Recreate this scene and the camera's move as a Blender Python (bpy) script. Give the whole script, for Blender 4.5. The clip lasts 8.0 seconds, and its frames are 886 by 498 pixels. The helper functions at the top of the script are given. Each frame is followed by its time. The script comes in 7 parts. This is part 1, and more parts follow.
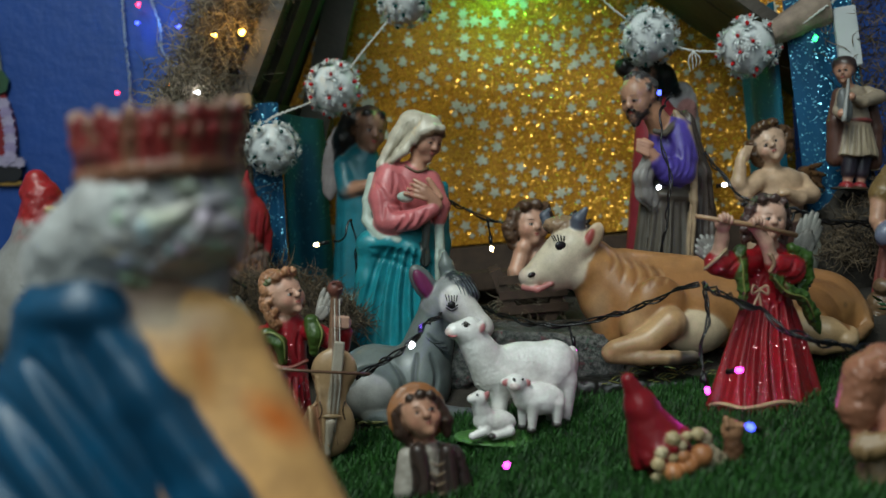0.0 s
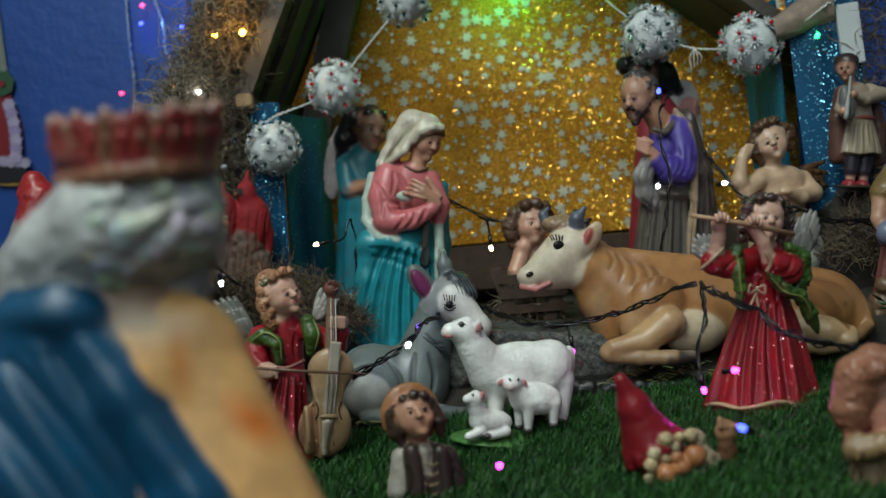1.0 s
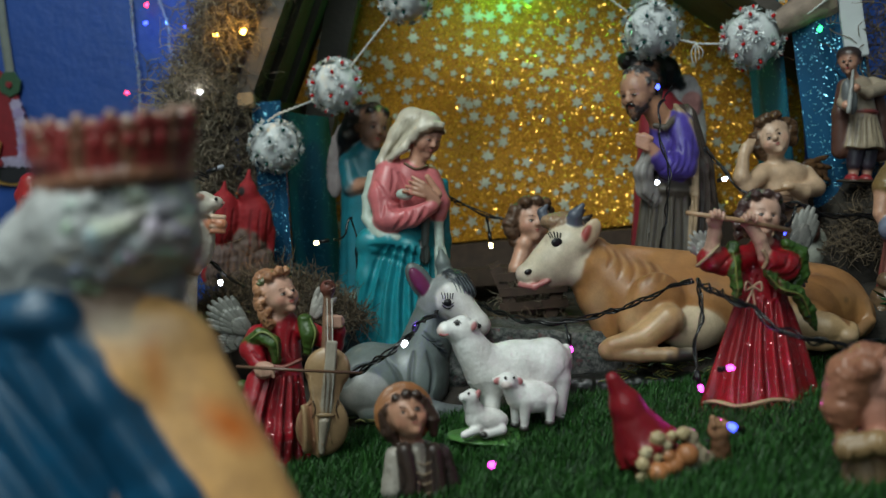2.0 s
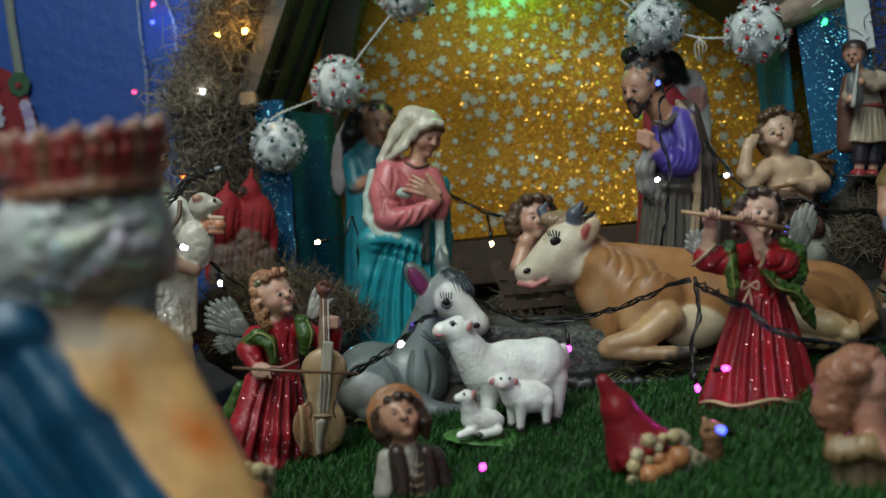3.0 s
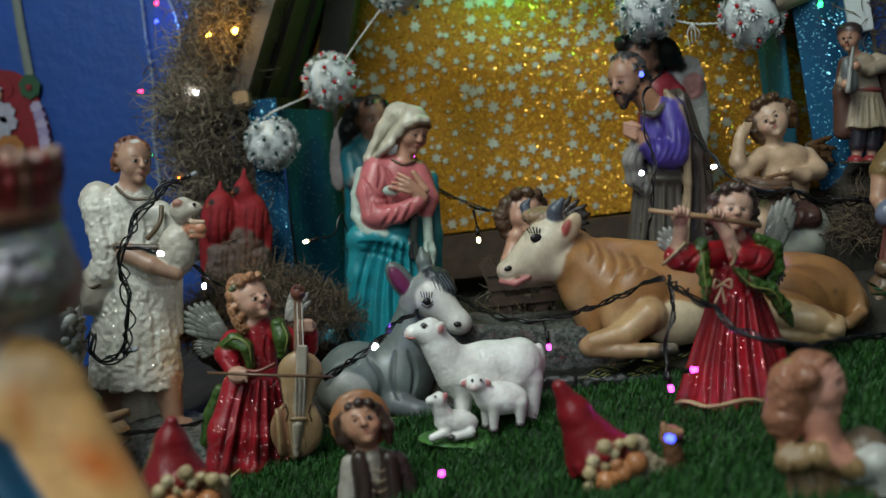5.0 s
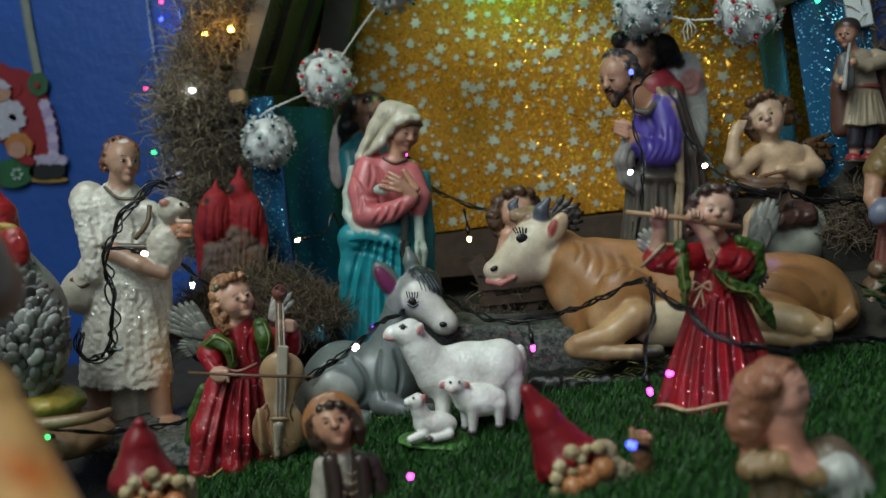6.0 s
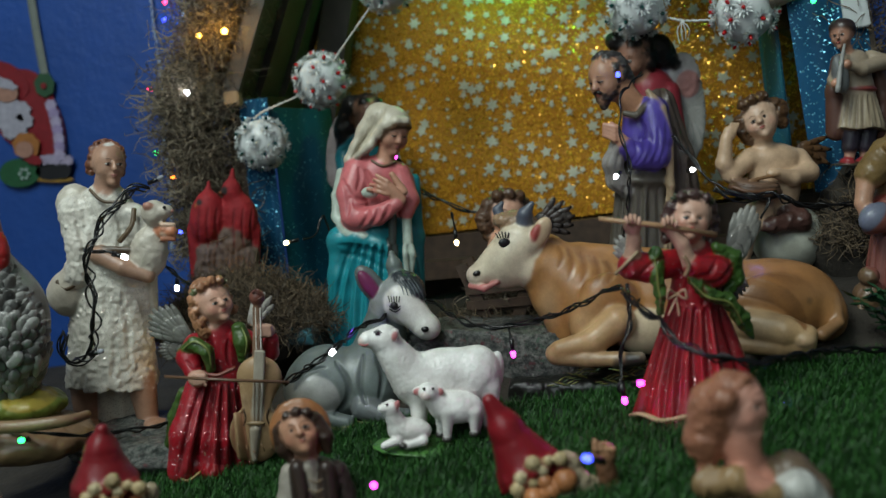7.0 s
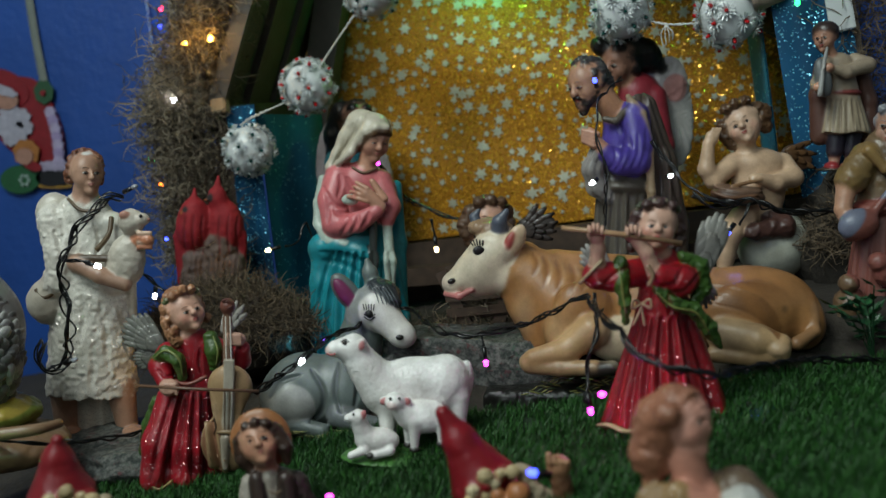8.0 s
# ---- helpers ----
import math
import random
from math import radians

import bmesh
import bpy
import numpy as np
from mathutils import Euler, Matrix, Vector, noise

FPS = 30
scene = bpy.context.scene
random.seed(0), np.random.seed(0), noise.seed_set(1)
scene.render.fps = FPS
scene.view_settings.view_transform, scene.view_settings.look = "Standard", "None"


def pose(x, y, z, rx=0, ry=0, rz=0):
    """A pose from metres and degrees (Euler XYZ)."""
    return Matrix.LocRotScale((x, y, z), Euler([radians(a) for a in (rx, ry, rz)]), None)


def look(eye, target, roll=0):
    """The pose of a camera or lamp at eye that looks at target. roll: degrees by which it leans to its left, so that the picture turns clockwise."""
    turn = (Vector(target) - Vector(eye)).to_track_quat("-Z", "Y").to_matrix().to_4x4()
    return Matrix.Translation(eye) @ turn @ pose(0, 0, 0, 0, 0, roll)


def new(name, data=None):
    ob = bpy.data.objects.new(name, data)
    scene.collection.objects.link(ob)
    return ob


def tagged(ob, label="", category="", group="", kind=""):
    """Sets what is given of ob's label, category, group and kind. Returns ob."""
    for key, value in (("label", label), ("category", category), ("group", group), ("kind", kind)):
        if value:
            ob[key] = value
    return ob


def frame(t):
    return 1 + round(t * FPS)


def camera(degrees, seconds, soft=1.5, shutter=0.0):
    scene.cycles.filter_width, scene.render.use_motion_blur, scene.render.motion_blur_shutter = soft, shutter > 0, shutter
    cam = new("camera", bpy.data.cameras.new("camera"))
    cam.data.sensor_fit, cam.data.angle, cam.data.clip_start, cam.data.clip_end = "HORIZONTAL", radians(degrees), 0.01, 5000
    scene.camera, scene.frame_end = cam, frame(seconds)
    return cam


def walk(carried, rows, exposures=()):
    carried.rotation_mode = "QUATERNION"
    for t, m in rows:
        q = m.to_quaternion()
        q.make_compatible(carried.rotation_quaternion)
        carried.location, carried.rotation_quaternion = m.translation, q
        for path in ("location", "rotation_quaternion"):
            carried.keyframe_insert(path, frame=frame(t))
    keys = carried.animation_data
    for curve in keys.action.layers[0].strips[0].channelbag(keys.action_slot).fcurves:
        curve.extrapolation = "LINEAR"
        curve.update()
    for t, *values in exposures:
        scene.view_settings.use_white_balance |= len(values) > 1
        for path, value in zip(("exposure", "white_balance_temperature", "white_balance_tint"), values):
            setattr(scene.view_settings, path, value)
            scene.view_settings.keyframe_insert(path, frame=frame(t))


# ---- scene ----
cam = camera(52.2, 8.0)
METRES, EYE, TILT, LEAN, TURN = 0.30, 0.26, -4.0, 3.0, 0.0
ROWS = [
    (0.0, 0.0, 0.0, 0.0, 0.0, 0.0, -0.0),
    (0.5, 0.0281, 0.0022, 0.0018, 0.36, -0.04, 0.05),
    (1.0, 0.0545, 0.0032, 0.0068, 0.75, -0.13, 0.13),
    (1.5, 0.0863, 0.0031, 0.0122, 1.18, -0.26, 0.33),
    (3.0, 0.2051, 0.0142, 0.0457, 2.96, -0.93, 0.87),
    (3.5, 0.2558, 0.0211, 0.0652, 3.61, -1.11, 1.23),
    (4.0, 0.3132, 0.0295, 0.0838, 4.32, -1.28, 1.61),
    (4.5, 0.3793, 0.0382, 0.0974, 4.98, -1.71, 1.89),
    (6.0, 0.6135, 0.0819, 0.1315, 7.49, -2.48, 2.04),
    (6.5, 0.6963, 0.1026, 0.1417, 8.42, -2.62, 1.92),
    (7.0, 0.7819, 0.131, 0.1553, 9.24, -2.65, 1.86),
    (7.5, 0.8716, 0.1573, 0.1649, 9.97, -2.48, 2.08),
    (8.0, 0.9611, 0.1804, 0.1741, 10.69, -2.54, 2.08),
]
walk(cam, [(t, pose(0, 0, EYE, TILT, LEAN, TURN) @ pose(METRES * x, METRES * y, METRES * z, 90 + pitch, roll, yaw)) for t, x, y, z, yaw, pitch, roll in ROWS])

# ---------------------------------------------------------------- lens
cam.data.dof.use_dof = True
cam.data.dof.focus_distance = 1.06
cam.data.dof.aperture_fstop = 3.9

# ---------------------------------------------------------------- light
world = bpy.data.worlds.new("room_air")
scene.world = world
world.use_nodes = True
world.node_tree.nodes["Background"].inputs[0].default_value = (0.55, 0.72, 1.0, 1)
world.node_tree.nodes["Background"].inputs[1].default_value = 0.02
EXPOSURE = 0.0
scene.view_settings.exposure = EXPOSURE


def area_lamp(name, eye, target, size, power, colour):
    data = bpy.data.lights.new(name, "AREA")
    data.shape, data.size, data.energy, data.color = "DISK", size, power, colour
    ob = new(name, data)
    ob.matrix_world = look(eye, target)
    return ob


def glow_lamp(name, place, power, colour, radius=0.004):
    data = bpy.data.lights.new(name, "POINT")
    data.energy, data.color, data.shadow_soft_size = power, colour, radius
    ob = new(name, data)
    ob.location = place
    return ob


# two added lights, both unseen: a key overhead and a fill behind the camera
area_lamp("unseen_light", (-0.50, 0.02, 1.90), (0.0, 0.95, 0.1), 0.80, 28.0, (0.90, 1.0, 0.95))
area_lamp("unseen_light", (-0.45, -1.3, 1.75), (0.0, 1.2, 0.2), 2.0, 27.0, (0.81, 0.98, 1.0))


# ---------------------------------------------------------------- materials
def node_material(name):
    m = bpy.data.materials.new(name)
    m.use_nodes = True
    nt = m.node_tree
    return m, nt, nt.nodes["Principled BSDF"]


def add(nt, kind, **inputs):
    n = nt.nodes.new(kind)
    for key, value in inputs.items():
        n.inputs[key.replace("_", " ")].default_value = value
    return n


def object_coords(nt):
    return nt.nodes.new("ShaderNodeTexCoord").outputs["Object"]


def mix_colour(nt, fac, a, b, blend="MIX"):
    n = nt.nodes.new("ShaderNodeMix")
    n.data_type, n.blend_type = "RGBA", blend
    for socket, value in ((n.inputs[0], fac), (n.inputs[6], a), (n.inputs[7], b)):
        if hasattr(value, "is_output"):
            nt.links.new(value, socket)
        elif isinstance(value, (int, float)):
            socket.default_value = value
        else:
            socket.default_value = (*value[:3], 1)
    return n.outputs[2]


def ramp(nt, fac, lo, hi):
    n = nt.nodes.new("ShaderNodeMapRange")
    n.inputs[1].default_value, n.inputs[2].default_value = lo, hi
    nt.links.new(fac, n.inputs[0])
    return n.outputs[0]


def noise_fac(nt, scale, detail=3.0, rough=0.55, coords=None):
    n = add(nt, "ShaderNodeTexNoise", Scale=scale, Detail=detail, Roughness=rough)
    nt.links.new(coords or object_coords(nt), n.inputs["Vector"])
    return n.outputs["Fac"]


def bump(nt, bsdf, height, strength, distance=0.001):
    n = add(nt, "ShaderNodeBump", Strength=strength, Distance=distance)
    nt.links.new(height, n.inputs["Height"])
    nt.links.new(n.outputs[0], bsdf.inputs["Normal"])
    return n


def flake_normal(nt, scale, strength):
    """Random facets: each tiny cell leans its own way. Returns the normal and the cell's random colour."""
    v = add(nt, "ShaderNodeTexVoronoi", Scale=scale)
    nt.links.new(object_coords(nt), v.inputs["Vector"])
    sub = nt.nodes.new("ShaderNodeVectorMath")
    sub.operation = "SUBTRACT"
    nt.links.new(v.outputs["Color"], sub.inputs[0])
    sub.inputs[1].default_value = (0.5, 0.5, 0.5)
    mul = nt.nodes.new("ShaderNodeVectorMath")
    mul.operation = "SCALE"
    nt.links.new(sub.outputs[0], mul.inputs[0])
    mul.inputs[3].default_value = strength
    geo = nt.nodes.new("ShaderNodeNewGeometry")
    plus = nt.nodes.new("ShaderNodeVectorMath")
    nt.links.new(geo.outputs["Normal"], plus.inputs[0])
    nt.links.new(mul.outputs[0], plus.inputs[1])
    norm = nt.nodes.new("ShaderNodeVectorMath")
    norm.operation = "NORMALIZE"
    nt.links.new(plus.outputs[0], norm.inputs[0])
    return norm.outputs[0], v.outputs["Color"]


def plain(name, colour, rough=0.5, metal=0.0, vary=0.25, scale=120, relief=0.15, depth=0.0006, fine=900):
    m, nt, b = node_material(name)
    c2 = tuple(v * (1 - vary) for v in colour)
    f = noise_fac(nt, scale, 4)
    nt.links.new(mix_colour(nt, ramp(nt, f, 0.3, 0.7), c2, colour), b.inputs["Base Color"])
    b.inputs["Roughness"].default_value, b.inputs["Metallic"].default_value = rough, metal
    if relief:
        bump(nt, b, noise_fac(nt, fine, 3), relief, depth)
    return m


def painted_resin(name="painted_resin", rough=0.30):
    """Hand-painted plaster: colour from the paint layer, worn and dusty, with glitter where the layer's alpha says so."""
    m, nt, b = node_material(name)
    att = nt.nodes.new("ShaderNodeVertexColor")
    att.layer_name = "paint"
    big = ramp(nt, noise_fac(nt, 45, 4), 0.35, 0.75)
    fine = ramp(nt, noise_fac(nt, 420, 3), 0.3, 0.7)
    c = mix_colour(nt, mul_value(nt, big, 0.42), att.outputs["Color"], (0.16, 0.11, 0.08), "MULTIPLY")
    c = mix_colour(nt, mul_value(nt, fine, 0.16), c, (0.35, 0.30, 0.27), "MULTIPLY")
    nt.links.new(c, b.inputs["Base Color"])
    r = nt.nodes.new("ShaderNodeMath")
    r.operation = "MULTIPLY_ADD"
    nt.links.new(big, r.inputs[0])
    r.inputs[1].default_value, r.inputs[2].default_value = 0.2, rough
    nt.links.new(r.outputs[0], b.inputs["Roughness"])
    bump(nt, b, noise_fac(nt, 380, 5, 0.65), 0.32, 0.0008)
    # glitter flakes
    flake = add(nt, "ShaderNodeBsdfPrincipled", Roughness=0.22, Metallic=0.85)
    normal, rnd = flake_normal(nt, 1400, 1.5)
    nt.links.new(normal, flake.inputs["Normal"])
    nt.links.new(mix_colour(nt, 0.35, c, (0.95, 0.85, 0.85)), flake.inputs["Base Color"])
    sep = nt.nodes.new("ShaderNodeSeparateColor")
    nt.links.new(rnd, sep.inputs[0])
    gate = nt.nodes.new("ShaderNodeMath")
    gate.operation = "GREATER_THAN"
    nt.links.new(sep.outputs[2], gate.inputs[0])
    gate.inputs[1].default_value = 0.94
    both = nt.nodes.new("ShaderNodeMath")
    both.operation = "MULTIPLY"
    nt.links.new(gate.outputs[0], both.inputs[0])
    nt.links.new(att.outputs["Alpha"], both.inputs[1])
    mx = nt.nodes.new("ShaderNodeMixShader")
    nt.links.new(both.outputs[0], mx.inputs[0])
    nt.links.new(b.outputs[0], mx.inputs[1])
    nt.links.new(flake.outputs[0], mx.inputs[2])
    nt.links.new(mx.outputs[0], nt.nodes["Material Output"].inputs[0])
    return m


def mul_value(nt, socket, k):
    n = nt.nodes.new("ShaderNodeMath")
    n.operation = "MULTIPLY"
    nt.links.new(socket, n.inputs[0])
    n.inputs[1].default_value = k
    return n.outputs[0]


def glitter(name, base, flake_colour, scale=420, share=0.5, lean=0.9, rough=0.3, stain=0.35, metal=1.0):
    """Glitter-coated sheet: a dull ground with metallic facets that lean at random."""
    m, nt, b = node_material(name)
    f = ramp(nt, noise_fac(nt, 9, 4), 0.3, 0.75)
    c = mix_colour(nt, f, tuple(v * (1 - stain) for v in base), base)
    nt.links.new(c, b.inputs["Base Color"])
    b.inputs["Roughness"].default_value = 0.65
    b.inputs["Specular IOR Level"].default_value = 0.25
    bump(nt, b, noise_fac(nt, 500, 3), 0.25, 0.0008)
    flake = add(nt, "ShaderNodeBsdfPrincipled", Roughness=rough, Metallic=1.0)
    normal, rnd = flake_normal(nt, scale, lean)
    nt.links.new(normal, flake.inputs["Normal"])
    flake.inputs["Base Color"].default_value = (*flake_colour, 1)
    flake.inputs["Metallic"].default_value = metal
    sep = nt.nodes.new("ShaderNodeSeparateColor")
    nt.links.new(rnd, sep.inputs[0])
    dull = nt.nodes.new("ShaderNodeMapRange")
    nt.links.new(sep.outputs[1], dull.inputs[0])
    dull.inputs[3].default_value, dull.inputs[4].default_value = rough * 0.45, rough * 1.9
    nt.links.new(dull.outputs[0], flake.inputs["Roughness"])
    gate = nt.nodes.new("ShaderNodeMath")
    gate.operation = "LESS_THAN"
    nt.links.new(sep.outputs[0], gate.inputs[0])
    gate.inputs[1].default_value = share
    mx = nt.nodes.new("ShaderNodeMixShader")
    nt.links.new(gate.outputs[0], mx.inputs[0])
    nt.links.new(b.outputs[0], mx.inputs[1])
    nt.links.new(flake.outputs[0], mx.inputs[2])
    nt.links.new(mx.outputs[0], nt.nodes["Material Output"].inputs[0])
    return m


def lit(name, colour, power):
    m, nt, b = node_material(name)
    b.inputs["Base Color"].default_value = (*colour, 1)
    b.inputs["Emission Color"].default_value = (*colour, 1)
    b.inputs["Emission Strength"].default_value = power
    b.inputs["Roughness"].default_value = 0.2
    return m


def island_vary(name, dark, light, rough=0.7):
    m, nt, b = node_material(name)
    geo = nt.nodes.new("ShaderNodeNewGeometry")
    nt.links.new(mix_colour(nt, geo.outputs["Random Per Island"], dark, light), b.inputs["Base Color"])
    b.inputs["Roughness"].default_value = rough
    return m


RESIN = painted_resin()
FLOCK = painted_resin("flocked_resin", 0.70)
GOLD_PAPER = glitter("gold_glitter_paper", (0.43, 0.168, 0.007), (0.90, 0.44, 0.04), 430, 0.40, 2.0, 0.24, 0.3, 0.45)
STAR_PRINT = plain("silver_star_print", (0.50, 0.48, 0.36), 0.40, 0.0, 0.3, 60, 0.2)
BLUE_FOIL = glitter("blue_glitter_cloth", (0.007, 0.090, 0.20), (0.25, 0.75, 1.0), 520, 0.07, 0.9, 0.3, 0.5, 0.6)
TEAL_CLOTH = glitter("teal_cloth", (0.011, 0.17, 0.28), (0.2, 0.7, 0.8), 420, 0.02, 0.8, 0.3, 0.4, 0.6)
WALL_BLUE = plain("blue_plaster", (0.007, 0.060, 0.29), 0.55, 0, 0.35, 3.5, 0.5, 0.004, 45)
ROOM_PAINT = plain("room_paint", (0.45, 0.46, 0.47), 0.8, 0, 0.15, 2, 0.1)
CEILING_PAINT = plain("ceiling_paint", (0.5, 0.5, 0.48), 0.8, 0, 0.1, 2, 0.1)
BOARD = plain("dark_roof_board", (0.085, 0.068, 0.052), 0.6, 0, 0.55, 14, 0.5, 0.002, 150)
WOOD_RAW = plain("cut_wood", (0.42, 0.27, 0.14), 0.7, 0, 0.35, 60, 0.3, 0.001, 300)
WOOD_DARK = plain("dark_wood", (0.07, 0.04, 0.024), 0.6, 0, 0.5, 60, 0.4, 0.001, 260)
EARTH = plain("dark_earth", (0.035, 0.028, 0.02), 0.9, 0, 0.5, 30, 0.8, 0.004, 110)
ROCK, _nt, _b = node_material("painted_rock")
_c = mix_colour(_nt, ramp(_nt, noise_fac(_nt, 150, 5, 0.75), 0.42, 0.64), (0.030, 0.038, 0.034), (0.22, 0.22, 0.20))
_c = mix_colour(_nt, ramp(_nt, noise_fac(_nt, 95, 5, 0.75), 0.57, 0.66), _c, (0.15, 0.045, 0.05))
_c = mix_colour(_nt, ramp(_nt, noise_fac(_nt, 120, 5, 0.75), 0.60, 0.68), _c, (0.06, 0.13, 0.085))
_nt.links.new(_c, _b.inputs["Base Color"])
_b.inputs["Roughness"].default_value = 0.42
bump(_nt, _b, noise_fac(_nt, 190, 5, 0.75), 1.0, 0.004)
MAT_BASE = plain("grass_backing", (0.008, 0.03, 0.008), 0.9, 0, 0.4, 60, 0.3)
GRASS = island_vary("grass_blade", (0.004, 0.028, 0.004), (0.026, 0.125, 0.013), 0.62)
HAY = island_vary("dry_moss", (0.05, 0.038, 0.026), (0.27, 0.22, 0.15), 0.8)
HAY_DARK = island_vary("dark_hay", (0.028, 0.020, 0.013), (0.17, 0.12, 0.07), 0.8)
WIRE = plain("black_wire", (0.006, 0.006, 0.006), 0.3, 0, 0.2, 100, 0)
CLEAR_WIRE = plain("clear_wire", (0.36, 0.44, 0.50), 0.3, 0, 0.3, 100, 0)
CORD = plain("white_cord", (0.62, 0.62, 0.58), 0.7, 0, 0.25, 300, 0.4, 0.0008, 700)
SHELL = plain("white_plastic_shell", (0.66, 0.69, 0.68), 0.28, 0, 0.2, 60, 0.2, 0.0008, 260)
SPIKES = island_vary("frosted_petal", (0.46, 0.51, 0.51), (0.80, 0.83, 0.82), 0.22)
GEM_RED = plain("red_gem", (0.62, 0.015, 0.018), 0.12, 0.0, 0.4, 200, 0)
GEM_GREEN = plain("dark_green_gem", (0.008, 0.075, 0.065), 0.12, 0.0, 0.5, 200, 0)
CARD = plain("white_card", (0.55, 0.58, 0.58), 0.6, 0, 0.12, 20, 0.1)
BARK = plain("pale_bark", (0.33, 0.25, 0.19), 0.8, 0, 0.45, 40, 0.5, 0.002, 200)
RIBBON = plain("grey_ribbon", (0.16, 0.18, 0.16), 0.6, 0, 0.2, 60, 0.1)
# lamps of the light strings
LED = {
    "blue": lit("led_blue", (0.05, 0.08, 1.0), 6),
    "magenta": lit("led_magenta", (1.0, 0.06, 0.75), 6),
    "white": lit("led_white", (0.85, 0.92, 1.0), 16),
    "warm": lit("led_warm", (1.0, 0.72, 0.35), 14),
    "yellow": lit("led_yellow", (1.0, 0.52, 0.08), 16),
    "green": lit("led_green", (0.03, 1.0, 0.18), 5),
    "red": lit("led_red", (1.0, 0.03, 0.10), 9),
    "orange": lit("led_orange", (1.0, 0.22, 0.02), 8),
    "off": plain("led_unlit", (0.35, 0.36, 0.4), 0.1, 0, 0.2, 200, 0),
}


# ---------------------------------------------------------------- mesh helpers
def link_mesh(name, verts, faces, material, parent=None, label="", smooth=False):
    me = bpy.data.meshes.new(name)
    me.from_pydata([tuple(v) for v in verts], [], faces)
    me.materials.append(material)
    if smooth:
        me.polygons.foreach_set("use_smooth", [True] * len(me.polygons))
    me.update()
    ob = new(name, me)
    if parent:
        ob.parent = parent
    if label:
        tagged(ob, label)
    return ob


def part(name, bm, material, parent=None, label="", smooth=False):
    me = bpy.data.meshes.new(name)
    bm.to_mesh(me)
    bm.free()
    me.materials.append(material)
    if smooth:
        me.polygons.foreach_set("use_smooth", [True] * len(me.polygons))
    ob = new(name, me)
    if parent:
        ob.parent = parent
    if label:
        tagged(ob, label)
    return ob


def block(size, bevel=0.002, centre=(0, 0, 0), wobble=0.0, cuts=0):
    """A bevelled block; with wobble an uneven, hand-cut one."""
    bm = bmesh.new()
    bmesh.ops.create_cube(bm, size=1)
    bmesh.ops.scale(bm, vec=size, verts=bm.verts)
    if cuts:
        bmesh.ops.subdivide_edges(bm, edges=bm.edges[:], cuts=cuts, use_grid_fill=True)
    if bevel and not cuts:
        bmesh.ops.bevel(bm, geom=bm.edges[:], offset=bevel, segments=2, affect="EDGES")
    if wobble:
        for v in bm.verts:
            v.co += wobble * Vector(noise.noise_vector(v.co * 18 + Vector((size[0] * 91, 3, 7))))
    bmesh.ops.translate(bm, vec=centre, verts=bm.verts)
    return bm


def tube_data(points, radius, sides=6, base=0):
    """Verts and faces of a tube through points; radius may be a number or a list."""
    pts = [Vector(p) for p in points]
    rad = radius if isinstance(radius, (list, tuple)) else [radius] * len(pts)
    verts, faces = [], []
    up = Vector((0.13, 0.21, 0.97))
    for i, p in enumerate(pts):
        d = (pts[min(i + 1, len(pts) - 1)] - pts[max(i - 1, 0)]).normalized()
        a = d.cross(up)
        if a.length < 0.05:
            a = d.cross(Vector((1, 0, 0)))
        a.normalize()
        b = d.cross(a)
        for k in range(sides):
            w = 2 * math.pi * k / sides
            verts.append(p + rad[i] * (math.cos(w) * a + math.sin(w) * b))
    for i in range(len(pts) - 1):
        for k in range(sides):
            q = (k + 1) % sides
            faces.append((base + i * sides + k, base + i * sides + q, base + (i + 1) * sides + q, base + (i + 1) * sides + k))
    n = len(pts) * sides
    faces.append(tuple(base + k for k in reversed(range(sides))))
    faces.append(tuple(base + n - sides + k for k in range(sides)))
    return verts, faces


def spline(points, steps=8):
    """Catmull-Rom curve through points."""
    p = [Vector(q) for q in points]
    p = [2 * p[0] - p[1]] + p + [2 * p[-1] - p[-2]]
    out = []
    for i in range(1, len(p) - 2):
        for k in range(steps):
            t = k / steps
            a, b, c, d = p[i - 1], p[i], p[i + 1], p[i + 2]
            out.append(0.5 * ((2 * b) + (c - a) * t + (2 * a - 5 * b + 4 * c - d) * t * t + (3 * b - a - 3 * c + d) * t ** 3))
    out.append(p[-2])
    return out


def twisted(points, strands, radius, pitch, spread, sides=5):
    """Strands wound loosely round one curve."""
    line = spline(points, 14)
    verts, faces = [], []
    for s in range(strands):
        run, path = 0.0, []
        for i, p in enumerate(line):
            if i:
                run += (p - line[i - 1]).length
            d = (line[min(i + 1, len(line) - 1)] - line[max(i - 1, 0)]).normalized()
            a = d.cross(Vector((0.1, 0.9, 0.3))).normalized()
            b = d.cross(a)
            w = 2 * math.pi * (run / (pitch * (0.7 + 0.23 * s)) + s * 0.37) + 2.0 * noise.noise(p * 25 + Vector((0, s * 9, 0)))
            wide = spread * (1 + 1.3 * noise.noise(p * 30 + Vector((s * 5, 0, 0))))
            path.append(p + wide * (math.cos(w) * a + math.sin(w) * b))
        v, f = tube_data(path, radius, sides, len(verts))
        verts += v
        faces += f
    return verts, faces


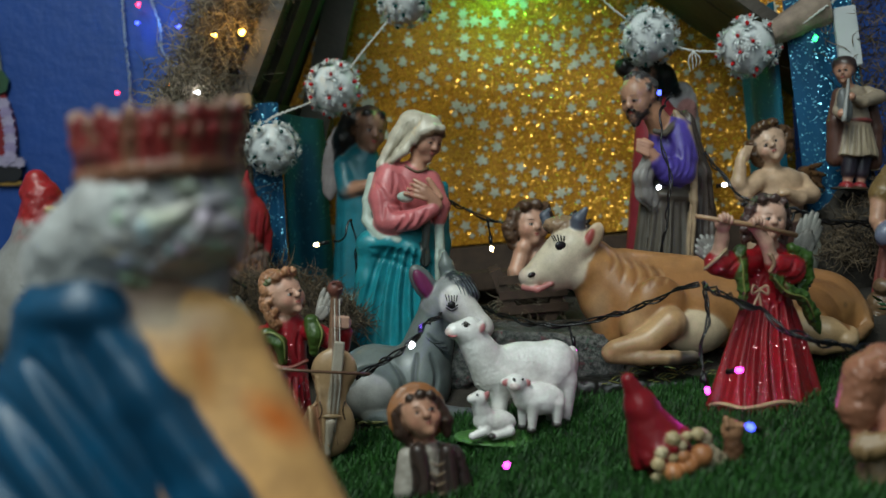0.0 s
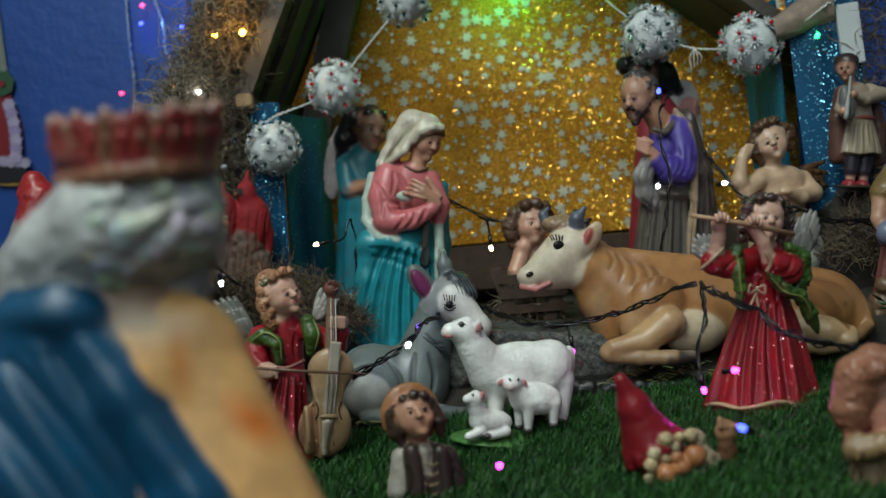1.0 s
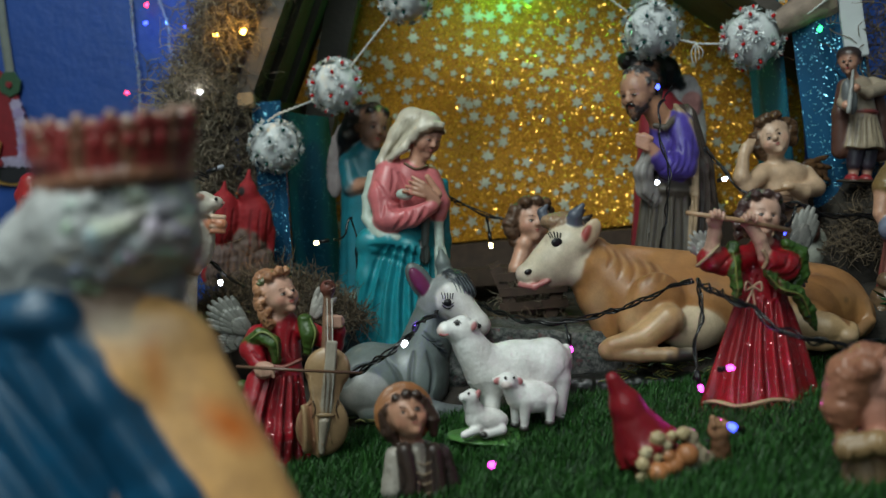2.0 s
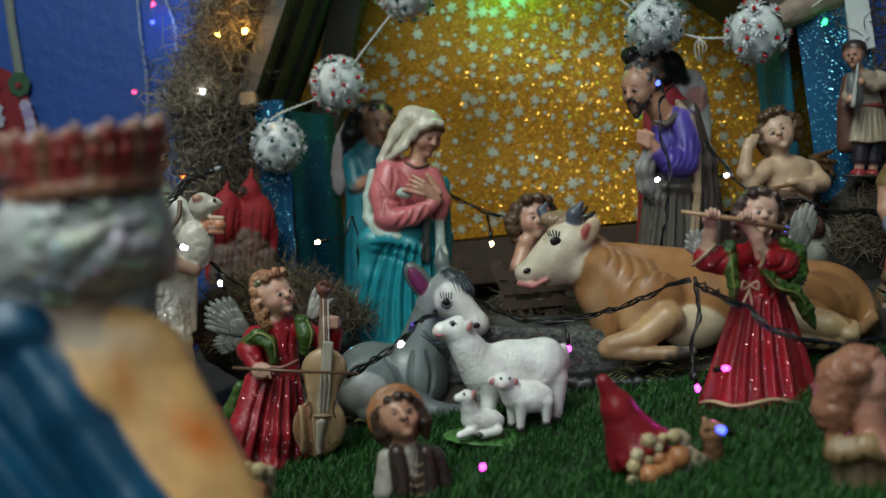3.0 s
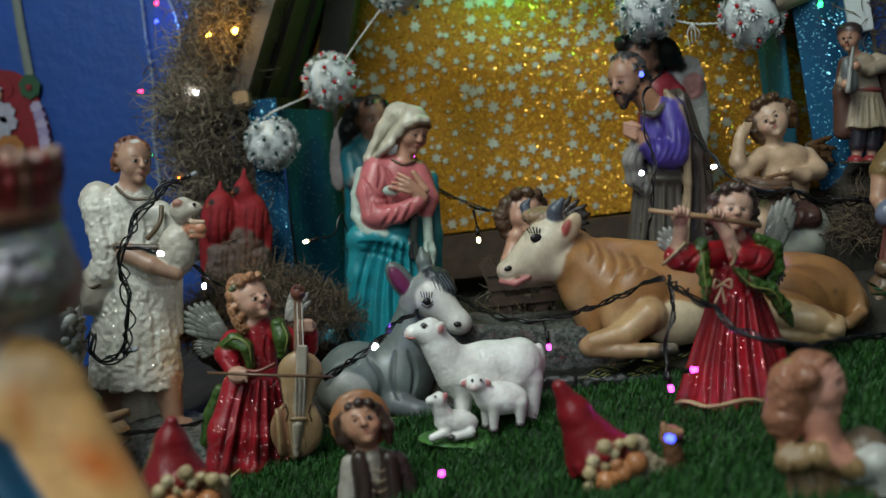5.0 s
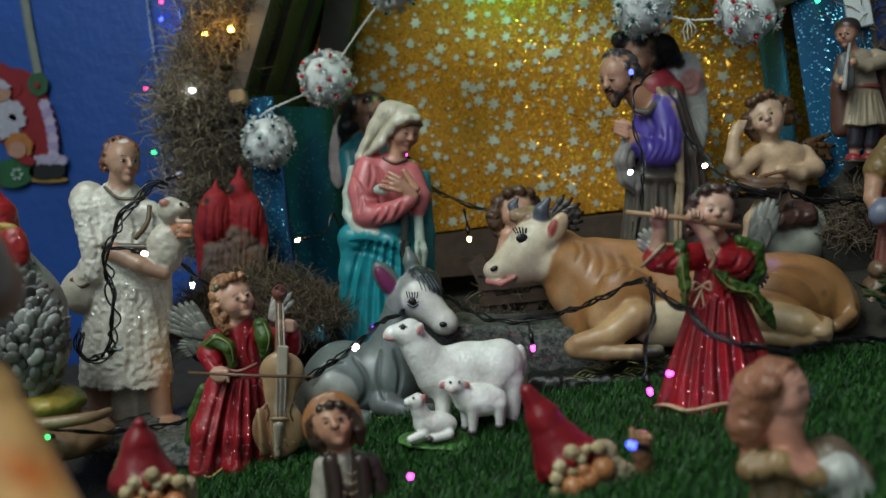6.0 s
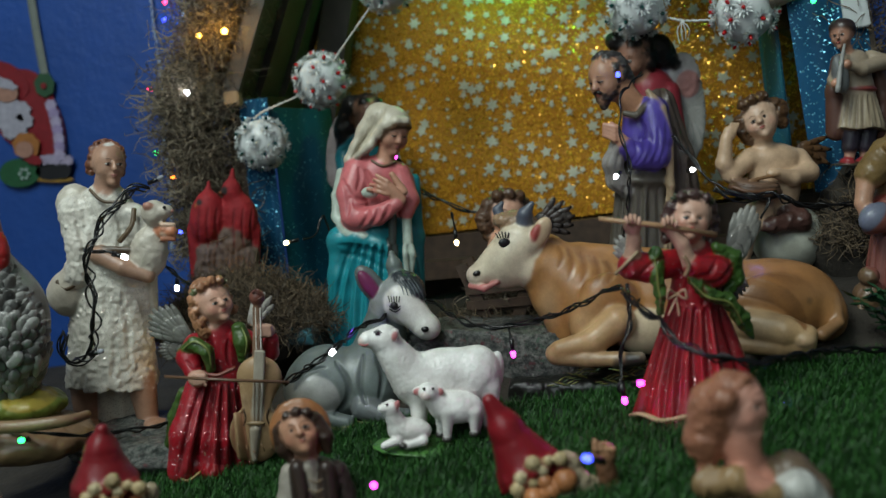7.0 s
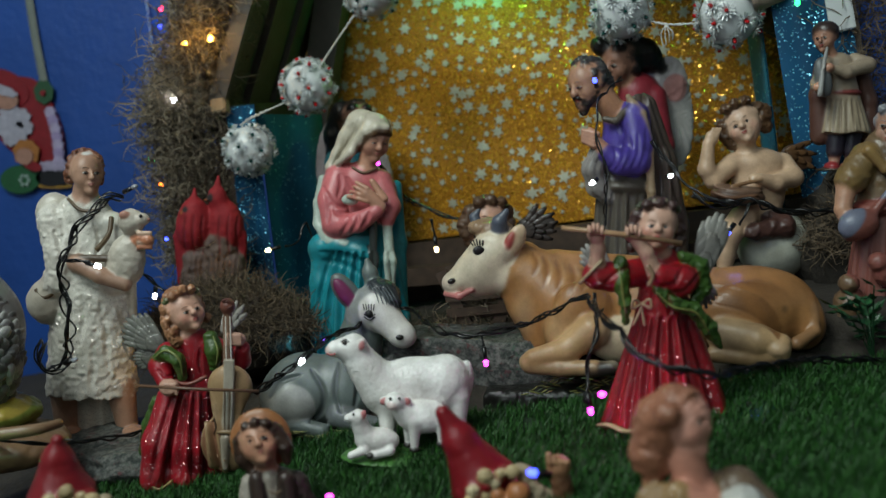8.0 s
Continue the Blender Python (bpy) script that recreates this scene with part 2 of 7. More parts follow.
# ---------------------------------------------------------------- sculpting
def lattice(Q):
    """Smooth random values from -1 to 1 at the points Q, one knot to a unit."""
    I = np.floor(Q).astype(np.int64)
    f = Q - I
    f = f * f * (3 - 2 * f)
    out = np.zeros(len(Q))
    for c in np.ndindex(2, 2, 2):
        h = (I[:, 0] + c[0]) * 374761393 + (I[:, 1] + c[1]) * 668265263 + (I[:, 2] + c[2]) * 1274126177
        h = (h ^ (h >> 13)) * 1103515245 & 0x7FFFFFFF
        h = (h ^ (h >> 11)) & 0xFFFF
        w = np.where(c[0], f[:, 0], 1 - f[:, 0]) * np.where(c[1], f[:, 1], 1 - f[:, 1]) * np.where(c[2], f[:, 2], 1 - f[:, 2])
        out += w * (h / 32767.5 - 1)
    return out


class Sculpt:
    """A figure modelled from blended balls, limbs and boxes on a sheet: x to the right, v downwards, d away from the
    viewer.
    The base point of the sheet becomes the figure's origin; the sheet is in camera pixels, in perspective for an eye
    1600 units in front of it, so figures are shaped to fit the camera's view."""

    def __init__(s, bx, bv, voxel=2.4):
        s.bx, s.bv, s.voxel = bx, bv, voxel
        s.prims, s.paints, s.extra, s.strokes = [], [], [], []
        s.bottom = None

    def p(s, q):
        d = q[2] if len(q) > 2 else 0.0
        k = 1 + d / 1600
        return np.array([(q[0] - 784) * k - (s.bx - 784), d, (s.bv - 441) - (q[1] - 441) * k - 0.1 * d], float)

    @staticmethod
    def turn(rot):
        return np.array(Euler([radians(a) for a in rot]).to_matrix()) if rot else None

    def ball(s, c, r, col, k=4, rot=None, rough=None, sheen=0.0, cut=False, fold=None):
        r = np.array(r if isinstance(r, (tuple, list)) else (r, r, r), float)
        s.prims.append(dict(kind="ball", c=s.p(c), r=r, col=(*col, sheen), k=k, rot=s.turn(rot), rough=rough, reach=r.max(), cut=cut, fold=fold))

    def box(s, c, half, col, k=3, rot=None, rough=None, sheen=0.0, round=4):
        half = np.array(half, float)
        s.prims.append(dict(kind="box", c=s.p(c), r=half, col=(*col, sheen), k=k, rot=s.turn(rot), rough=rough, reach=float(np.linalg.norm(half)), cut=False, fold=None, round=round))

    def limb(s, a, b, ra, rb, col, k=4, flat=1.0, rough=None, sheen=0.0, fold=None, hem=None):
        a, b = s.p(a), s.p(b)
        s.prims.append(dict(kind="limb", a=a, b=b, ra=ra, rb=rb, c=(a + b) / 2, col=(*col, sheen), k=k, flat=flat, rough=rough,
                            reach=np.linalg.norm(b - a) / 2 + max(ra, rb), cut=False, fold=fold, rot=None, hem=None if hem is None else s.bv - hem))

    def groove(s, pts, r, k=3):
        """A soft furrow pressed into what has been modelled so far."""
        for i in range(len(pts) - 1):
            s.limb(pts[i], pts[i + 1], r, r, (0, 0, 0), k)
            s.prims[-1]["cut"] = True

    def chain(s, pts, r, col, k=4, **kw):
        for i in range(len(pts) - 1):
            ra = r[i] if isinstance(r, (list, tuple)) else r
            rb = r[i + 1] if isinstance(r, (list, tuple)) else r
            s.limb(pts[i], pts[i + 1], ra, rb, col, k, **kw)

    def stroke(s, pts, wide, depth, col=None, full=1.0, deep=0.0):
        """A tooled line on the side that faces the viewer: raised by depth, or sunk where it is negative, and painted if col is given.
        With deep it keeps to its own distance from the viewer too."""
        s.strokes.append((pts, wide, depth, col, full, deep))

    def tool(s, V, Q, C):
        """Work the strokes into the finished skin."""
        if not s.strokes:
            return
        face = np.cross(V[Q[:, 2]] - V[Q[:, 0]], V[Q[:, 3]] - V[Q[:, 1]])
        N = np.zeros_like(V)
        for i in range(4):
            np.add.at(N, Q[:, i], face)
        N /= np.linalg.norm(N, axis=1)[:, None] + 1e-9
        if (N[:, 1] * (V[:, 1] - V[:, 1].mean())).sum() < 0:
            N = -N
        front = np.clip(-2.5 * N[:, 1] + 0.15, 0, 1)
        k = 1 + V[:, 1] / 1600
        flat = np.stack([(V[:, 0] + s.bx - 784) / k + 784, 441 + (s.bv - 441 - V[:, 2] - 0.1 * V[:, 1]) / k, V[:, 1]], 1)
        lift = np.zeros(len(V))
        for pts, wide, depth, col, full, deep in s.strokes:
            line = [Vector((*q[:2], q[2] if len(q) > 2 else 0.0)) for q in pts]
            line = np.array([tuple(q) for q in (spline(line, 5) if len(line) > 2 else line)])
            scale = np.array([1, 1, deep])
            near = np.where((flat[:, 0] > line[:, 0].min() - wide) & (flat[:, 0] < line[:, 0].max() + wide) & (flat[:, 1] > line[:, 1].min() - wide) & (flat[:, 1] < line[:, 1].max() + wide))[0]
            if not len(near):
                continue
            P, best, where = flat[near] * scale, np.full(len(near), 1e9), np.zeros(len(near))
            L = line * scale
            for i in range(len(L) - 1):
                ba = L[i + 1] - L[i]
                h = np.clip((P - L[i]) @ ba / (ba @ ba + 1e-9), 0, 1)
                d = np.linalg.norm(P - L[i] - h[:, None] * ba, axis=1)
                where = np.where(d < best, (i + h) / (len(L) - 1), where)
                best = np.minimum(best, d)
            taper = np.sqrt(np.clip(4 * where * (1 - where), 0.0, 1))
            w = np.clip(1 - (best / (wide * (0.35 + 0.65 * taper))) ** 2, 0, 1) ** 2 * front[near]
            lift[near] += depth * w * (0.3 + 0.7 * taper)
            # line colour; sunk cloth folds are given a darker tone as painted shade
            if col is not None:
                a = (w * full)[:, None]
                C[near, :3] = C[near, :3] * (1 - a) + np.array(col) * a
        V += N * lift[:, None]

    def paint(s, c, r, col, sheen=0.0, rot=None, soft=0.0, full=1.0):
        r = np.array(r if isinstance(r, (tuple, list)) else (r, r, r), float)
        s.paints.append((s.p(c), r, (*col, sheen), s.turn(rot), soft, full))

    def bead(s, c, r, col, rot=None, sheen=0.0, n=10, stick=False):
        """A small exact ellipsoid added to the mesh."""
        r = np.array(r if isinstance(r, (tuple, list)) else (r, r, r), float)
        m = s.turn(rot)
        m = np.eye(3) if m is None else m
        rows = max(5, n // 2 + 1)
        v = [(0, 0, 1.0)]
        for i in range(1, rows):
            th = math.pi * i / rows
            v += [(math.sin(th) * math.cos(2 * math.pi * j / n), math.sin(th) * math.sin(2 * math.pi * j / n), math.cos(th)) for j in range(n)]
        v.append((0, 0, -1.0))
        f = [(0, 1 + j, 1 + (j + 1) % n) for j in range(n)]
        for i in range(rows - 2):
            a, b = 1 + i * n, 1 + (i + 1) * n
            f += [(a + j, b + j, b + (j + 1) % n, a + (j + 1) % n) for j in range(n)]
        last = 1 + (rows - 2) * n
        f += [(last + j, len(v) - 1, last + (j + 1) % n) for j in range(n)]
        q = (np.array(v) * r) @ m.T
        s.extra.append((s.p(c) + q, f, (*col, sheen), np.tile(s.p(c), (len(v), 1)) if stick else None))

    def tube(s, pts, r, col, sides=6, sheen=0.0, smooth=True, stick=False):
        q = [Vector(s.p(t)) for t in pts]
        q = spline(q, 6) if smooth and len(q) > 2 else q
        rad = r
        if isinstance(r, (list, tuple)):
            rad = [float(w) for w in np.interp(np.linspace(0, 1, len(q)), np.linspace(0, 1, len(r)), r)]
        v, f = tube_data(q, rad, sides)
        line = np.repeat(np.array([tuple(t) for t in q]), sides, 0)
        s.extra.append((np.array([tuple(t) for t in v]), f, (*col, sheen), line if stick else None))

    def dist(s, e, P):
        x = P - e["c"]
        if e["kind"] == "limb":
            x = P - e["a"]
            ba = e["b"] - e["a"]
            y = x.copy()
            y[:, 1] = x[:, 1] / e["flat"]
            bb = ba.copy()
            bb[1] = ba[1] / e["flat"]
            h = np.clip(y @ bb / (bb @ bb), 0, 1)
            d = np.sqrt(((y - h[:, None] * bb) ** 2).sum(1)) - (e["ra"] + (e["rb"] - e["ra"]) * h)
            if e["fold"]:
                n, amp = e["fold"][:2]
                tw = e["fold"][2] if len(e["fold"]) > 2 else 0.0
                mid = P - e["c"]
                ang = np.arctan2(y[:, 0] - h * bb[0], y[:, 1] - h * bb[1])
                d = d + amp * (np.sin(n * ang + tw * mid[:, 2]) + 0.5 * np.sin((n * 1.7) * ang + 1.3 - tw * mid[:, 2])) * (0.35 + 0.65 * (1 - h))
            if e["hem"] is not None:
                d = np.maximum(d, e["hem"] + 2.0 * np.sin(P[:, 0] * 0.11) - P[:, 2])
        else:
            if e["rot"] is not None:
                x = x @ e["rot"]
            if e["kind"] == "ball":
                k0 = np.sqrt(((x / e["r"]) ** 2).sum(1)) + 1e-6
                k1 = np.sqrt(((x / e["r"] ** 2) ** 2).sum(1)) + 1e-9
                d = k0 * (k0 - 1) / k1
                if e["fold"]:
                    n, amp = e["fold"][:2]
                    d = d + amp * np.sin(n * np.arctan2(x[:, 0], x[:, 2]))
            else:
                q = np.abs(x) - e["r"] + e["round"]
                d = np.sqrt((np.maximum(q, 0) ** 2).sum(1)) + np.minimum(q.max(1), 0) - e["round"]
        if e["rough"]:
            amp, wave = e["rough"]
            near = np.where(np.abs(d) < amp * 2 + 3 * s.voxel)[0]
            Q = P[near] * (1.6 / wave)
            d[near] -= amp * (lattice(Q) + 0.5 * lattice(Q * 2.1 + 7.3))
        return d

    def build(s, name, place, unit, yaw, lean, label, category="figurine", material=None, soft=None):
        vox = s.voxel
        lo = np.min([e["c"] - e["reach"] for e in s.prims], 0) - 3 * vox
        hi = np.max([e["c"] + e["reach"] for e in s.prims], 0) + 3 * vox
        if s.bottom is not None:
            lo[2] = max(lo[2], s.bv - s.bottom - 3 * vox)
        n = np.ceil((hi - lo) / vox).astype(int) + 1
        axes = [lo[i] + vox * np.arange(n[i]) for i in range(3)]
        D = np.full(n, 1e3, np.float32)
        for e in s.prims:
            pad = e["reach"] + e["k"] + 3 * vox + (e["rough"][0] if e["rough"] else 0) + (2 * e["fold"][1] if e["fold"] else 0)
            i0 = np.maximum(np.floor((e["c"] - pad - lo) / vox).astype(int), 0)
            i1 = np.minimum(np.ceil((e["c"] + pad - lo) / vox).astype(int) + 1, n)
            if (i1 <= i0).any():
                continue
            g = np.meshgrid(*[axes[i][i0[i]:i1[i]] for i in range(3)], indexing="ij")
            P = np.stack([t.ravel() for t in g], 1)
            d = s.dist(e, P).reshape(g[0].shape).astype(np.float32)
            box = tuple(slice(i0[i], i1[i]) for i in range(3))
            o = D[box]
            if e["cut"]:
                h = np.maximum(e["k"] - np.abs(o + d), 0) / max(e["k"], 1e-6)
                D[box] = np.maximum(o, -d) + h * h * e["k"] * 0.25
                continue
            h = np.maximum(e["k"] - np.abs(o - d), 0) / max(e["k"], 1e-6)
            D[box] = np.minimum(o, d) - h * h * e["k"] * 0.25
        if s.bottom is not None:
            D = np.maximum(D, ((s.bv - s.bottom) - axes[2])[None, None, :].astype(np.float32))
        inside = D < 0
        count = np.zeros(n - 1, np.int8)
        for c in np.ndindex(2, 2, 2):
            count += inside[c[0]:n[0] - 1 + c[0], c[1]:n[1] - 1 + c[1], c[2]:n[2] - 1 + c[2]]
        cells = np.argwhere((count > 0) & (count < 8))
        index = np.full(n - 1, -1, np.int64)
        index[tuple(cells.T)] = np.arange(len(cells))
        total = np.zeros((len(cells), 3))
        hits = np.zeros(len(cells))
        corners = list(np.ndindex(2, 2, 2))
        for a in corners:
            for ax in range(3):
                if a[ax]:
                    continue
                b = list(a)
                b[ax] = 1
                va = D[tuple((cells + a).T)].astype(float)
                vb = D[tuple((cells + b).T)].astype(float)
                cross = (va < 0) != (vb < 0)
                t = np.where(cross, va / np.where(cross, va - vb, 1), 0)
                q = np.array(a, float)[None, :].repeat(len(cells), 0)
                q[:, ax] += t
                total += q * cross[:, None]
                hits += cross
        V = lo + vox * (cells + total / hits[:, None])
        quads = []
        for ax in range(3):
            o1, o2 = [i for i in range(3) if i != ax]
            sa = [slice(1, n[i] - 1) for i in range(3)]
            sb = list(sa)
            sa[ax], sb[ax] = slice(0, n[ax] - 1), slice(1, n[ax])
            A, B = inside[tuple(sa)], inside[tuple(sb)]
            e = np.argwhere(A != B)
            flip = A[tuple(e.T)]
            for i in (o1, o2):
                e[:, i] += 1
            ids = []
            for s1, s2 in ((-1, -1), (0, -1), (0, 0), (-1, 0)):
                q = e.copy()
                q[:, o1] += s1
                q[:, o2] += s2
                ids.append(index[tuple(q.T)])
            Q = np.stack(ids, 1)
            if ax == 1:
                flip = ~flip
            Q[~flip] = Q[~flip][:, ::-1]
            quads.append(Q)
        Q = np.concatenate(quads)
        Q = Q[(Q >= 0).all(1)]
        # paint
        soft = soft or vox * 0.35
        best = np.full(len(V), 1e3)
        acc, wsum = np.zeros((len(V), 4)), np.zeros(len(V))
        dists = []
        for e in s.prims:
            if e["cut"]:
                continue
            near = np.where(np.abs(V - e["c"]).max(1) < e["reach"] + 4 * vox + e["k"])[0]
            if not len(near):
                continue
            d = s.dist(e, V[near])
            dists.append((near, d, np.array(e["col"])))
            best[near] = np.minimum(best[near], d)
        for near, d, col in dists:
            w = np.exp(-np.clip((d - best[near]) / soft, 0, 30))
            acc[near] += w[:, None] * col
            wsum[near] += w
        C = acc / np.maximum(wsum, 1e-9)[:, None]
        for c, r, col, rot, blur, full in s.paints:
            x = V - c
            if rot is not None:
                x = x @ rot
            k = np.sqrt(((x / r) ** 2).sum(1))
            w = np.clip((1 - k) / blur if blur else (1 - k) * r.min() / vox + 0.5, 0, 1)[:, None] * full
            C = C * (1 - w) + np.array(col) * w
        s.tool(V, Q, C)
        loops, starts, sizes, base = [Q.ravel()], [np.arange(len(Q)) * 4], [np.full(len(Q), 4)], len(V)
        at = 4 * len(Q)
        VV, CC = [V], [C]
        for v, f, col, line in s.extra:
            if line is not None:
                # lay it on the front of the figure
                for q in np.unique(line, axis=0):
                    near = V[(np.abs(V[:, 0] - q[0]) < 1.5 * vox) & (np.abs(V[:, 2] - q[2]) < 1.5 * vox)]
                    if len(near):
                        own = (line == q).all(1)
                        v[own, 1] += near[:, 1].min() - q[1]
            for q in f:
                loops.append(np.array(q) + base)
                starts.append([at])
                sizes.append([len(q)])
                at += len(q)
            VV.append(v)
            CC.append(np.tile(np.array(col, float), (len(v), 1)))
            base += len(v)
        V, C = np.concatenate(VV) * unit, np.concatenate(CC)
        loops, starts = np.concatenate(loops), np.concatenate(starts)
        me = bpy.data.meshes.new(name)
        me.vertices.add(len(V))
        me.vertices.foreach_set("co", V.ravel())
        me.loops.add(len(loops))
        me.loops.foreach_set("vertex_index", loops.astype(np.int32))
        me.polygons.add(len(starts))
        me.polygons.foreach_set("loop_start", starts.astype(np.int32))
        me.polygons.foreach_set("use_smooth", np.ones(len(starts), bool))
        me.update(calc_edges=True)
        layer = me.color_attributes.new("paint", "FLOAT_COLOR", "POINT")
        layer.data.foreach_set("color", C.astype(np.float32).ravel())
        me.validate()
        me.materials.append(material or RESIN)
        ob = new(name, me)
        ob.matrix_world = pose(*place, 0, lean, yaw)
        tagged(ob, label, category)
        return ob

    # -- heads
    def head(s, c, r, yaw=0, pitch=0, roll=0, skin=(0.6, 0.34, 0.23), brow=(0.06, 0.03, 0.02), lip=(0.45, 0.08, 0.07), iris=(0.02, 0.015, 0.012),
             plump=1.0, blush=0.0, ears=True, open_eyes=1.0):
        """A head of half-height r; yaw turns the face towards +x, pitch tips it up, roll leans it to +x."""
        H = np.array(Euler((radians(-pitch), radians(roll), radians(yaw))).to_matrix())
        rot = (-pitch, roll, yaw)
        soft_brow = tuple(0.45 * a + 0.55 * b for a, b in zip(skin, brow))
        soft_lip = tuple(0.65 * a + 0.35 * b for a, b in zip(lip, skin))

        low = -0.09 if plump > 1.05 else 0.0

        def at(x, y, z):
            q = H @ np.array([x, y, z]) * r
            return (c[0] + q[0], c[1] - q[2], (c[2] if len(c) > 2 else 0) + q[1])

        s.ball(at(0, 0.08, 0.18), (0.74 * r * plump, 0.84 * r, 0.82 * r), skin, 3, rot)
        s.ball(at(0, -0.12, -0.34), (0.54 * r * plump, 0.58 * r, 0.62 * r), skin, 0.25 * r, rot)
        for sx in (-1, 1):
            s.ball(at(0.33 * sx * plump, -0.38, -0.26), 0.27 * r * plump, skin, 0.22 * r)
            if blush:
                s.paint(at(0.42 * sx * plump, -0.58, -0.28), 0.34 * r, (0.62, 0.17, 0.12), soft=1.0, full=0.8 * blush)
            # the socket, the eye in it, the lids and the brow
            s.ball(at(0.29 * sx, -0.84, 0.07 + low), (0.17 * r, 0.13 * r, 0.09 * r), skin, 0.10 * r, rot, cut=True)
            s.bead(at(0.29 * sx, -0.635, 0.07 + low), (0.135 * r, 0.10 * r, 0.070 * r * open_eyes), (0.50, 0.46, 0.42), rot)
            s.bead(at(0.29 * sx, -0.69, 0.065 + low), (0.066 * r, 0.052 * r, 0.064 * r * open_eyes), iris, rot, n=8)
            s.tube([at(0.15 * sx, -0.70, 0.09 + low), at(0.29 * sx, -0.735, 0.075 + 0.06 * open_eyes + low), at(0.43 * sx, -0.645, 0.08 + low)], [0.012 * r, 0.022 * r, 0.012 * r], brow, 4)
            s.tube([at(0.16 * sx, -0.66, 0.035 + low), at(0.29 * sx, -0.69, 0.065 - 0.065 * open_eyes + low), at(0.42 * sx, -0.61, 0.05 + low)], 0.010 * r, soft_brow, 4)
            s.tube([at(0.12 * sx, -0.77, 0.27 + low), at(0.30 * sx, -0.73, 0.33 + low), at(0.49 * sx, -0.58, 0.26 + low)], [0.008 * r, 0.022 * r, 0.008 * r], soft_brow, 4)
            s.ball(at(0.075 * sx, -0.78, -0.16), 0.075 * r, skin, 0.08 * r)
            if ears:
                s.ball(at(0.74 * sx * plump, 0.08, 0.0), (0.10 * r, 0.15 * r, 0.22 * r), skin, 2, rot)
        s.limb(at(0, -0.72, 0.14 + low), at(0, -0.83, -0.14), 0.075 * r, 0.105 * r, skin, 0.14 * r)
        s.ball(at(0, -0.58, -0.76), 0.19 * r, skin, 0.2 * r)
        s.ball(at(0, -0.64, -0.46), (0.20 * r, 0.10 * r, 0.13 * r), skin, 0.12 * r, rot)
        s.bead(at(0, -0.735, -0.425), (0.16 * r, 0.06 * r, 0.038 * r), lip, rot, n=8)
        s.bead(at(0, -0.725, -0.50), (0.125 * r, 0.065 * r, 0.05 * r), soft_lip, rot, n=8)
        return at

    def curls(s, at, r, spots, col, size=0.3, rough=None, grow=1.0, rings=2):
        """Hair: soft clumps with locks coiled on them."""
        rnd = random.Random(int(1000 * r) + len(spots))
        for q in spots:
            w = (q[3] if len(q) > 3 else size) * (1 + 0.8 * (grow - 1))
            mid = [t * grow for t in q[:3]]
            s.ball(at(*mid), 0.93 * w * r, col, 0.14 * r, rough=rough or (0.045 * r, 0.16 * r))
            for _ in range(2 * rings if w < 0.5 else 6 * rings):
                d = Vector((rnd.gauss(0, 1), rnd.gauss(-0.6, 0.7), rnd.gauss(0.1, 1))).normalized()
                a = d.cross(Vector((0.3, 0.2, 0.9))).normalized()
                b = d.cross(a)
                hub, start, turn = Vector(mid) + d * w * 0.9, rnd.uniform(0, 6.28), rnd.uniform(0.7, 1.0)
                wide = min(w * rnd.uniform(0.35, 0.7), 0.24)
                pts = [hub + wide * (math.cos(start + turn * k) * a + math.sin(start + turn * k) * b) for k in range(4)]
                # sunk lines painted darker, raised ones lighter, imitating shade and light on locks
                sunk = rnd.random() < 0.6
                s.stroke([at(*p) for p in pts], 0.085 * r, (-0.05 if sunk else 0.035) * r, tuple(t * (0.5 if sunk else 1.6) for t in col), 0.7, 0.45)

    def feathers(s, root, tip, wide, n, col, tilt=0, d=10, bend=0.0, sheen=0.0, edge=None):
        """A wing: rows of long flat feathers fanned from root to tip."""
        rx, rv = root
        tx, tv = tip
        L = math.hypot(tx - rx, tv - rv)
        a0 = math.atan2(-(tv - rv), tx - rx)
        for row, (share, start) in enumerate(((1.0, 0.0), (0.72, 0.0), (0.45, 0.0))):
            for i in range(n):
                t = (i / max(n - 1, 1) - 0.5)
                a = a0 + t * radians(wide) + bend * t
                ln = L * share * (1.0 - 0.35 * abs(t))
                cx, cv = rx + math.cos(a) * ln * 0.55, rv - math.sin(a) * ln * 0.55
                c = tuple(v * (0.8 + 0.4 * ((i * 7 + row * 3) % 5) / 4) for v in (edge if edge and row == 0 else col))
                s.bead((cx, cv, d - row * 2.5), (ln * 0.47, 2.2, L * 0.075 + 1.0), c, (0, -math.degrees(a), tilt), n=8, sheen=sheen)

# ---------------------------------------------------------------- the setting
def mat_height(x, y):
    """Height of the grass mat, which lies a little askew and uneven."""
    return -0.010 + 0.10 * x + 0.006 * noise.noise(Vector((x * 5, y * 5, 0.3)))


def sheet(name, x0, x1, y0, y1, nx, ny, height, material):
    verts = [(x0 + (x1 - x0) * i / nx, y0 + (y1 - y0) * j / ny, 0) for j in range(ny + 1) for i in range(nx + 1)]
    verts = [(x, y, height(x, y)) for x, y, _ in verts]
    faces = [(j * (nx + 1) + i, j * (nx + 1) + i + 1, (j + 1) * (nx + 1) + i + 1, (j + 1) * (nx + 1) + i) for j in range(ny) for i in range(nx)]
    return link_mesh(name, verts, faces, material, smooth=True)


def wall(name, size, centre, material, label):
    ob = part(name, block(size, 0.0, centre), material)
    return tagged(ob, label, "wall", kind="structure")


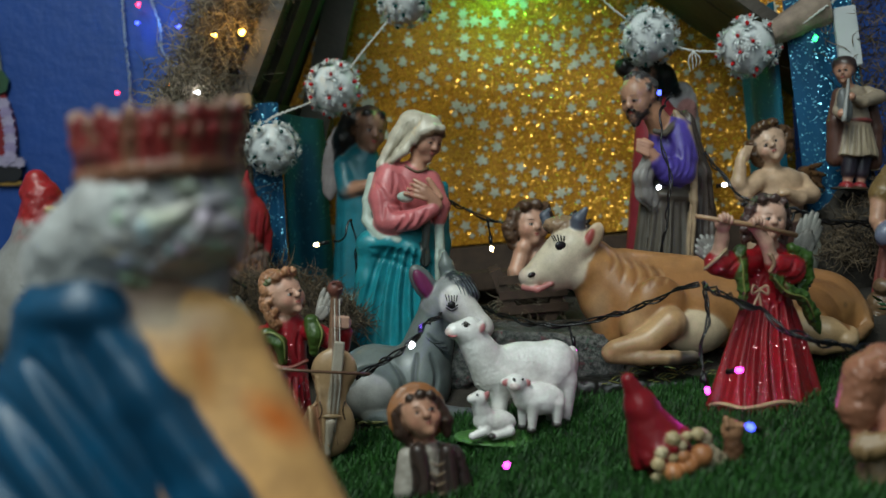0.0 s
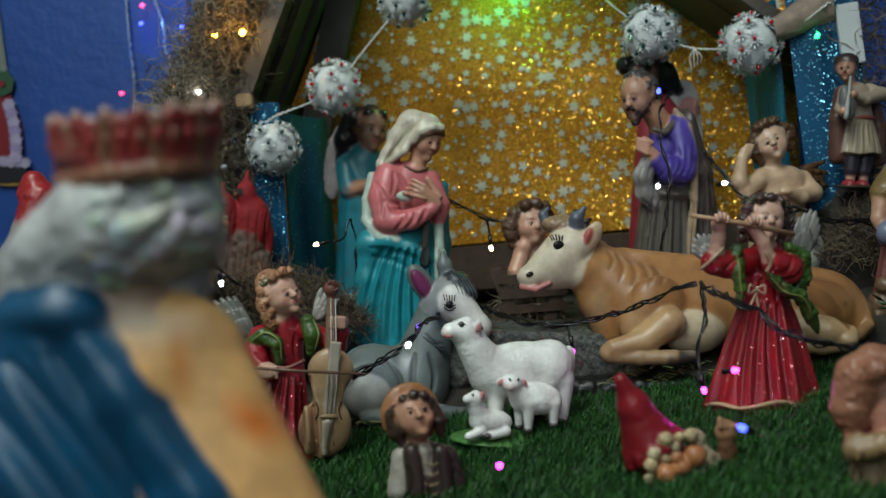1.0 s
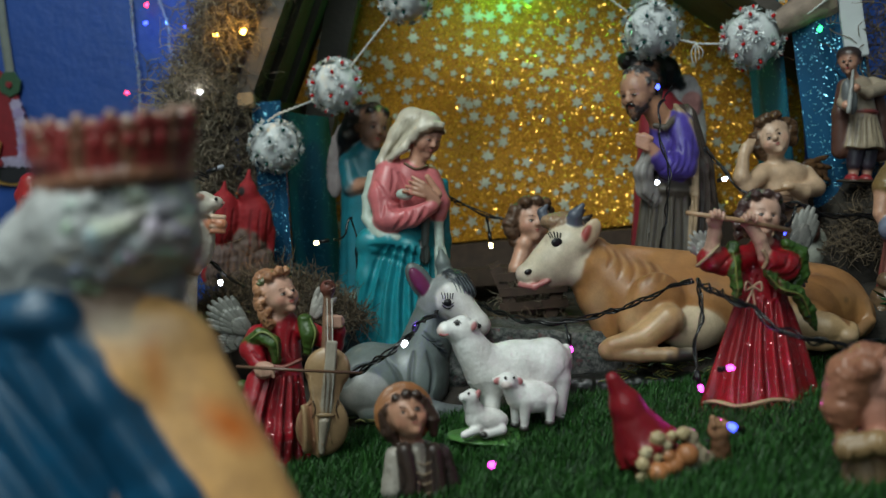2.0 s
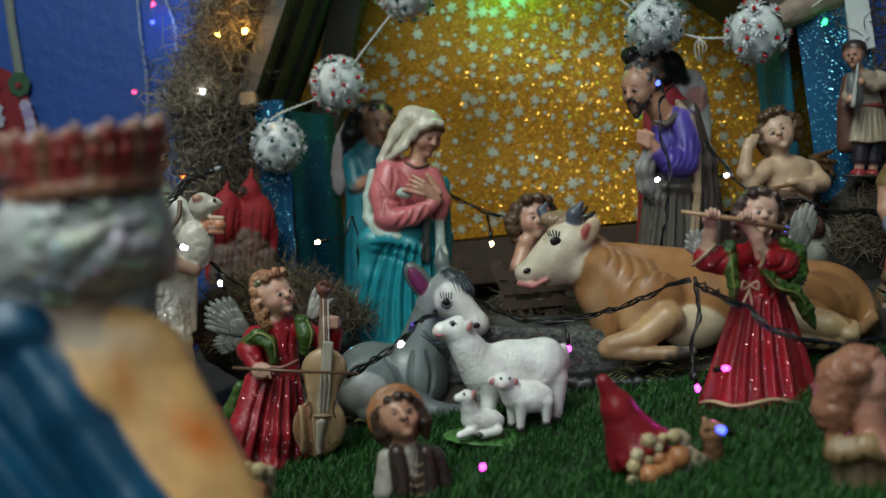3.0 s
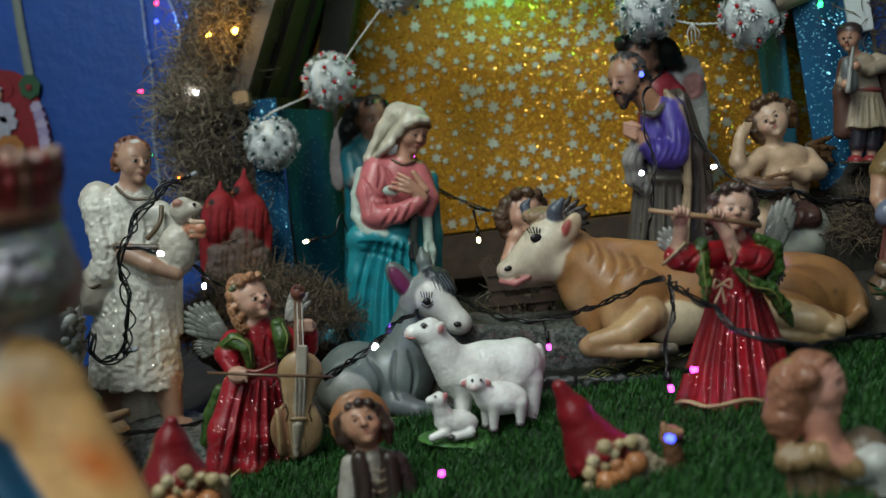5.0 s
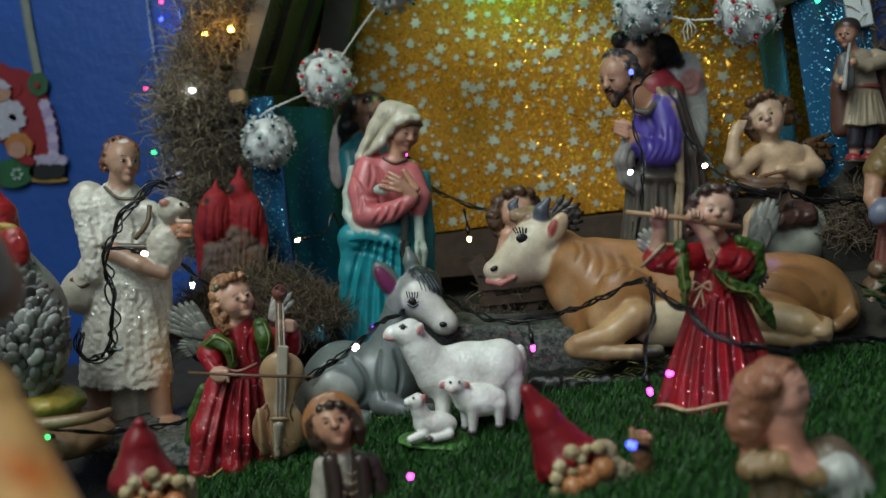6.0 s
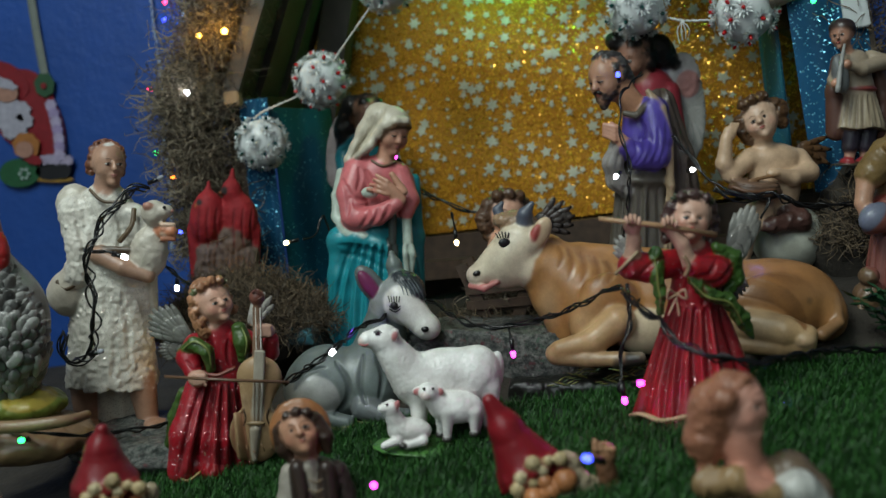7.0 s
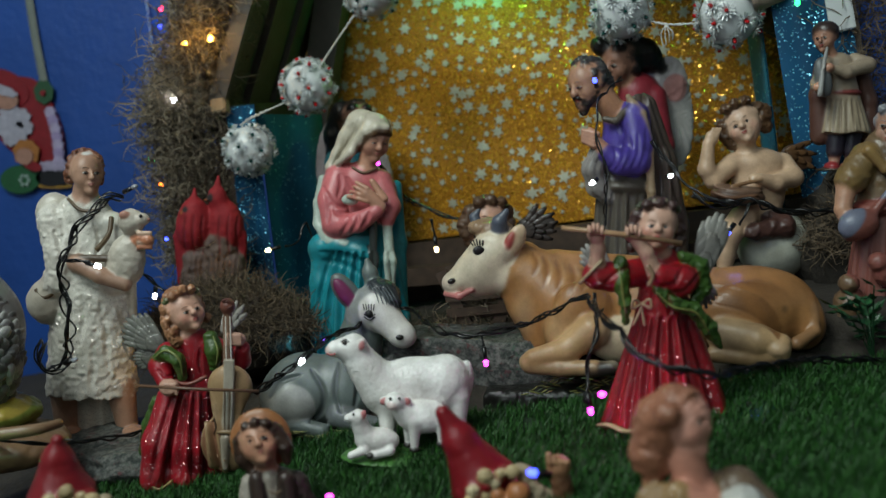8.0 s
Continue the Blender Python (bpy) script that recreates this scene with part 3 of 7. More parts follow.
tagged(sheet("ground", -2.2, 2.4, -2.2, 2.0, 40, 40, lambda x, y: -0.30 + 0.004 * noise.noise(Vector((x * 3, y * 3, 0))), EARTH),
       "dark floor of the room below the display", "floor", kind="structure")
wall("wall_north", (4.7, 0.1, 2.8), (0.1, 1.84, 1.0), WALL_BLUE, "bright blue rough plaster wall behind the stable")
# unseen walls and ceiling close the room; their pale paint bounces extra light
wall("wall_south", (4.7, 0.1, 2.8), (0.1, -2.15, 1.0), ROOM_PAINT, "plain painted wall of the room")
wall("wall_west", (0.1, 3.96, 2.8), (-2.2, -0.11, 1.0), ROOM_PAINT, "plain painted wall of the room")
wall("wall_east", (0.1, 3.96, 2.8), (2.4, -0.11, 1.0), ROOM_PAINT, "plain painted wall of the room")
tagged(part("ceiling", block((4.7, 4.2, 0.08), 0, (0.1, -0.1, 2.44)), CEILING_PAINT), "plain pale ceiling of the room", "ceiling", kind="structure")

# the display's bed of dark earth, and the mat on it
def bed_height(x, y):
    back = min(max((y - 1.02) / 0.10, 0), 1)
    side = min(max((-x - 0.22) / 0.15, 0), 1)
    return mat_height(x, y) - 0.006 + back * (0.052 - 0.03 * side) + 0.004 * noise.noise(Vector((x * 20, y * 20, 0)))


tagged(sheet("display_bed", -1.3, 1.4, 0.15, 1.79, 120, 90, bed_height, EARTH), "dark earth bed under the crib scene", "ground", kind="structure")
mat = tagged(sheet("grass_mat", -0.30, 0.95, 0.42, 1.02, 80, 50, lambda x, y: mat_height(x, y), MAT_BASE),
             "green artificial grass mat in front of the figures", "grass mat", kind="structure")


def grass(name, count, x0, x1, y0, y1, seed):
    rnd = random.Random(seed)
    verts, faces = [], []
    for _ in range(count):
        x, y = rnd.uniform(x0, x1), rnd.uniform(y0, y1)
        if noise.noise(Vector((x * 30, y * 30, 5))) < -0.45:
            continue
        z = mat_height(x, y)
        h, w = rnd.uniform(0.007, 0.016), rnd.uniform(0.0005, 0.0009)
        a, lean_to = rnd.uniform(0, 6.283), rnd.uniform(0.0, 0.011)
        dx, dy = math.cos(a) * lean_to, math.sin(a) * lean_to
        px, py = -math.sin(a + 0.6) * w, math.cos(a + 0.6) * w
        b = len(verts)
        verts += [(x - px, y - py, z), (x + px, y + py, z), (x + px * 0.8 + dx * 0.35, y + py * 0.8 + dy * 0.35, z + h * 0.6),
                  (x - px * 0.8 + dx * 0.35, y - py * 0.8 + dy * 0.35, z + h * 0.6), (x + dx, y + dy, z + h)]
        faces += [(b, b + 1, b + 2, b + 3), (b + 3, b + 2, b + 4)]
    ob = link_mesh(name, verts, faces, GRASS)
    return tagged(ob, "short glossy plastic grass blades on the mat", "grass", kind="stuff")


grass("grass", 120000, -0.30, 0.95, 0.50, 1.02, 3)

# gold paper at the back of the stable, slightly askew, with printed stars
GX0, GY0, GX1, GY1 = -0.30, 1.665, 0.60, 1.545


def gold_point(u, z, proud=0.0):
    return (GX0 + (GX1 - GX0) * u + 0.13 * proud, GY0 + (GY1 - GY0) * u - proud + 0.004 * math.sin(z * 31 + u * 9), z)


def gold_bottom(u):
    return 0.135 + 0.045 * u


nu, nz = 40, 30
gverts = [gold_point(i / nu, gold_bottom(i / nu) + (0.80 - gold_bottom(i / nu)) * j / nz) for j in range(nz + 1) for i in range(nu + 1)]
gfaces = [(j * (nu + 1) + i, j * (nu + 1) + i + 1, (j + 1) * (nu + 1) + i + 1, (j + 1) * (nu + 1) + i) for j in range(nz) for i in range(nu)]
gold = tagged(link_mesh("gold_paper", gverts, gfaces, GOLD_PAPER, smooth=True), "gold glitter paper with silver stars lining the stable's back", "paper backdrop")
srnd = random.Random(11)
sv, sf = [], []
grid = 0.0215
for j in range(32):
    for i in range(44):
        u = (i + 0.5 * (j % 2) + srnd.uniform(-0.40, 0.40)) * grid / 0.90
        z = 0.13 + (j + srnd.uniform(-0.40, 0.40)) * grid
        if not (0.01 < u < 0.99 and gold_bottom(u) + 0.01 < z < 0.79):
            continue
        kind = srnd.random()
        if kind > 0.86:
            continue
        big = srnd.uniform(0.0105, 0.0135) if kind < 0.22 else srnd.uniform(0.0062, 0.0085) if kind < 0.50 else srnd.uniform(0.0032, 0.0050)
        tips = 5 if kind > 0.18 else 6
        turn = srnd.uniform(0, 6.283)
        b = len(sv)
        sv.append(gold_point(u, z, 0.0022))
        for k in range(2 * tips):
            rr = big if k % 2 == 0 else big * 0.47
            a = turn + math.pi * k / tips
            sv.append(gold_point(u + rr * math.cos(a) / 0.908, z + rr * math.sin(a), 0.0020))
        sf += [(b, b + 1 + k, b + 1 + (k + 1) % (2 * tips)) for k in range(2 * tips)]
stars = link_mesh("star_print", sv, sf, STAR_PRINT, gold)
tagged(stars, "pale silver stars printed on the paper", kind="stuff")


# ---------------------------------------------------------------- the stable
def plank(name, a, b, width, thick, material, parent, roll=0.0, wobble=0.003, label=""):
    a, b = Vector(a), Vector(b)
    bm = block(((b - a).length, width, thick), 0, (0, 0, 0), wobble, 5)
    d = (b - a).normalized()
    side = Vector((0, 1, 0))
    up = d.cross(side).normalized()
    m = Matrix((d, side, up)).transposed().to_4x4()
    bmesh.ops.transform(bm, matrix=Matrix.Translation((a + b) / 2) @ m @ Matrix.Rotation(roll, 4, "X"), verts=bm.verts)
    return part(name, bm, material, parent, label)


stable = tagged(new("stable"), "dark brown wooden stable with a moss-covered sloping roof", "stable")
# roof boards: two slopes that meet over the crib, three planks to a slope
for k in range(3):
    y = 1.415 + 0.083 * k
    plank("roof_plank", (-0.318 + 0.012 * k, y, 0.372), (-0.125 + 0.012 * k, y, 0.80), 0.086, 0.018 + 0.003 * (k % 2), BOARD, stable, 0.02 * (k - 1))
    plank("roof_plank", (0.085, y - 0.02, 0.80), (0.60 + 0.004 * k, y - 0.06, 0.385), 0.086, 0.018 + 0.003 * (k % 2), BOARD, stable, 0.02 * (1 - k))
plank("ridge_plank", (-0.13, 1.50, 0.805), (0.09, 1.48, 0.805), 0.26, 0.018, BOARD, stable)
plank("roof_edge", (-0.303, 1.375, 0.39), (-0.120, 1.375, 0.795), 0.014, 0.022, BOARD, stable, 0, 0.006, "rough bark strip")
plank("beam", (-0.305, 1.380, 0.395), (-0.245, 1.62, 0.40), 0.024, 0.024, WOOD_DARK, stable)
part("beam_end", block((0.024, 0.02, 0.022), 0.002, (-0.292, 1.372, 0.402)), WOOD_RAW, stable, "pale sawn end of a beam")
plank("roof_brace", (-0.225, 1.615, 0.36), (-0.130, 1.60, 0.70), 0.05, 0.05, BOARD, stable)
plank("post", (-0.300, 1.40, 0.03), (-0.303, 1.40, 0.39), 0.022, 0.022, WOOD_DARK, stable)
plank("back_board", (-0.34, 1.715, 0.10), (0.70, 1.60, 0.12), 0.02, 0.26, WOOD_DARK, stable)
plank("floor_board", (-0.28, 1.63, 0.110), (0.60, 1.52, 0.150), 0.02, 0.05, WOOD_DARK, stable)
plank("floor_board", (-0.26, 1.60, 0.085), (0.60, 1.49, 0.110), 0.03, 0.03, WOOD_DARK, stable)


def cloth_panel(name, a, b, z0, z1, material, waves, depth, seed, label, lean_x=0.0):
    """A hanging cloth between two plan points, with soft vertical folds and a thickness."""
    n, m = 28, 14
    verts, faces = [], []
    ax, ay = a
    bx, by = b
    L = math.hypot(bx - ax, by - ay)
    nx, ny = (by - ay) / L, -(bx - ax) / L
    for back in (0, 1):
        for j in range(m + 1):
            for i in range(n + 1):
                u, w = i / n, j / m
                o = depth * (math.sin(waves * 6.283 * u + seed + 0.5 * w) + 0.4 * math.sin(waves * 13.1 * u + 2 * seed)) + 0.002 * back
                verts.append((ax + (bx - ax) * u + nx * o + lean_x * w, ay + (by - ay) * u + ny * o, z0 + (z1 - z0) * w))
    N = (n + 1) * (m + 1)
    for j in range(m):
        for i in range(n):
            q = (j * (n + 1) + i, j * (n + 1) + i + 1, (j + 1) * (n + 1) + i + 1, (j + 1) * (n + 1) + i)
            faces += [q, tuple(N + t for t in reversed(q))]
    ob = link_mesh(name, verts, faces, material, smooth=True)
    return tagged(ob, label, "cloth")


cloth_panel("glitter_cloth", (-0.288, 1.385), (-0.245, 1.392), 0.06, 0.40, BLUE_FOIL, 1.2, 0.003, 1, "bright blue glitter cloth wrapped round the stable post")
cloth_panel("teal_cloth", (-0.245, 1.395), (-0.205, 1.60), 0.06, 0.385, TEAL_CLOTH, 1.0, 0.004, 2, "dull teal cloth lining the stable's side wall")
cloth_panel("teal_cloth", (0.522, 1.51), (0.512, 1.325), 0.10, 0.50, TEAL_CLOTH, 1.0, 0.004, 4, "dull teal cloth lining the stable's side wall", -0.025)
cloth_panel("glitter_cloth", (0.530, 1.318), (0.620, 1.30), 0.19, 0.50, BLUE_FOIL, 1.0, 0.004, 5, "bright blue glitter cloth wrapped round the stable post", -0.030)


def strands(name, count, sampler, length, radius, material, seed, label, category, curl=1.0):
    """A tangle of thin bent stalks, each a three-sided tapered tube."""
    rnd = random.Random(seed)
    verts, faces = [], []
    for _ in range(count):
        p = Vector(sampler(rnd))
        d = Vector((rnd.gauss(0, 1), rnd.gauss(0, 1), rnd.gauss(0, 0.8))).normalized()
        L, n = length * rnd.uniform(0.5, 1.3), 6
        pts = []
        for i in range(n):
            pts.append(p.copy())
            d = (d + curl * 0.55 * Vector((rnd.gauss(0, 1), rnd.gauss(0, 1), rnd.gauss(0, 1)))).normalized()
            p = p + d * (L / n)
        v, f = tube_data(pts, [radius * k for k in (0.7, 1, 1, 0.9, 0.7, 0.3)], 3, len(verts))
        verts += v
        faces += f
    ob = link_mesh(name, verts, faces, material)
    return tagged(ob, label, category, kind="stuff")


def along(a, b, wide, high, deep):
    a, b = Vector(a), Vector(b)
    d = (b - a).normalized()
    up = d.cross(Vector((0, 1, 0))).normalized()

    def sample(rnd):
        return a + (b - a) * rnd.random() + up * rnd.gauss(0, high) + Vector((rnd.gauss(0, wide), rnd.gauss(0, deep), 0))
    return sample


strands("roof_moss", 9500, along((-0.372, 1.395, 0.395), (-0.185, 1.415, 0.82), 0.022, 0.014, 0.030), 0.062, 0.0008, HAY, 21,
        "tangled grey-brown dry moss covering the stable roof", "moss", 1.1)
strands("side_moss", 5600, along((-0.350, 1.375, 0.16), (-0.365, 1.385, 0.43), 0.024, 0.012, 0.025), 0.062, 0.0008, HAY, 22,
        "tangled grey-brown dry moss hanging beside the post", "moss", 1.1)
strands("roof_moss", 1300, along((0.635, 1.33, 0.20), (0.60, 1.34, 0.62), 0.03, 0.015, 0.03), 0.06, 0.0007, HAY_DARK, 23,
        "dark dry twigs hanging over the stable's edge", "moss", 0.9)


def heap(cx, cy, cz, rx, ry, rz):
    def sample(rnd):
        a, w = rnd.uniform(0, 6.283), math.sqrt(rnd.random())
        x, y = math.cos(a) * w, math.sin(a) * w
        return (cx + rx * x, cy + ry * y, cz + rz * (1 - w * w) * rnd.uniform(0.6, 1.0))
    return sample


def mound(name, c, r, seed, label):
    bm = bmesh.new()
    bmesh.ops.create_icosphere(bm, subdivisions=4, radius=1)
    for v in bm.verts:
        k = 1 + 0.28 * noise.noise(v.co * 1.8 + Vector((seed, 0, 0))) + 0.10 * noise.noise(v.co * 6 + Vector((0, seed, 0)))
        v.co = Vector((v.co.x * r[0] * k, v.co.y * r[1] * k, v.co.z * r[2] * k)) + Vector(c)
    return bm


for args in (((-0.235, 1.20, 0.075), (0.115, 0.09, 0.06), 3), ((0.605, 1.275, 0.12), (0.085, 0.085, 0.105), 5), ((0.70, 1.20, 0.06), (0.14, 0.10, 0.08), 6)):
    tagged(part("earth_mound", mound("earth_mound", *args, ""), EARTH, smooth=True), "low dark earth mound under loose hay", "mound")
strands("hay", 5200, heap(-0.235, 1.18, 0.085, 0.125, 0.10, 0.07), 0.05, 0.0006, HAY_DARK, 24, "dry brown hay heaped beside the stable", "hay")
strands("hay", 2600, heap(0.63, 1.25, 0.13, 0.12, 0.10, 0.10), 0.05, 0.0007, HAY_DARK, 25, "dry brown hay heaped beside the stable", "hay")

# stone step between the donkey and the ox, with smaller stones
def stone(c, r, seed, label="grey-brown painted stone in front of the crib"):
    return tagged(part("stone", mound("stone", c, r, seed, ""), ROCK, smooth=True), label, "stone")


step = part("stone_block", block((0.205, 0.085, 0.105), 0, (0, 0, 0), 0.011, 9), ROCK, smooth=True)
step.matrix_world = pose(0.105, 1.115, 0.026, 0, 1.5, -6)
tagged(step, "large speckled grey stone step before the crib", "stone")
stone((0.02, 1.12, 0.035), (0.05, 0.05, 0.04), 12)
stone((0.19, 1.11, 0.03), (0.05, 0.04, 0.04), 13)
stone((-0.27, 0.985, -0.022), (0.075, 0.05, 0.022), 14, "low dark wet-looking stone under the shepherd")
stone((-0.35, 1.03, -0.012), (0.09, 0.06, 0.02), 15, "low dark wet-looking stone under the shepherd")

# ---------------------------------------------------------------- figures
SKIN, PALE, TAN = (0.56, 0.29, 0.19), (0.64, 0.38, 0.28), (0.46, 0.23, 0.13)
TEAL, PINK, CREAM, WHITE = (0.015, 0.25, 0.30), (0.62, 0.16, 0.17), (0.62, 0.57, 0.45), (0.80, 0.80, 0.76)
RED, GREEN, PURPLE, BROWN = (0.40, 0.012, 0.02), (0.038, 0.095, 0.018), (0.09, 0.06, 0.36), (0.11, 0.065, 0.04)
DARK, GREY, GOLDEN, OCHRE = (0.018, 0.014, 0.012), (0.16, 0.17, 0.165), (0.32, 0.20, 0.07), (0.44, 0.24, 0.10)
AUBURN, SILVER, BLACK = (0.20, 0.075, 0.035), (0.32, 0.31, 0.29), (0.010, 0.010, 0.011)
YAW, LEAN8 = 10.6, 5.8


def woman_in_pink():
    s = Sculpt(640, 620, 1.9)
    s.bottom = 622
    light, teal, rose = (0.50, 0.60, 0.52), (0.015, 0.27, 0.32), (0.66, 0.18, 0.19)
    # robe and the mantle wrapped round the hips
    s.limb((640, 640, 0), (640, 430, 0), 80, 56, teal, 4, 0.8)
    s.chain([(702, 330, 8), (706, 430, 8), (706, 560, 4), (702, 640, 2)], [10, 13, 17, 18], teal, 12)
    s.chain([(572, 432, -10), (570, 500, -12), (566, 630, -10)], [20, 18, 24], teal, 14)
    for i in range(8):
        x0, x1 = 590 + 14 * i, 556 + 24 * i
        s.stroke([(x0, 446), (0.5 * (x0 + x1) - 5, 530), (x1, 622)], 9, -7 if i % 2 else -4.5)
        s.stroke([(x0 + 8, 446), (0.5 * (x0 + x1) + 6, 530), (x1 + 12, 622)], 9, 5)
    for i in range(2):
        s.stroke([(566 + 6 * i, 446 + 14 * i), (604 + 6 * i, 450 + 18 * i), (650 + 4 * i, 462 + 30 * i)], 8, -3)
    # sunk folds of bodice and veil, with shade painted in as darker tones
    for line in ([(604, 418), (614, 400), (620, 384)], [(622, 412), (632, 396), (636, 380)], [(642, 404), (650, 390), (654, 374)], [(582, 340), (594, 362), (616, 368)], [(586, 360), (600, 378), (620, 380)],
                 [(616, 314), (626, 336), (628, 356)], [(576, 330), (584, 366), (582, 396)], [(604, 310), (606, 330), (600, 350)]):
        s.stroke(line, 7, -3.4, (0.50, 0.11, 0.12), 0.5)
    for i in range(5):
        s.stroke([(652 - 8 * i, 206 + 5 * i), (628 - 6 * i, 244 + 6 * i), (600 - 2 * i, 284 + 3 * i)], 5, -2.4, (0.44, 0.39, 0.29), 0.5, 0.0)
    s.chain([(562, 440, -16), (600, 434, -36), (640, 444, -42), (668, 460, -40)], [13, 12, 10, 7], teal, 14)
    s.limb((662, 472, -50), (661, 396, -48), 5, 8, (0.05, 0.06, 0.055), 4)
    s.chain([(694, 530, -38), (690, 460, -46), (686, 395, -40)], [6, 9, 8], light, 4)
    # the mantle's pale lining along the arm and under the elbow
    s.chain([(574, 318, 4), (566, 360, -2), (566, 396, -10), (580, 418, -26)], [7, 8, 9, 8], light, 5)
    s.chain([(568, 402, -14), (586, 424, -34), (612, 430, -46)], [7, 7, 4], light, 5)
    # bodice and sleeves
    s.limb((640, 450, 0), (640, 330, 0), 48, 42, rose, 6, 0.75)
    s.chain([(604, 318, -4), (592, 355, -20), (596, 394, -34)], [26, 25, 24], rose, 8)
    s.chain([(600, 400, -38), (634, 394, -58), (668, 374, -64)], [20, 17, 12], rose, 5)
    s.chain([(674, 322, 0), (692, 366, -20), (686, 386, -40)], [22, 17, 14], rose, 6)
    # hands crossed on the breast
    s.ball((622, 354, -50), (15, 9, 10), light, 3)
    s.limb((674, 366, -66), (652, 344, -66), 10, 11, SKIN, 3, 0.6)
    for i in range(4):
        s.limb((652, 352 - 7 * i + 4, -68), (618 + 5 * i, 343 - 8 * i + 5, -60), 4.6, 3.2, SKIN, 1.0)
    s.limb((680, 352, -56), (660, 322, -56), 8, 5, SKIN, 4)
    # neck, collar, head
    s.limb((646, 320, -6), (656, 270, -8), 17, 15, SKIN, 6)
    s.tube([(626, 298, -26), (644, 308, -44), (668, 300, -34)], 2.6, (0.16, 0.10, 0.06), 5, stick=True)
    at = s.head((664, 250, -12), 36, 26, -22, 4, (0.54, 0.28, 0.19), (0.05, 0.03, 0.02), (0.42, 0.12, 0.10), open_eyes=0.45, ears=False)
    s.chain([at(0.60, -0.40, 0.46), at(0.22, -0.62, 0.66), at(-0.28, -0.60, 0.60), at(-0.58, -0.36, 0.22), at(-0.62, -0.20, -0.25)], [4, 5, 6, 6, 5], (0.11, 0.06, 0.03), 2, rough=(0.8, 5))
    # veil: hood over the crown, falling to the shoulder in a tapering fall
    s.ball(at(-0.02, 0.22, 0.36), (31, 33, 31), CREAM, 2)
    s.chain([at(0.62, -0.26, 0.60), at(0.24, -0.52, 0.86), at(-0.30, -0.50, 0.80), at(-0.70, -0.26, 0.40), at(-0.80, -0.10, -0.1)], [3.5, 5, 6, 6, 7], CREAM, 5)
    s.chain([(642, 226, 4), (624, 252, 6), (606, 278, 2), (588, 296, -4)], [28, 22, 15, 9], CREAM, 10)
    s.chain([(636, 250, -22), (624, 272, -24), (602, 290, -20)], [7, 7, 6], CREAM, 5)
    return s.build("woman_statue", (-0.068, 1.231, 0.040), 0.000775, YAW, LEAN8, "glossy plaster woman in pink dress, white veil and turquoise robe", "statue")


def bearded_man():
    s = Sculpt(1110, 560, 2.1)
    s.bottom = 562
    robe, cloak, trim = (0.11, 0.095, 0.075), (0.085, 0.062, 0.05), (0.46, 0.33, 0.20)
    s.limb((1105, 580, 0), (1100, 310, 0), 66, 46, robe, 4, 0.75, fold=(9, 4, 0.01))
    s.limb((1100, 320, 0), (1100, 225, 0), 44, 38, PURPLE, 8, 0.75)
    # cloak down the back with a pale turned edge
    s.chain([(1128, 196, 14), (1158, 290, 14), (1176, 400, 16), (1176, 570, 16)], [24, 30, 36, 38], cloak, 10, fold=(6, 3.0))
    s.chain([(1104, 176, -22), (1128, 206, -34), (1142, 260, -38), (1148, 340, -38), (1146, 450, -36)], [5, 6, 7, 7, 8], trim, 4)
    # sleeve; its sunk folds carry painted shade, a darker purple
    s.chain([(1112, 210, -14), (1122, 262, -30)], [27, 26], PURPLE, 8)
    s.chain([(1118, 286, -38), (1092, 288, -46), (1068, 272, -48)], [26, 22, 15], PURPLE, 7)
    for i in range(5):
        s.stroke([(1070 + 14 * i, 304 - i), (1084 + 13 * i, 284 - 4 * i), (1080 + 14 * i, 262 - 8 * i)], 6, -1.6, (0.05, 0.03, 0.22), 0.5)
    for i in range(6):
        s.stroke([(1066 + 15 * i, 342), (1062 + 17 * i, 400), (1056 + 19 * i, 470)], 8, -5)
    for i in range(3):
        s.stroke([(1152 + 10 * i, 240 + 20 * i), (1164 + 11 * i, 320), (1166 + 12 * i, 420)], 8, -4)
    s.stroke([(1082, 214), (1096, 240), (1092, 262)], 7, -3)
    # grey wrap hanging from the forearm
    s.chain([(1052, 272, -40), (1044, 300, -34), (1052, 330, -26), (1070, 350, -26)], [13, 16, 16, 12], (0.30, 0.28, 0.26), 8, fold=(5, 2.2))
    s.ball((1100, 330, -10), (44, 34, 14), robe, 10)
    # clasped hands
    s.limb((1064, 268, -48), (1044, 248, -48), 12, 11, SKIN, 4)
    for i in range(4):
        s.limb((1046, 256 - 7 * i + 4, -56), (1027, 250 - 6 * i + 2, -50), 4.8, 4.0, SKIN, 1.2)
    s.limb((1052, 240, -56), (1038, 232, -52), 5, 4, SKIN, 2)
    # neck and collar
    s.limb((1090, 216, -4), (1058, 172, -8), 23, 20, TAN, 8)
    s.chain([(1064, 214, -30), (1084, 218, -36), (1104, 196, -28)], [5, 6, 5], (0.12, 0.10, 0.075), 3)
    at = s.head((1032, 155, -10), 41, -52, -20, -6, (0.50, 0.27, 0.17), (0.03, 0.02, 0.015), open_eyes=0.5)
    hair, beard = (0.060, 0.056, 0.054), (0.024, 0.018, 0.015)
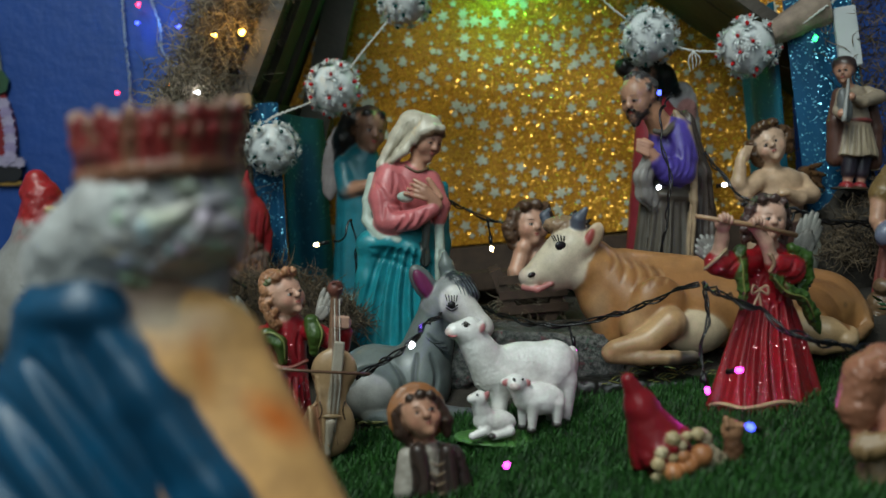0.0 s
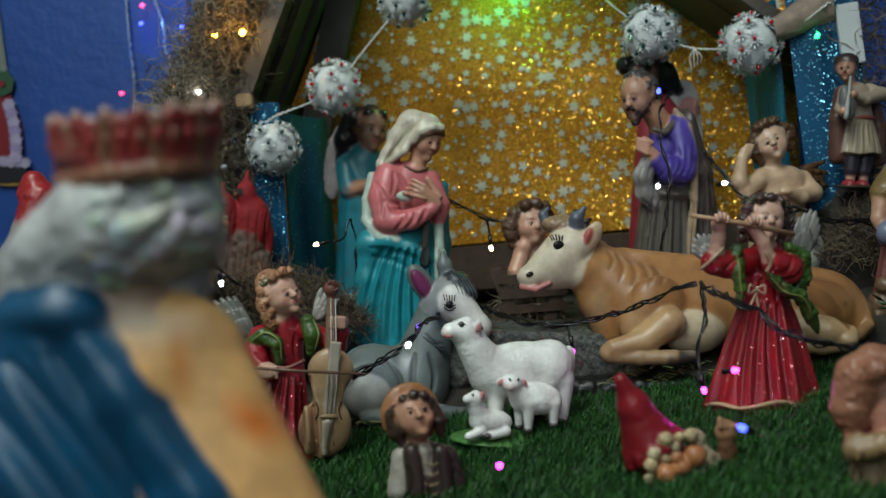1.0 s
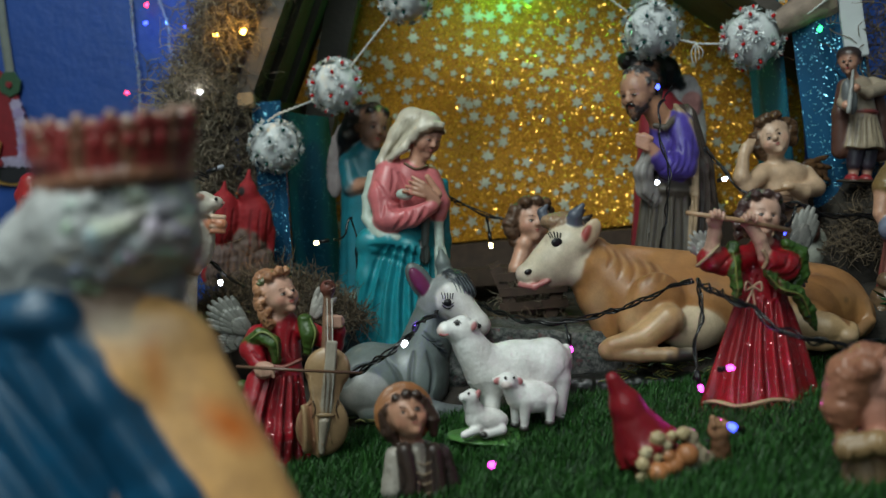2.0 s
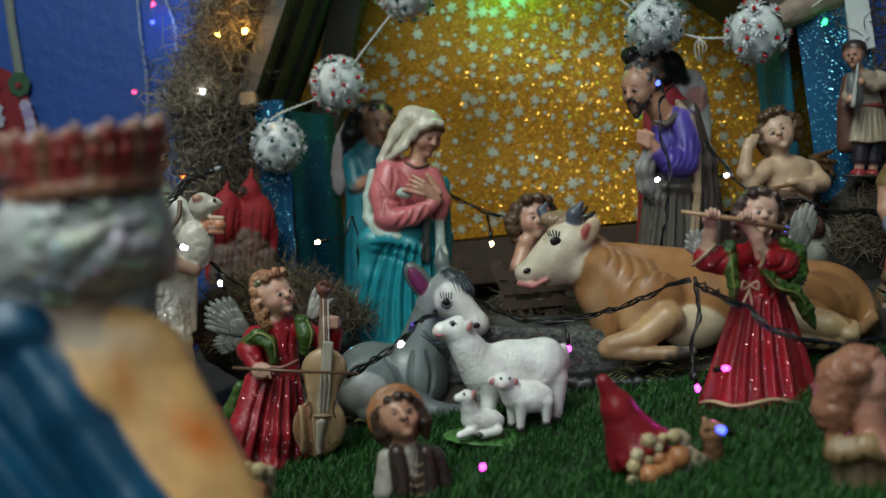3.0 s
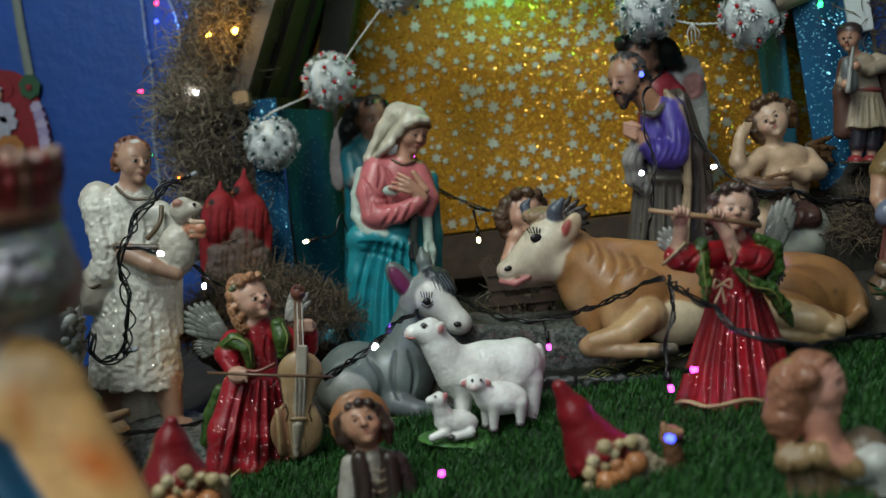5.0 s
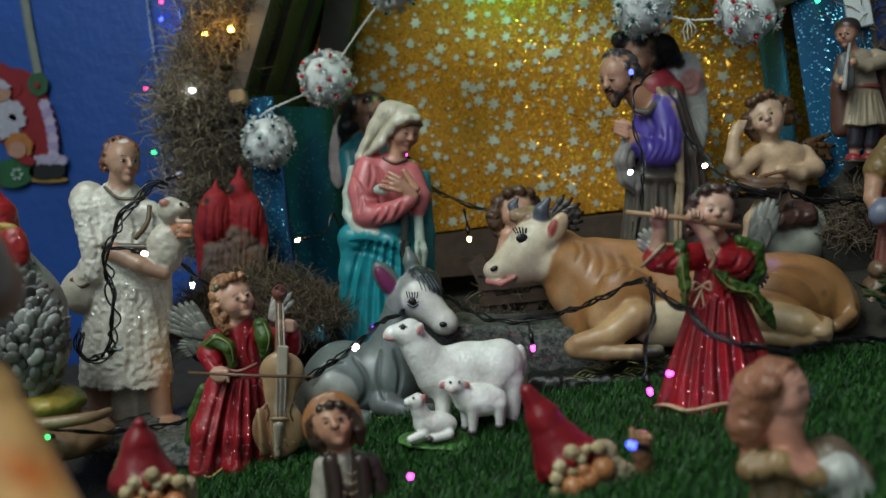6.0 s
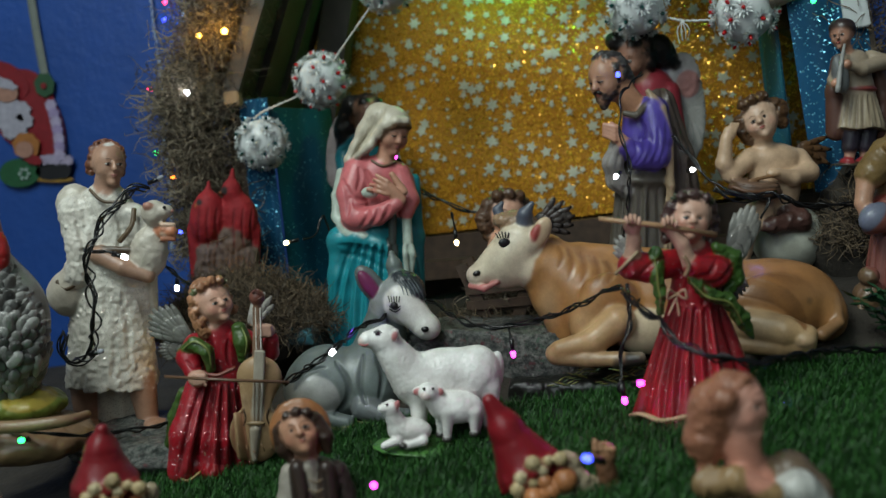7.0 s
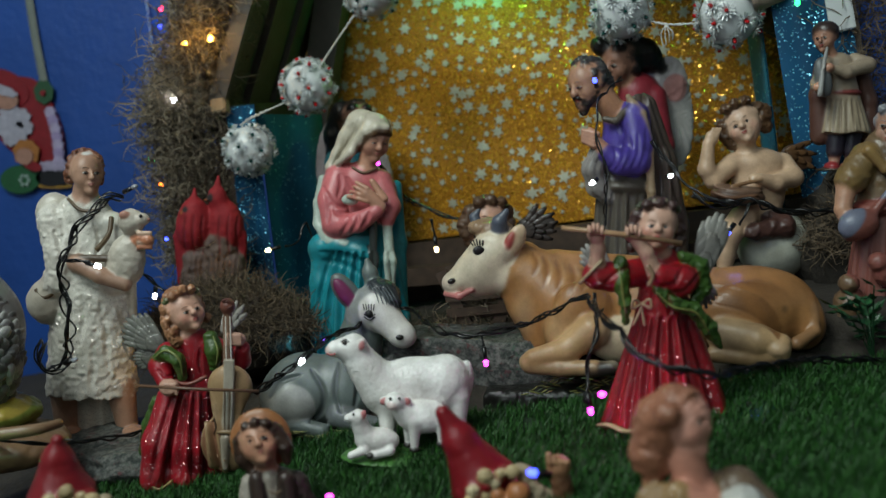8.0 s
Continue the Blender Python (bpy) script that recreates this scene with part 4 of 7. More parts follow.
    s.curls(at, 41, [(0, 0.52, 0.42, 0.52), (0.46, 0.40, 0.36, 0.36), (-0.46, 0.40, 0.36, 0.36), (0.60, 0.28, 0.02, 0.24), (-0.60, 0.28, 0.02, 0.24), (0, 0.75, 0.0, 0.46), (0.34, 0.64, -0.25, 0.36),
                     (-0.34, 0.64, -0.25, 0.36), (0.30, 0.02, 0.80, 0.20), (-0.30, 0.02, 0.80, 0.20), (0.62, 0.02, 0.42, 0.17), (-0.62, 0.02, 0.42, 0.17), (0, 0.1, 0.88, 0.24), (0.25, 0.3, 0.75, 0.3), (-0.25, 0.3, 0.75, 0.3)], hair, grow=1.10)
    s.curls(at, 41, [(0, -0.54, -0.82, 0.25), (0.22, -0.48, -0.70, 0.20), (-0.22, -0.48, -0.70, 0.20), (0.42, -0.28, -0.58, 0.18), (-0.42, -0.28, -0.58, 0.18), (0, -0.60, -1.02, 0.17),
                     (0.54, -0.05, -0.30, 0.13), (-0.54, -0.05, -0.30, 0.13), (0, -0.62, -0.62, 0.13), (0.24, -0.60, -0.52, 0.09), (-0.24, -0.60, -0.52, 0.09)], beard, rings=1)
    for sx in (-1, 1):
        s.tube([at(0.02 * sx, -0.80, -0.30), at(0.14 * sx, -0.76, -0.36), at(0.26 * sx, -0.64, -0.50)], [2.2, 3.4, 1.6], beard, 6)
    return s.build("man_statue", (0.291, 1.227, 0.064), 0.000728, YAW, LEAN8, "glossy plaster bearded man in purple robe and brown cloak, bowing", "statue")


def red_angel():
    s = Sculpt(1130, 500, 2.8)
    s.bottom = 502
    red = (0.30, 0.03, 0.045)
    s.limb((1140, 520, 0), (1130, 330, 0), 58, 46, red, 4, 0.75, fold=(8, 2.5))
    s.limb((1130, 340, 0), (1122, 170, 0), 46, 36, red, 6, 0.75)
    s.chain([(1150, 175, -8), (1168, 260, -16), (1120, 290, -30)], [20, 18, 14], red, 6)
    s.limb((1200, 470, 0), (1225, 495, 0), 12, 16, (0.4, 0.3, 0.25), 4)
    s.limb((1112, 180, -4), (1098, 130, -6), 15, 15, SKIN, 5)
    at = s.head((1088, 118, -8), 38, -46, -16, 0, (0.36, 0.18, 0.12))
    hair = (0.012, 0.010, 0.010)
    s.curls(at, 38, [(0, 0.25, 0.55, 0.66), (0, 0.65, 0.1, 0.66), (0.55, 0.3, 0.2, 0.42), (-0.55, 0.3, 0.2, 0.42), (0.4, -0.2, 0.75, 0.3), (-0.4, -0.2, 0.75, 0.3), (0.64, 0.3, -0.3, 0.36)], hair)
    s.chain([(1056, 88, -6), (1092, 88, 2), (1130, 104, 6), (1162, 128, 8)], [18, 27, 26, 10], hair, 10, rough=(1.8, 12))
    # wing
    s.ball((1184, 200, 14), (34, 9, 96), (0.52, 0.50, 0.47), 6, (0, -7, 0), fold=(26, 1.0))
    s.ball((1178, 150, 8), (28, 9, 44), (0.50, 0.46, 0.46), 6, (0, -7, 0), rough=(1.5, 9))
    s.paint((1186, 160, 0), (22, 26, 24), (0.50, 0.24, 0.22))
    s.ball((1150, 180, 14), (24, 9, 60), (0.26, 0.22, 0.30), 6, (0, -14, 0))
    return s.build("angel_statue", (0.312, 1.402, 0.079), 0.000831, YAW, LEAN8, "plaster angel in dark red robe with black hair and white wings", "statue")


def blue_angel():
    s = Sculpt(640, 500, 2.8)
    s.bottom = 540
    blue = (0.02, 0.20, 0.26)
    s.limb((640, 560, 0), (640, 350, 0), 52, 42, blue, 4, 0.75, fold=(8, 2.5))
    s.limb((640, 360, 0), (642, 290, 0), 42, 34, blue, 6, 0.75)
    s.chain([(612, 298, -6), (616, 335, -20)], [20, 18], blue, 6)
    s.chain([(616, 338, -24), (650, 330, -38)], [13, 11], SKIN, 5)
    s.limb((648, 290, -4), (650, 262, -6), 13, 13, SKIN, 5)
    at = s.head((656, 232, -8), 37, 22, -10, 4, (0.42, 0.22, 0.15))
    hair = (0.010, 0.009, 0.010)
    s.curls(at, 37, [(0, 0.25, 0.52, 0.68), (0, 0.6, 0.1, 0.62), (-0.55, 0.2, 0.2, 0.42), (0.55, 0.2, 0.3, 0.40), (-0.3, -0.25, 0.74, 0.3), (0.35, -0.3, 0.74, 0.26)], hair)
    s.chain([(628, 215, 6), (614, 250, 8), (606, 285, 6)], [24, 22, 12], hair, 8, rough=(1.5, 12))
    s.ball((592, 290, 16), (20, 8, 66), (0.40, 0.34, 0.34), 6, (0, 8, 0), fold=(20, 0.9))
    s.ball((690, 320, 18), (18, 8, 60), (0.40, 0.34, 0.34), 6, (0, -8, 0), fold=(20, 0.9))
    # foot block
    s.ball((650, 528, -4), (56, 44, 16), (0.25, 0.42, 0.38), 6)
    return s.build("angel_statue", (-0.145, 1.512, 0.105), 0.000950, 0.0, 3.0, "plaster angel in blue robe with long black hair", "statue")


def drummer_cherub():
    s = Sculpt(1345, 490, 2.2)
    s.bottom = 500
    skin, hair, cloth = (0.66, 0.45, 0.29), (0.10, 0.05, 0.022), (0.085, 0.04, 0.032)
    s.ball((1366, 432, 12), 63, (0.52, 0.53, 0.44), 0.5)
    s.ball((1336, 318, 0), (47, 36, 52), skin, 4)
    s.ball((1340, 350, -2), (40, 36, 40), skin, 12)
    s.ball((1330, 288, -2), (50, 30, 24), skin, 12)
    s.chain([(1290, 290, -6), (1258, 318, -16), (1244, 300, -20), (1246, 256, -20)], [18, 16, 14, 10], skin, 6)
    s.ball((1252, 246, -20), (12, 9, 13), skin, 4)
    for i in range(3):
        s.limb((1250 + 5 * i, 244, -24), (1254 + 6 * i, 230, -22), 3.6, 3, skin, 1)
    s.chain([(1376, 290, 0), (1396, 314, -20), (1368, 324, -44), (1342, 318, -52)], [19, 17, 13, 10], skin, 6)
    s.ball((1332, 316, -54), (14, 9, 9), skin, 4)
    s.chain([(1312, 384, -20), (1290, 410, -40), (1282, 450, -36), (1282, 478, -34)], [24, 20, 16, 13], skin, 8)
    s.ball((1276, 486, -44), (16, 22, 9), skin, 5)
    s.chain([(1352, 380, -10), (1384, 400, -44), (1330, 410, -50)], [24, 18, 15], cloth, 8, rough=(2, 14))
    s.ball((1300, 346, -44), (46, 36, 17), (0.10, 0.055, 0.035), 2, (8, 5, 0))
    s.ball((1300, 334, -44), (42, 32, 5), (0.20, 0.12, 0.08), 1, (8, 5, 0))
    s.tube([(1256, 340, -66), (1290, 350, -82), (1336, 346, -72)], 3.4, (0.18, 0.09, 0.05), 5)
    s.limb((1290, 330, -60), (1340, 318, -60), 3.5, 3.5, (0.28, 0.15, 0.07), 1)
    s.limb((1318, 280, -4), (1310, 256, -6), 17, 17, skin, 6)
    at = s.head((1306, 224, -10), 37, -6, 8, -26, (0.68, 0.46, 0.32), (0.10, 0.05, 0.02), (0.45, 0.10, 0.08), plump=1.12, blush=0.5)
    s.curls(at, 40, [(0, 0.35, 0.6, 0.62), (-0.75, 0.1, 0.3, 0.34), (0.75, 0.1, 0.35, 0.36), (-0.85, 0.1, -0.1, 0.3), (0.9, 0.1, -0.02, 0.32), (-0.4, -0.35, 0.86, 0.24), (0.05, -0.45, 0.9, 0.22),
                     (0.45, -0.3, 0.85, 0.26), (-0.75, 0.2, -0.45, 0.28), (0.8, 0.25, -0.4, 0.3), (-1.05, 0.1, 0.15, 0.2), (1.1, 0.1, 0.2, 0.22)], hair, grow=1.14)
    s.tube([at(-0.5, -0.4, 0.95), at(0.0, -0.6, 1.02), at(0.5, -0.4, 0.95)], 4, GOLDEN, 6)
    s.feathers((1378, 270), (1436, 300), 95, 5, (0.13, 0.065, 0.028), 0, 18)
    s.ball((1400, 280, 22), (30, 6, 22), (0.12, 0.06, 0.03), 4, (0, 20, 0))
    s.feathers((1300, 290), (1262, 330), 80, 4, (0.30, 0.18, 0.03), 0, 20)
    return s.build("cherub_figurine", (0.463, 1.265, 0.097), 0.000728, YAW, LEAN8, "painted cherub with brown curls drumming, seated on a cream globe", "figurine")


def piper():
    s = Sculpt(1490, 300, 2.2)
    s.bottom = 302
    coat, shirt, kilt = (0.12, 0.055, 0.04), (0.40, 0.32, 0.23), (0.42, 0.34, 0.23)
    s.limb((1492, 232, 0), (1486, 165, 0), 42, 26, kilt, 3, 0.75, fold=(14, 1.6), hem=236)
    s.limb((1484, 170, 0), (1476, 122, 0), 28, 26, shirt, 5, 0.8)
    s.ball((1488, 166, -2), (30, 24, 7), (0.24, 0.05, 0.045), 2)
    s.chain([(1448, 118, 10), (1444, 170, 12), (1450, 240, 14)], [14, 16, 18], coat, 6)
    s.chain([(1514, 120, 10), (1532, 180, 12), (1534, 245, 14)], [12, 14, 16], coat, 6)
    s.chain([(1504, 112, 0), (1526, 118, -14), (1490, 130, -32), (1466, 124, -36)], [15, 14, 11, 8], shirt, 4)
    s.chain([(1454, 116, -4), (1440, 150, -24), (1444, 160, -34)], [13, 11, 8], shirt, 4)
    s.ball((1450, 140, -34), (14, 12, 34), (0.15, 0.16, 0.16), 3, (0, -14, 0))
    s.tube([(1455, 88, -30), (1450, 120, -46), (1446, 172, -50)], [2.5, 4, 5], (0.36, 0.36, 0.34), 6)
    s.ball((1460, 122, -42), 8, SKIN, 2)
    s.ball((1442, 156, -42), 8, SKIN, 2)
    for x in (1478, 1506):
        s.limb((x, 235, 0), (x - 2, 268, -2), 17, 14, (0.022, 0.018, 0.03), 3)
        s.limb((x - 2, 266, -2), (x - 2, 286, -2), 11, 9, (0.45, 0.25, 0.18), 2)
        s.ball((x - 6, 294, -8), (12, 16, 8), (0.32, 0.03, 0.035), 2)
    s.ball((1490, 304, 0), (50, 34, 10), (0.05, 0.035, 0.02), 3)
    s.limb((1464, 104, -2), (1456, 88, -4), 10, 10, SKIN, 4)
    at = s.head((1450, 72, -6), 25, -24, -4, -6, (0.46, 0.24, 0.16))
    s.ball(at(0, 0.2, 0.5), (22, 24, 17), (0.035, 0.022, 0.02), 2)
    s.curls(at, 25, [(-0.7, 0.2, 0.1, 0.3), (0.7, 0.2, 0.1, 0.3), (0, 0.8, 0.0, 0.4)], (0.03, 0.02, 0.015))
    # kilt pleats: sunk lines, a darker tone painted in as their shade
    for i in range(6):
        s.stroke([(1466 + 9 * i, 176), (1462 + 11 * i, 200), (1458 + 13 * i, 234)], 4, -2, (0.17, 0.12, 0.08), 0.6)
    return s.build("piper_figurine", (0.565, 1.250, 0.226), 0.000699, YAW, LEAN8, "small painted piper in cream tunic and dark breeches", "figurine")


def old_shepherd():
    s = Sculpt(1540, 620, 2.6)
    s.bottom = 622
    coat, skirt = (0.17, 0.11, 0.055), (0.24, 0.055, 0.045)
    s.limb((1552, 350, 0), (1552, 270, 0), 46, 42, coat, 4, 0.8, rough=(1.0, 16))
    s.limb((1556, 530, 0), (1552, 370, 0), 62, 44, skirt, 4, 0.75, fold=(16, 2.2))
    s.paint((1552, 450, -40), (70, 60, 100), (0.26, 0.09, 0.07))
    s.limb((1520, 540, 10), (1516, 620, 10), 18, 16, TAN, 4)
    s.limb((1580, 540, 10), (1582, 620, 10), 18, 16, TAN, 4)
    s.ball((1550, 366, -6), (52, 44, 16), (0.30, 0.05, 0.04), 4, fold=(12, 1.5))
    s.chain([(1516, 280, -6), (1492, 318, -16)], [26, 27], (0.22, 0.14, 0.05), 6, rough=(1.2, 12))
    s.chain([(1484, 330, -18), (1480, 370, -26), (1490, 400, -36)], [17, 14, 10], (0.55, 0.30, 0.19), 4)
    s.chain([(1600, 285, -6), (1622, 350, -16), (1580, 390, -40)], [26, 22, 16], (0.22, 0.14, 0.05), 6)
    s.ball((1494, 414, -40), 12, SKIN, 4)
    s.ball((1508, 396, -46), (34, 22, 27), (0.17, 0.19, 0.26), 4, (0, -18, 0))
    s.limb((1530, 380, -48), (1572, 320, -44), 8, 5, (0.17, 0.19, 0.26), 6)
    s.chain([(1520, 268, -36), (1550, 300, -44), (1580, 270, -36)], [10, 8, 10], GOLDEN, 4)
    s.limb((1558, 272, -2), (1560, 240, -4), 17, 17, TAN, 5)
    at = s.head((1562, 226, -8), 40, -20, -6, 0, (0.46, 0.26, 0.18), (0.3, 0.3, 0.3))
    s.curls(at, 40, [(0, 0.3, 0.55, 0.6), (-0.65, 0.1, 0.2, 0.34), (0.65, 0.1, 0.2, 0.34), (0, 0.7, -0.1, 0.5), (-0.4, -0.3, 0.75, 0.24), (0.4, -0.3, 0.75, 0.24), (0, -0.5, -0.8, 0.3), (0.35, -0.3, -0.6, 0.26), (-0.35, -0.3, -0.6, 0.26)],
            (0.24, 0.25, 0.27))
    # a lamb and a dog at the knees
    s.ball((1572, 480, -60), (34, 26, 26), (0.55, 0.53, 0.48), 3, rough=(1.6, 9))
    s.ball((1546, 462, -66), 17, (0.55, 0.53, 0.48), 4, rough=(1.2, 9))
    s.ball((1500, 540, -34), (28, 30, 34), (0.16, 0.095, 0.05), 4, rough=(1.6, 11))
    s.ball((1496, 500, -48), (17, 20, 17), (0.18, 0.11, 0.06), 4, rough=(1.2, 9))
    s.limb((1486, 560, -48), (1484, 616, -50), 9, 9, (0.16, 0.095, 0.05), 4)
    s.limb((1512, 560, -48), (1512, 616, -50), 9, 9, (0.16, 0.095, 0.05), 4)
    return s.build("shepherd_figurine", (0.559, 1.138, 0.024), 0.000644, YAW, LEAN8, "grey-haired shepherd figurine in brown coat and red striped skirt", "figurine")


def ox():
    s = Sculpt(1180, 640, 2.5)

    def q(x, v, o=0):
        d = 73 - 0.313 * (x - 847) + o
        return (x, v, d)

    hide, face, belly, hoof = (0.42, 0.20, 0.07), (0.72, 0.62, 0.46), (0.68, 0.55, 0.37), (0.035, 0.028, 0.024)
    streak, light = (0.26, 0.115, 0.04), (0.62, 0.42, 0.22)
    s.limb(q(1040, 545, 30), q(1300, 550, 40), 82, 76, hide, 8, 0.95)
    s.ball(q(1000, 548, 10), (64, 60, 80), hide, 20)
    s.ball(q(1345, 548, 30), (92, 78, 74), hide, 24)
    s.ball(q(1412, 572, 30), (38, 55, 42), hide, 20)
    # neck, crest and dewlap
    s.limb(q(985, 530, 6), q(922, 468, 4), 66, 44, hide, 22)
    s.chain([q(962, 596, -8), q(930, 540, -12), q(905, 490, -16)], [34, 30, 34], hide, 18)
    s.limb(q(985, 464, 26), q(1180, 482, 40), 24, 26, hide, 24)
    s.ball(q(1100, 600, -40), (62, 34, 40), belly, 14)
    # shoulder and folded fore leg
    s.ball(q(1030, 548, -56), (50, 26, 52), hide, 14)
    s.ball(q(1000, 590, -52), (36, 26, 40), hide, 14)
    s.chain([q(1046, 584, -78), q(1004, 618, -92), q(944, 634, -98)], [30, 22, 17], (0.56, 0.34, 0.16), 8)
    s.chain([q(938, 646, -96), q(990, 652, -104), q(1052, 650, -104)], [15, 13, 13], (0.46, 0.29, 0.15), 5)
    s.ball(q(936, 640, -97), (17, 15, 15), (0.58, 0.37, 0.19), 5)
    s.limb(q(1046, 654, -104), q(1084, 650, -102), 14, 12, hoof, 3)
    s.chain([q(960, 620, 0), q(915, 640, -16), q(900, 648, -14)], [22, 17, 13], (0.36, 0.21, 0.11), 6)
    # haunch and folded hind leg
    s.ball(q(1318, 560, -40), (74, 34, 60), hide, 16)
    s.chain([q(1280, 590, -72), q(1340, 600, -88), q(1380, 606, -90)], [30, 24, 16], (0.56, 0.36, 0.18), 8)
    s.chain([q(1380, 622, -90), q(1330, 630, -90), q(1262, 626, -86)], [15, 14, 13], (0.54, 0.34, 0.17), 5)
    s.ball(q(1376, 616, -98), (17, 14, 13), (0.58, 0.39, 0.22), 4)
    for i in range(12):
        w = i / 11
        s.stroke([(1236 + 22 * w, 500 + 34 * w), (1300 + 16 * w, 508 + 40 * w), (1352 + 4 * w, 534 + 40 * w), (1380 - 4 * w, 578 + 20 * w)], 6, -1.6 if i % 2 else 1.0, streak if i % 2 else (0.30, 0.135, 0.045), 0.9)
    for x, v, n in ((944, 448, 30), (962, 452, 44), (984, 458, 52), (1008, 466, 40), (1030, 474, 30)):
        s.stroke([(x - 3, v), (x + 5, v + 0.6 * n), (x - 3, v + 1.3 * n)], 8, -1.0, (0.27, 0.115, 0.04), 0.7)
        s.stroke([(x + 7, v + 4), (x + 14, v + 0.6 * n), (x + 6, v + 1.2 * n)], 6, 0.4, (0.52, 0.31, 0.14), 0.4)
    # tail
    s.chain([q(1430, 540, 10), q(1440, 584, -20), q(1408, 606, -50)], [9, 8, 11], (0.34, 0.18, 0.08), 5)
    # head: broad brow, long straight muzzle, full cheek
    s.limb(q(880, 442, -16), q(846, 480, -30), 45, 38, face, 8)
    s.limb(q(858, 462, -28), q(806, 500, -40), 40, 23, face, 10)
    s.limb(q(884, 486, -24), q(846, 502, -34), 32, 22, face, 14)
    s.ball(q(866, 402, -6), (40, 36, 18), (0.34, 0.22, 0.13), 8, rough=(2.6, 9))
    s.ball(q(852, 426, -44), (22, 12, 9), face, 8, (0, -24, 0))
    s.ball(q(799, 499, -42), (17, 20, 16), (0.70, 0.56, 0.46), 6)
    s.groove([q(786, 512, -66), q(812, 514, -74), q(838, 508, -74)], 2.6, 4)
    s.chain([q(790, 519, -52), q(812, 523, -60), q(834, 513, -62)], [6, 6.5, 4], (0.55, 0.20, 0.18), 3)
    s.bead(q(799, 496, -62), (8, 4, 5), (0.02, 0.015, 0.015), (0, -20, 0), stick=True)
    s.ball(q(848, 441, -48), (15, 9, 11), face, 6)
    s.bead(q(846, 442, -62), (11, 3.0, 8.5), (0.012, 0.010, 0.012), stick=True)
    # white dot painted on the eye as its glint
    s.bead(q(842, 438, -66), (2.4, 1.5, 2.4), (0.8, 0.8, 0.8), n=6, stick=True)
    for i in range(5):
        s.tube([q(836 + 4 * i, 433, -58), q(830 + 6 * i, 423 + abs(i - 2), -64)], 1.4, (0.015, 0.01, 0.01), 4, smooth=False, stick=True)
    # ears and horns
    s.ball(q(910, 424, -40), (17, 10, 30), (0.62, 0.46, 0.30), 5, (0, 24, 0))
    s.ball(q(900, 426, -50), (8, 5, 18), (0.42, 0.07, 0.06), 2, (0, 24, 0))
    s.chain([q(882, 414, -30), q(882, 392, -38), q(894, 373, -38)], [17, 13, 5], (0.10, 0.115, 0.15), 3)
    s.chain([q(846, 402, 24), q(838, 384, 26), q(846, 372, 26)], [12, 9, 4], (0.10, 0.115, 0.15), 3)
    s.paint(q(1060, 492, -60), (170, 70, 46), (0.30, 0.125, 0.04), soft=0.9, full=0.8)
    s.paint(q(1330, 496, -60), (130, 80, 50), (0.30, 0.125, 0.04), soft=0.9, full=0.8)
    s.paint(q(990, 590, -80), (40, 60, 60), light, soft=0.9, full=0.7)
    s.paint(q(925, 560, -50), (26, 60, 60), (0.58, 0.40, 0.22), soft=0.9, full=0.6)
    s.paint(q(1110, 604, -80), (70, 70, 48), belly, soft=0.7)
    s.paint(q(1280, 596, -100), (60, 60, 40), (0.62, 0.46, 0.28), soft=0.9, full=0.8)
    # crease behind the fore leg, its shade painted as a dark stripe
    s.paint(q(1056, 600, -90), (9, 60, 36), streak, soft=0.9, full=0.8)
    s.paint(q(1394, 548, -60), (10, 40, 10), (0.10, 0.06, 0.03), soft=0.6, full=0.8)
    s.paint(q(872, 462, -60), (34, 40, 44), face, soft=0.5)
    # plinth, with painted straw
    s.box(q(1150, 694, 20), (280, 108, 30), (0.014, 0.015, 0.012), 4, (0, -5.0, -17.0), rough=(2.8, 20), round=12)
    for i in range(150):
        x = 916 + (i * 67) % 420
        s.bead(q(x, 664 - (x - 930) * 0.04 + (i * 7) % 34, -80), (8, 1.5, 1.1), (0.24, 0.24, 0.06) if i % 3 else (0.07, 0.11, 0.05), (0, (i * 31) % 80 - 40, 0), n=6, stick=True)
    return s.build("ox_figurine", (0.331, 1.089, 0.036), 0.000640, YAW, LEAN8, "lying tan ox with cream muzzle on a black plinth", "figurine")


def donkey():
    s = Sculpt(620, 760, 2.2)
    coat, pale, mane = (0.165, 0.20, 0.185), (0.46, 0.47, 0.43), (0.035, 0.042, 0.048)
    white = (0.84, 0.82, 0.76)
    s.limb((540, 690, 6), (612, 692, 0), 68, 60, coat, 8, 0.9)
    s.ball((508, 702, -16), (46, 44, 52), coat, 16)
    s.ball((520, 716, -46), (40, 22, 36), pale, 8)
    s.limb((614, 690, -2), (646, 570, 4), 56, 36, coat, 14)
    s.limb((650, 548, -4), (664, 534, -10), 36, 35, (0.30, 0.32, 0.31), 10)
    s.limb((668, 544, -22), (706, 584, -36), 33, 23, white, 10)
    s.ball((714, 592, -38), (23, 22, 21), white, 8)
    # dark forelock with combed lines
    s.ball((680, 512, -12), (30, 30, 19), mane, 6, (0, 24, 0), rough=(2.0, 8))
    s.ball((692, 528, -30), (20, 16, 14), mane, 6, (0, 30, 0), rough=(1.6, 7))
    for i in range(6):
        s.tube([(656 + 6 * i, 502, -36), (666 + 7 * i, 516 + 2 * i, -42), (672 + 7 * i, 532 + 2 * i, -44)], [0.4, 1.5, 0.4], (0.12, 0.14, 0.15), 5, stick=True)
    s.paint((664, 560, -46), (28, 34, 30), white, soft=0.4)
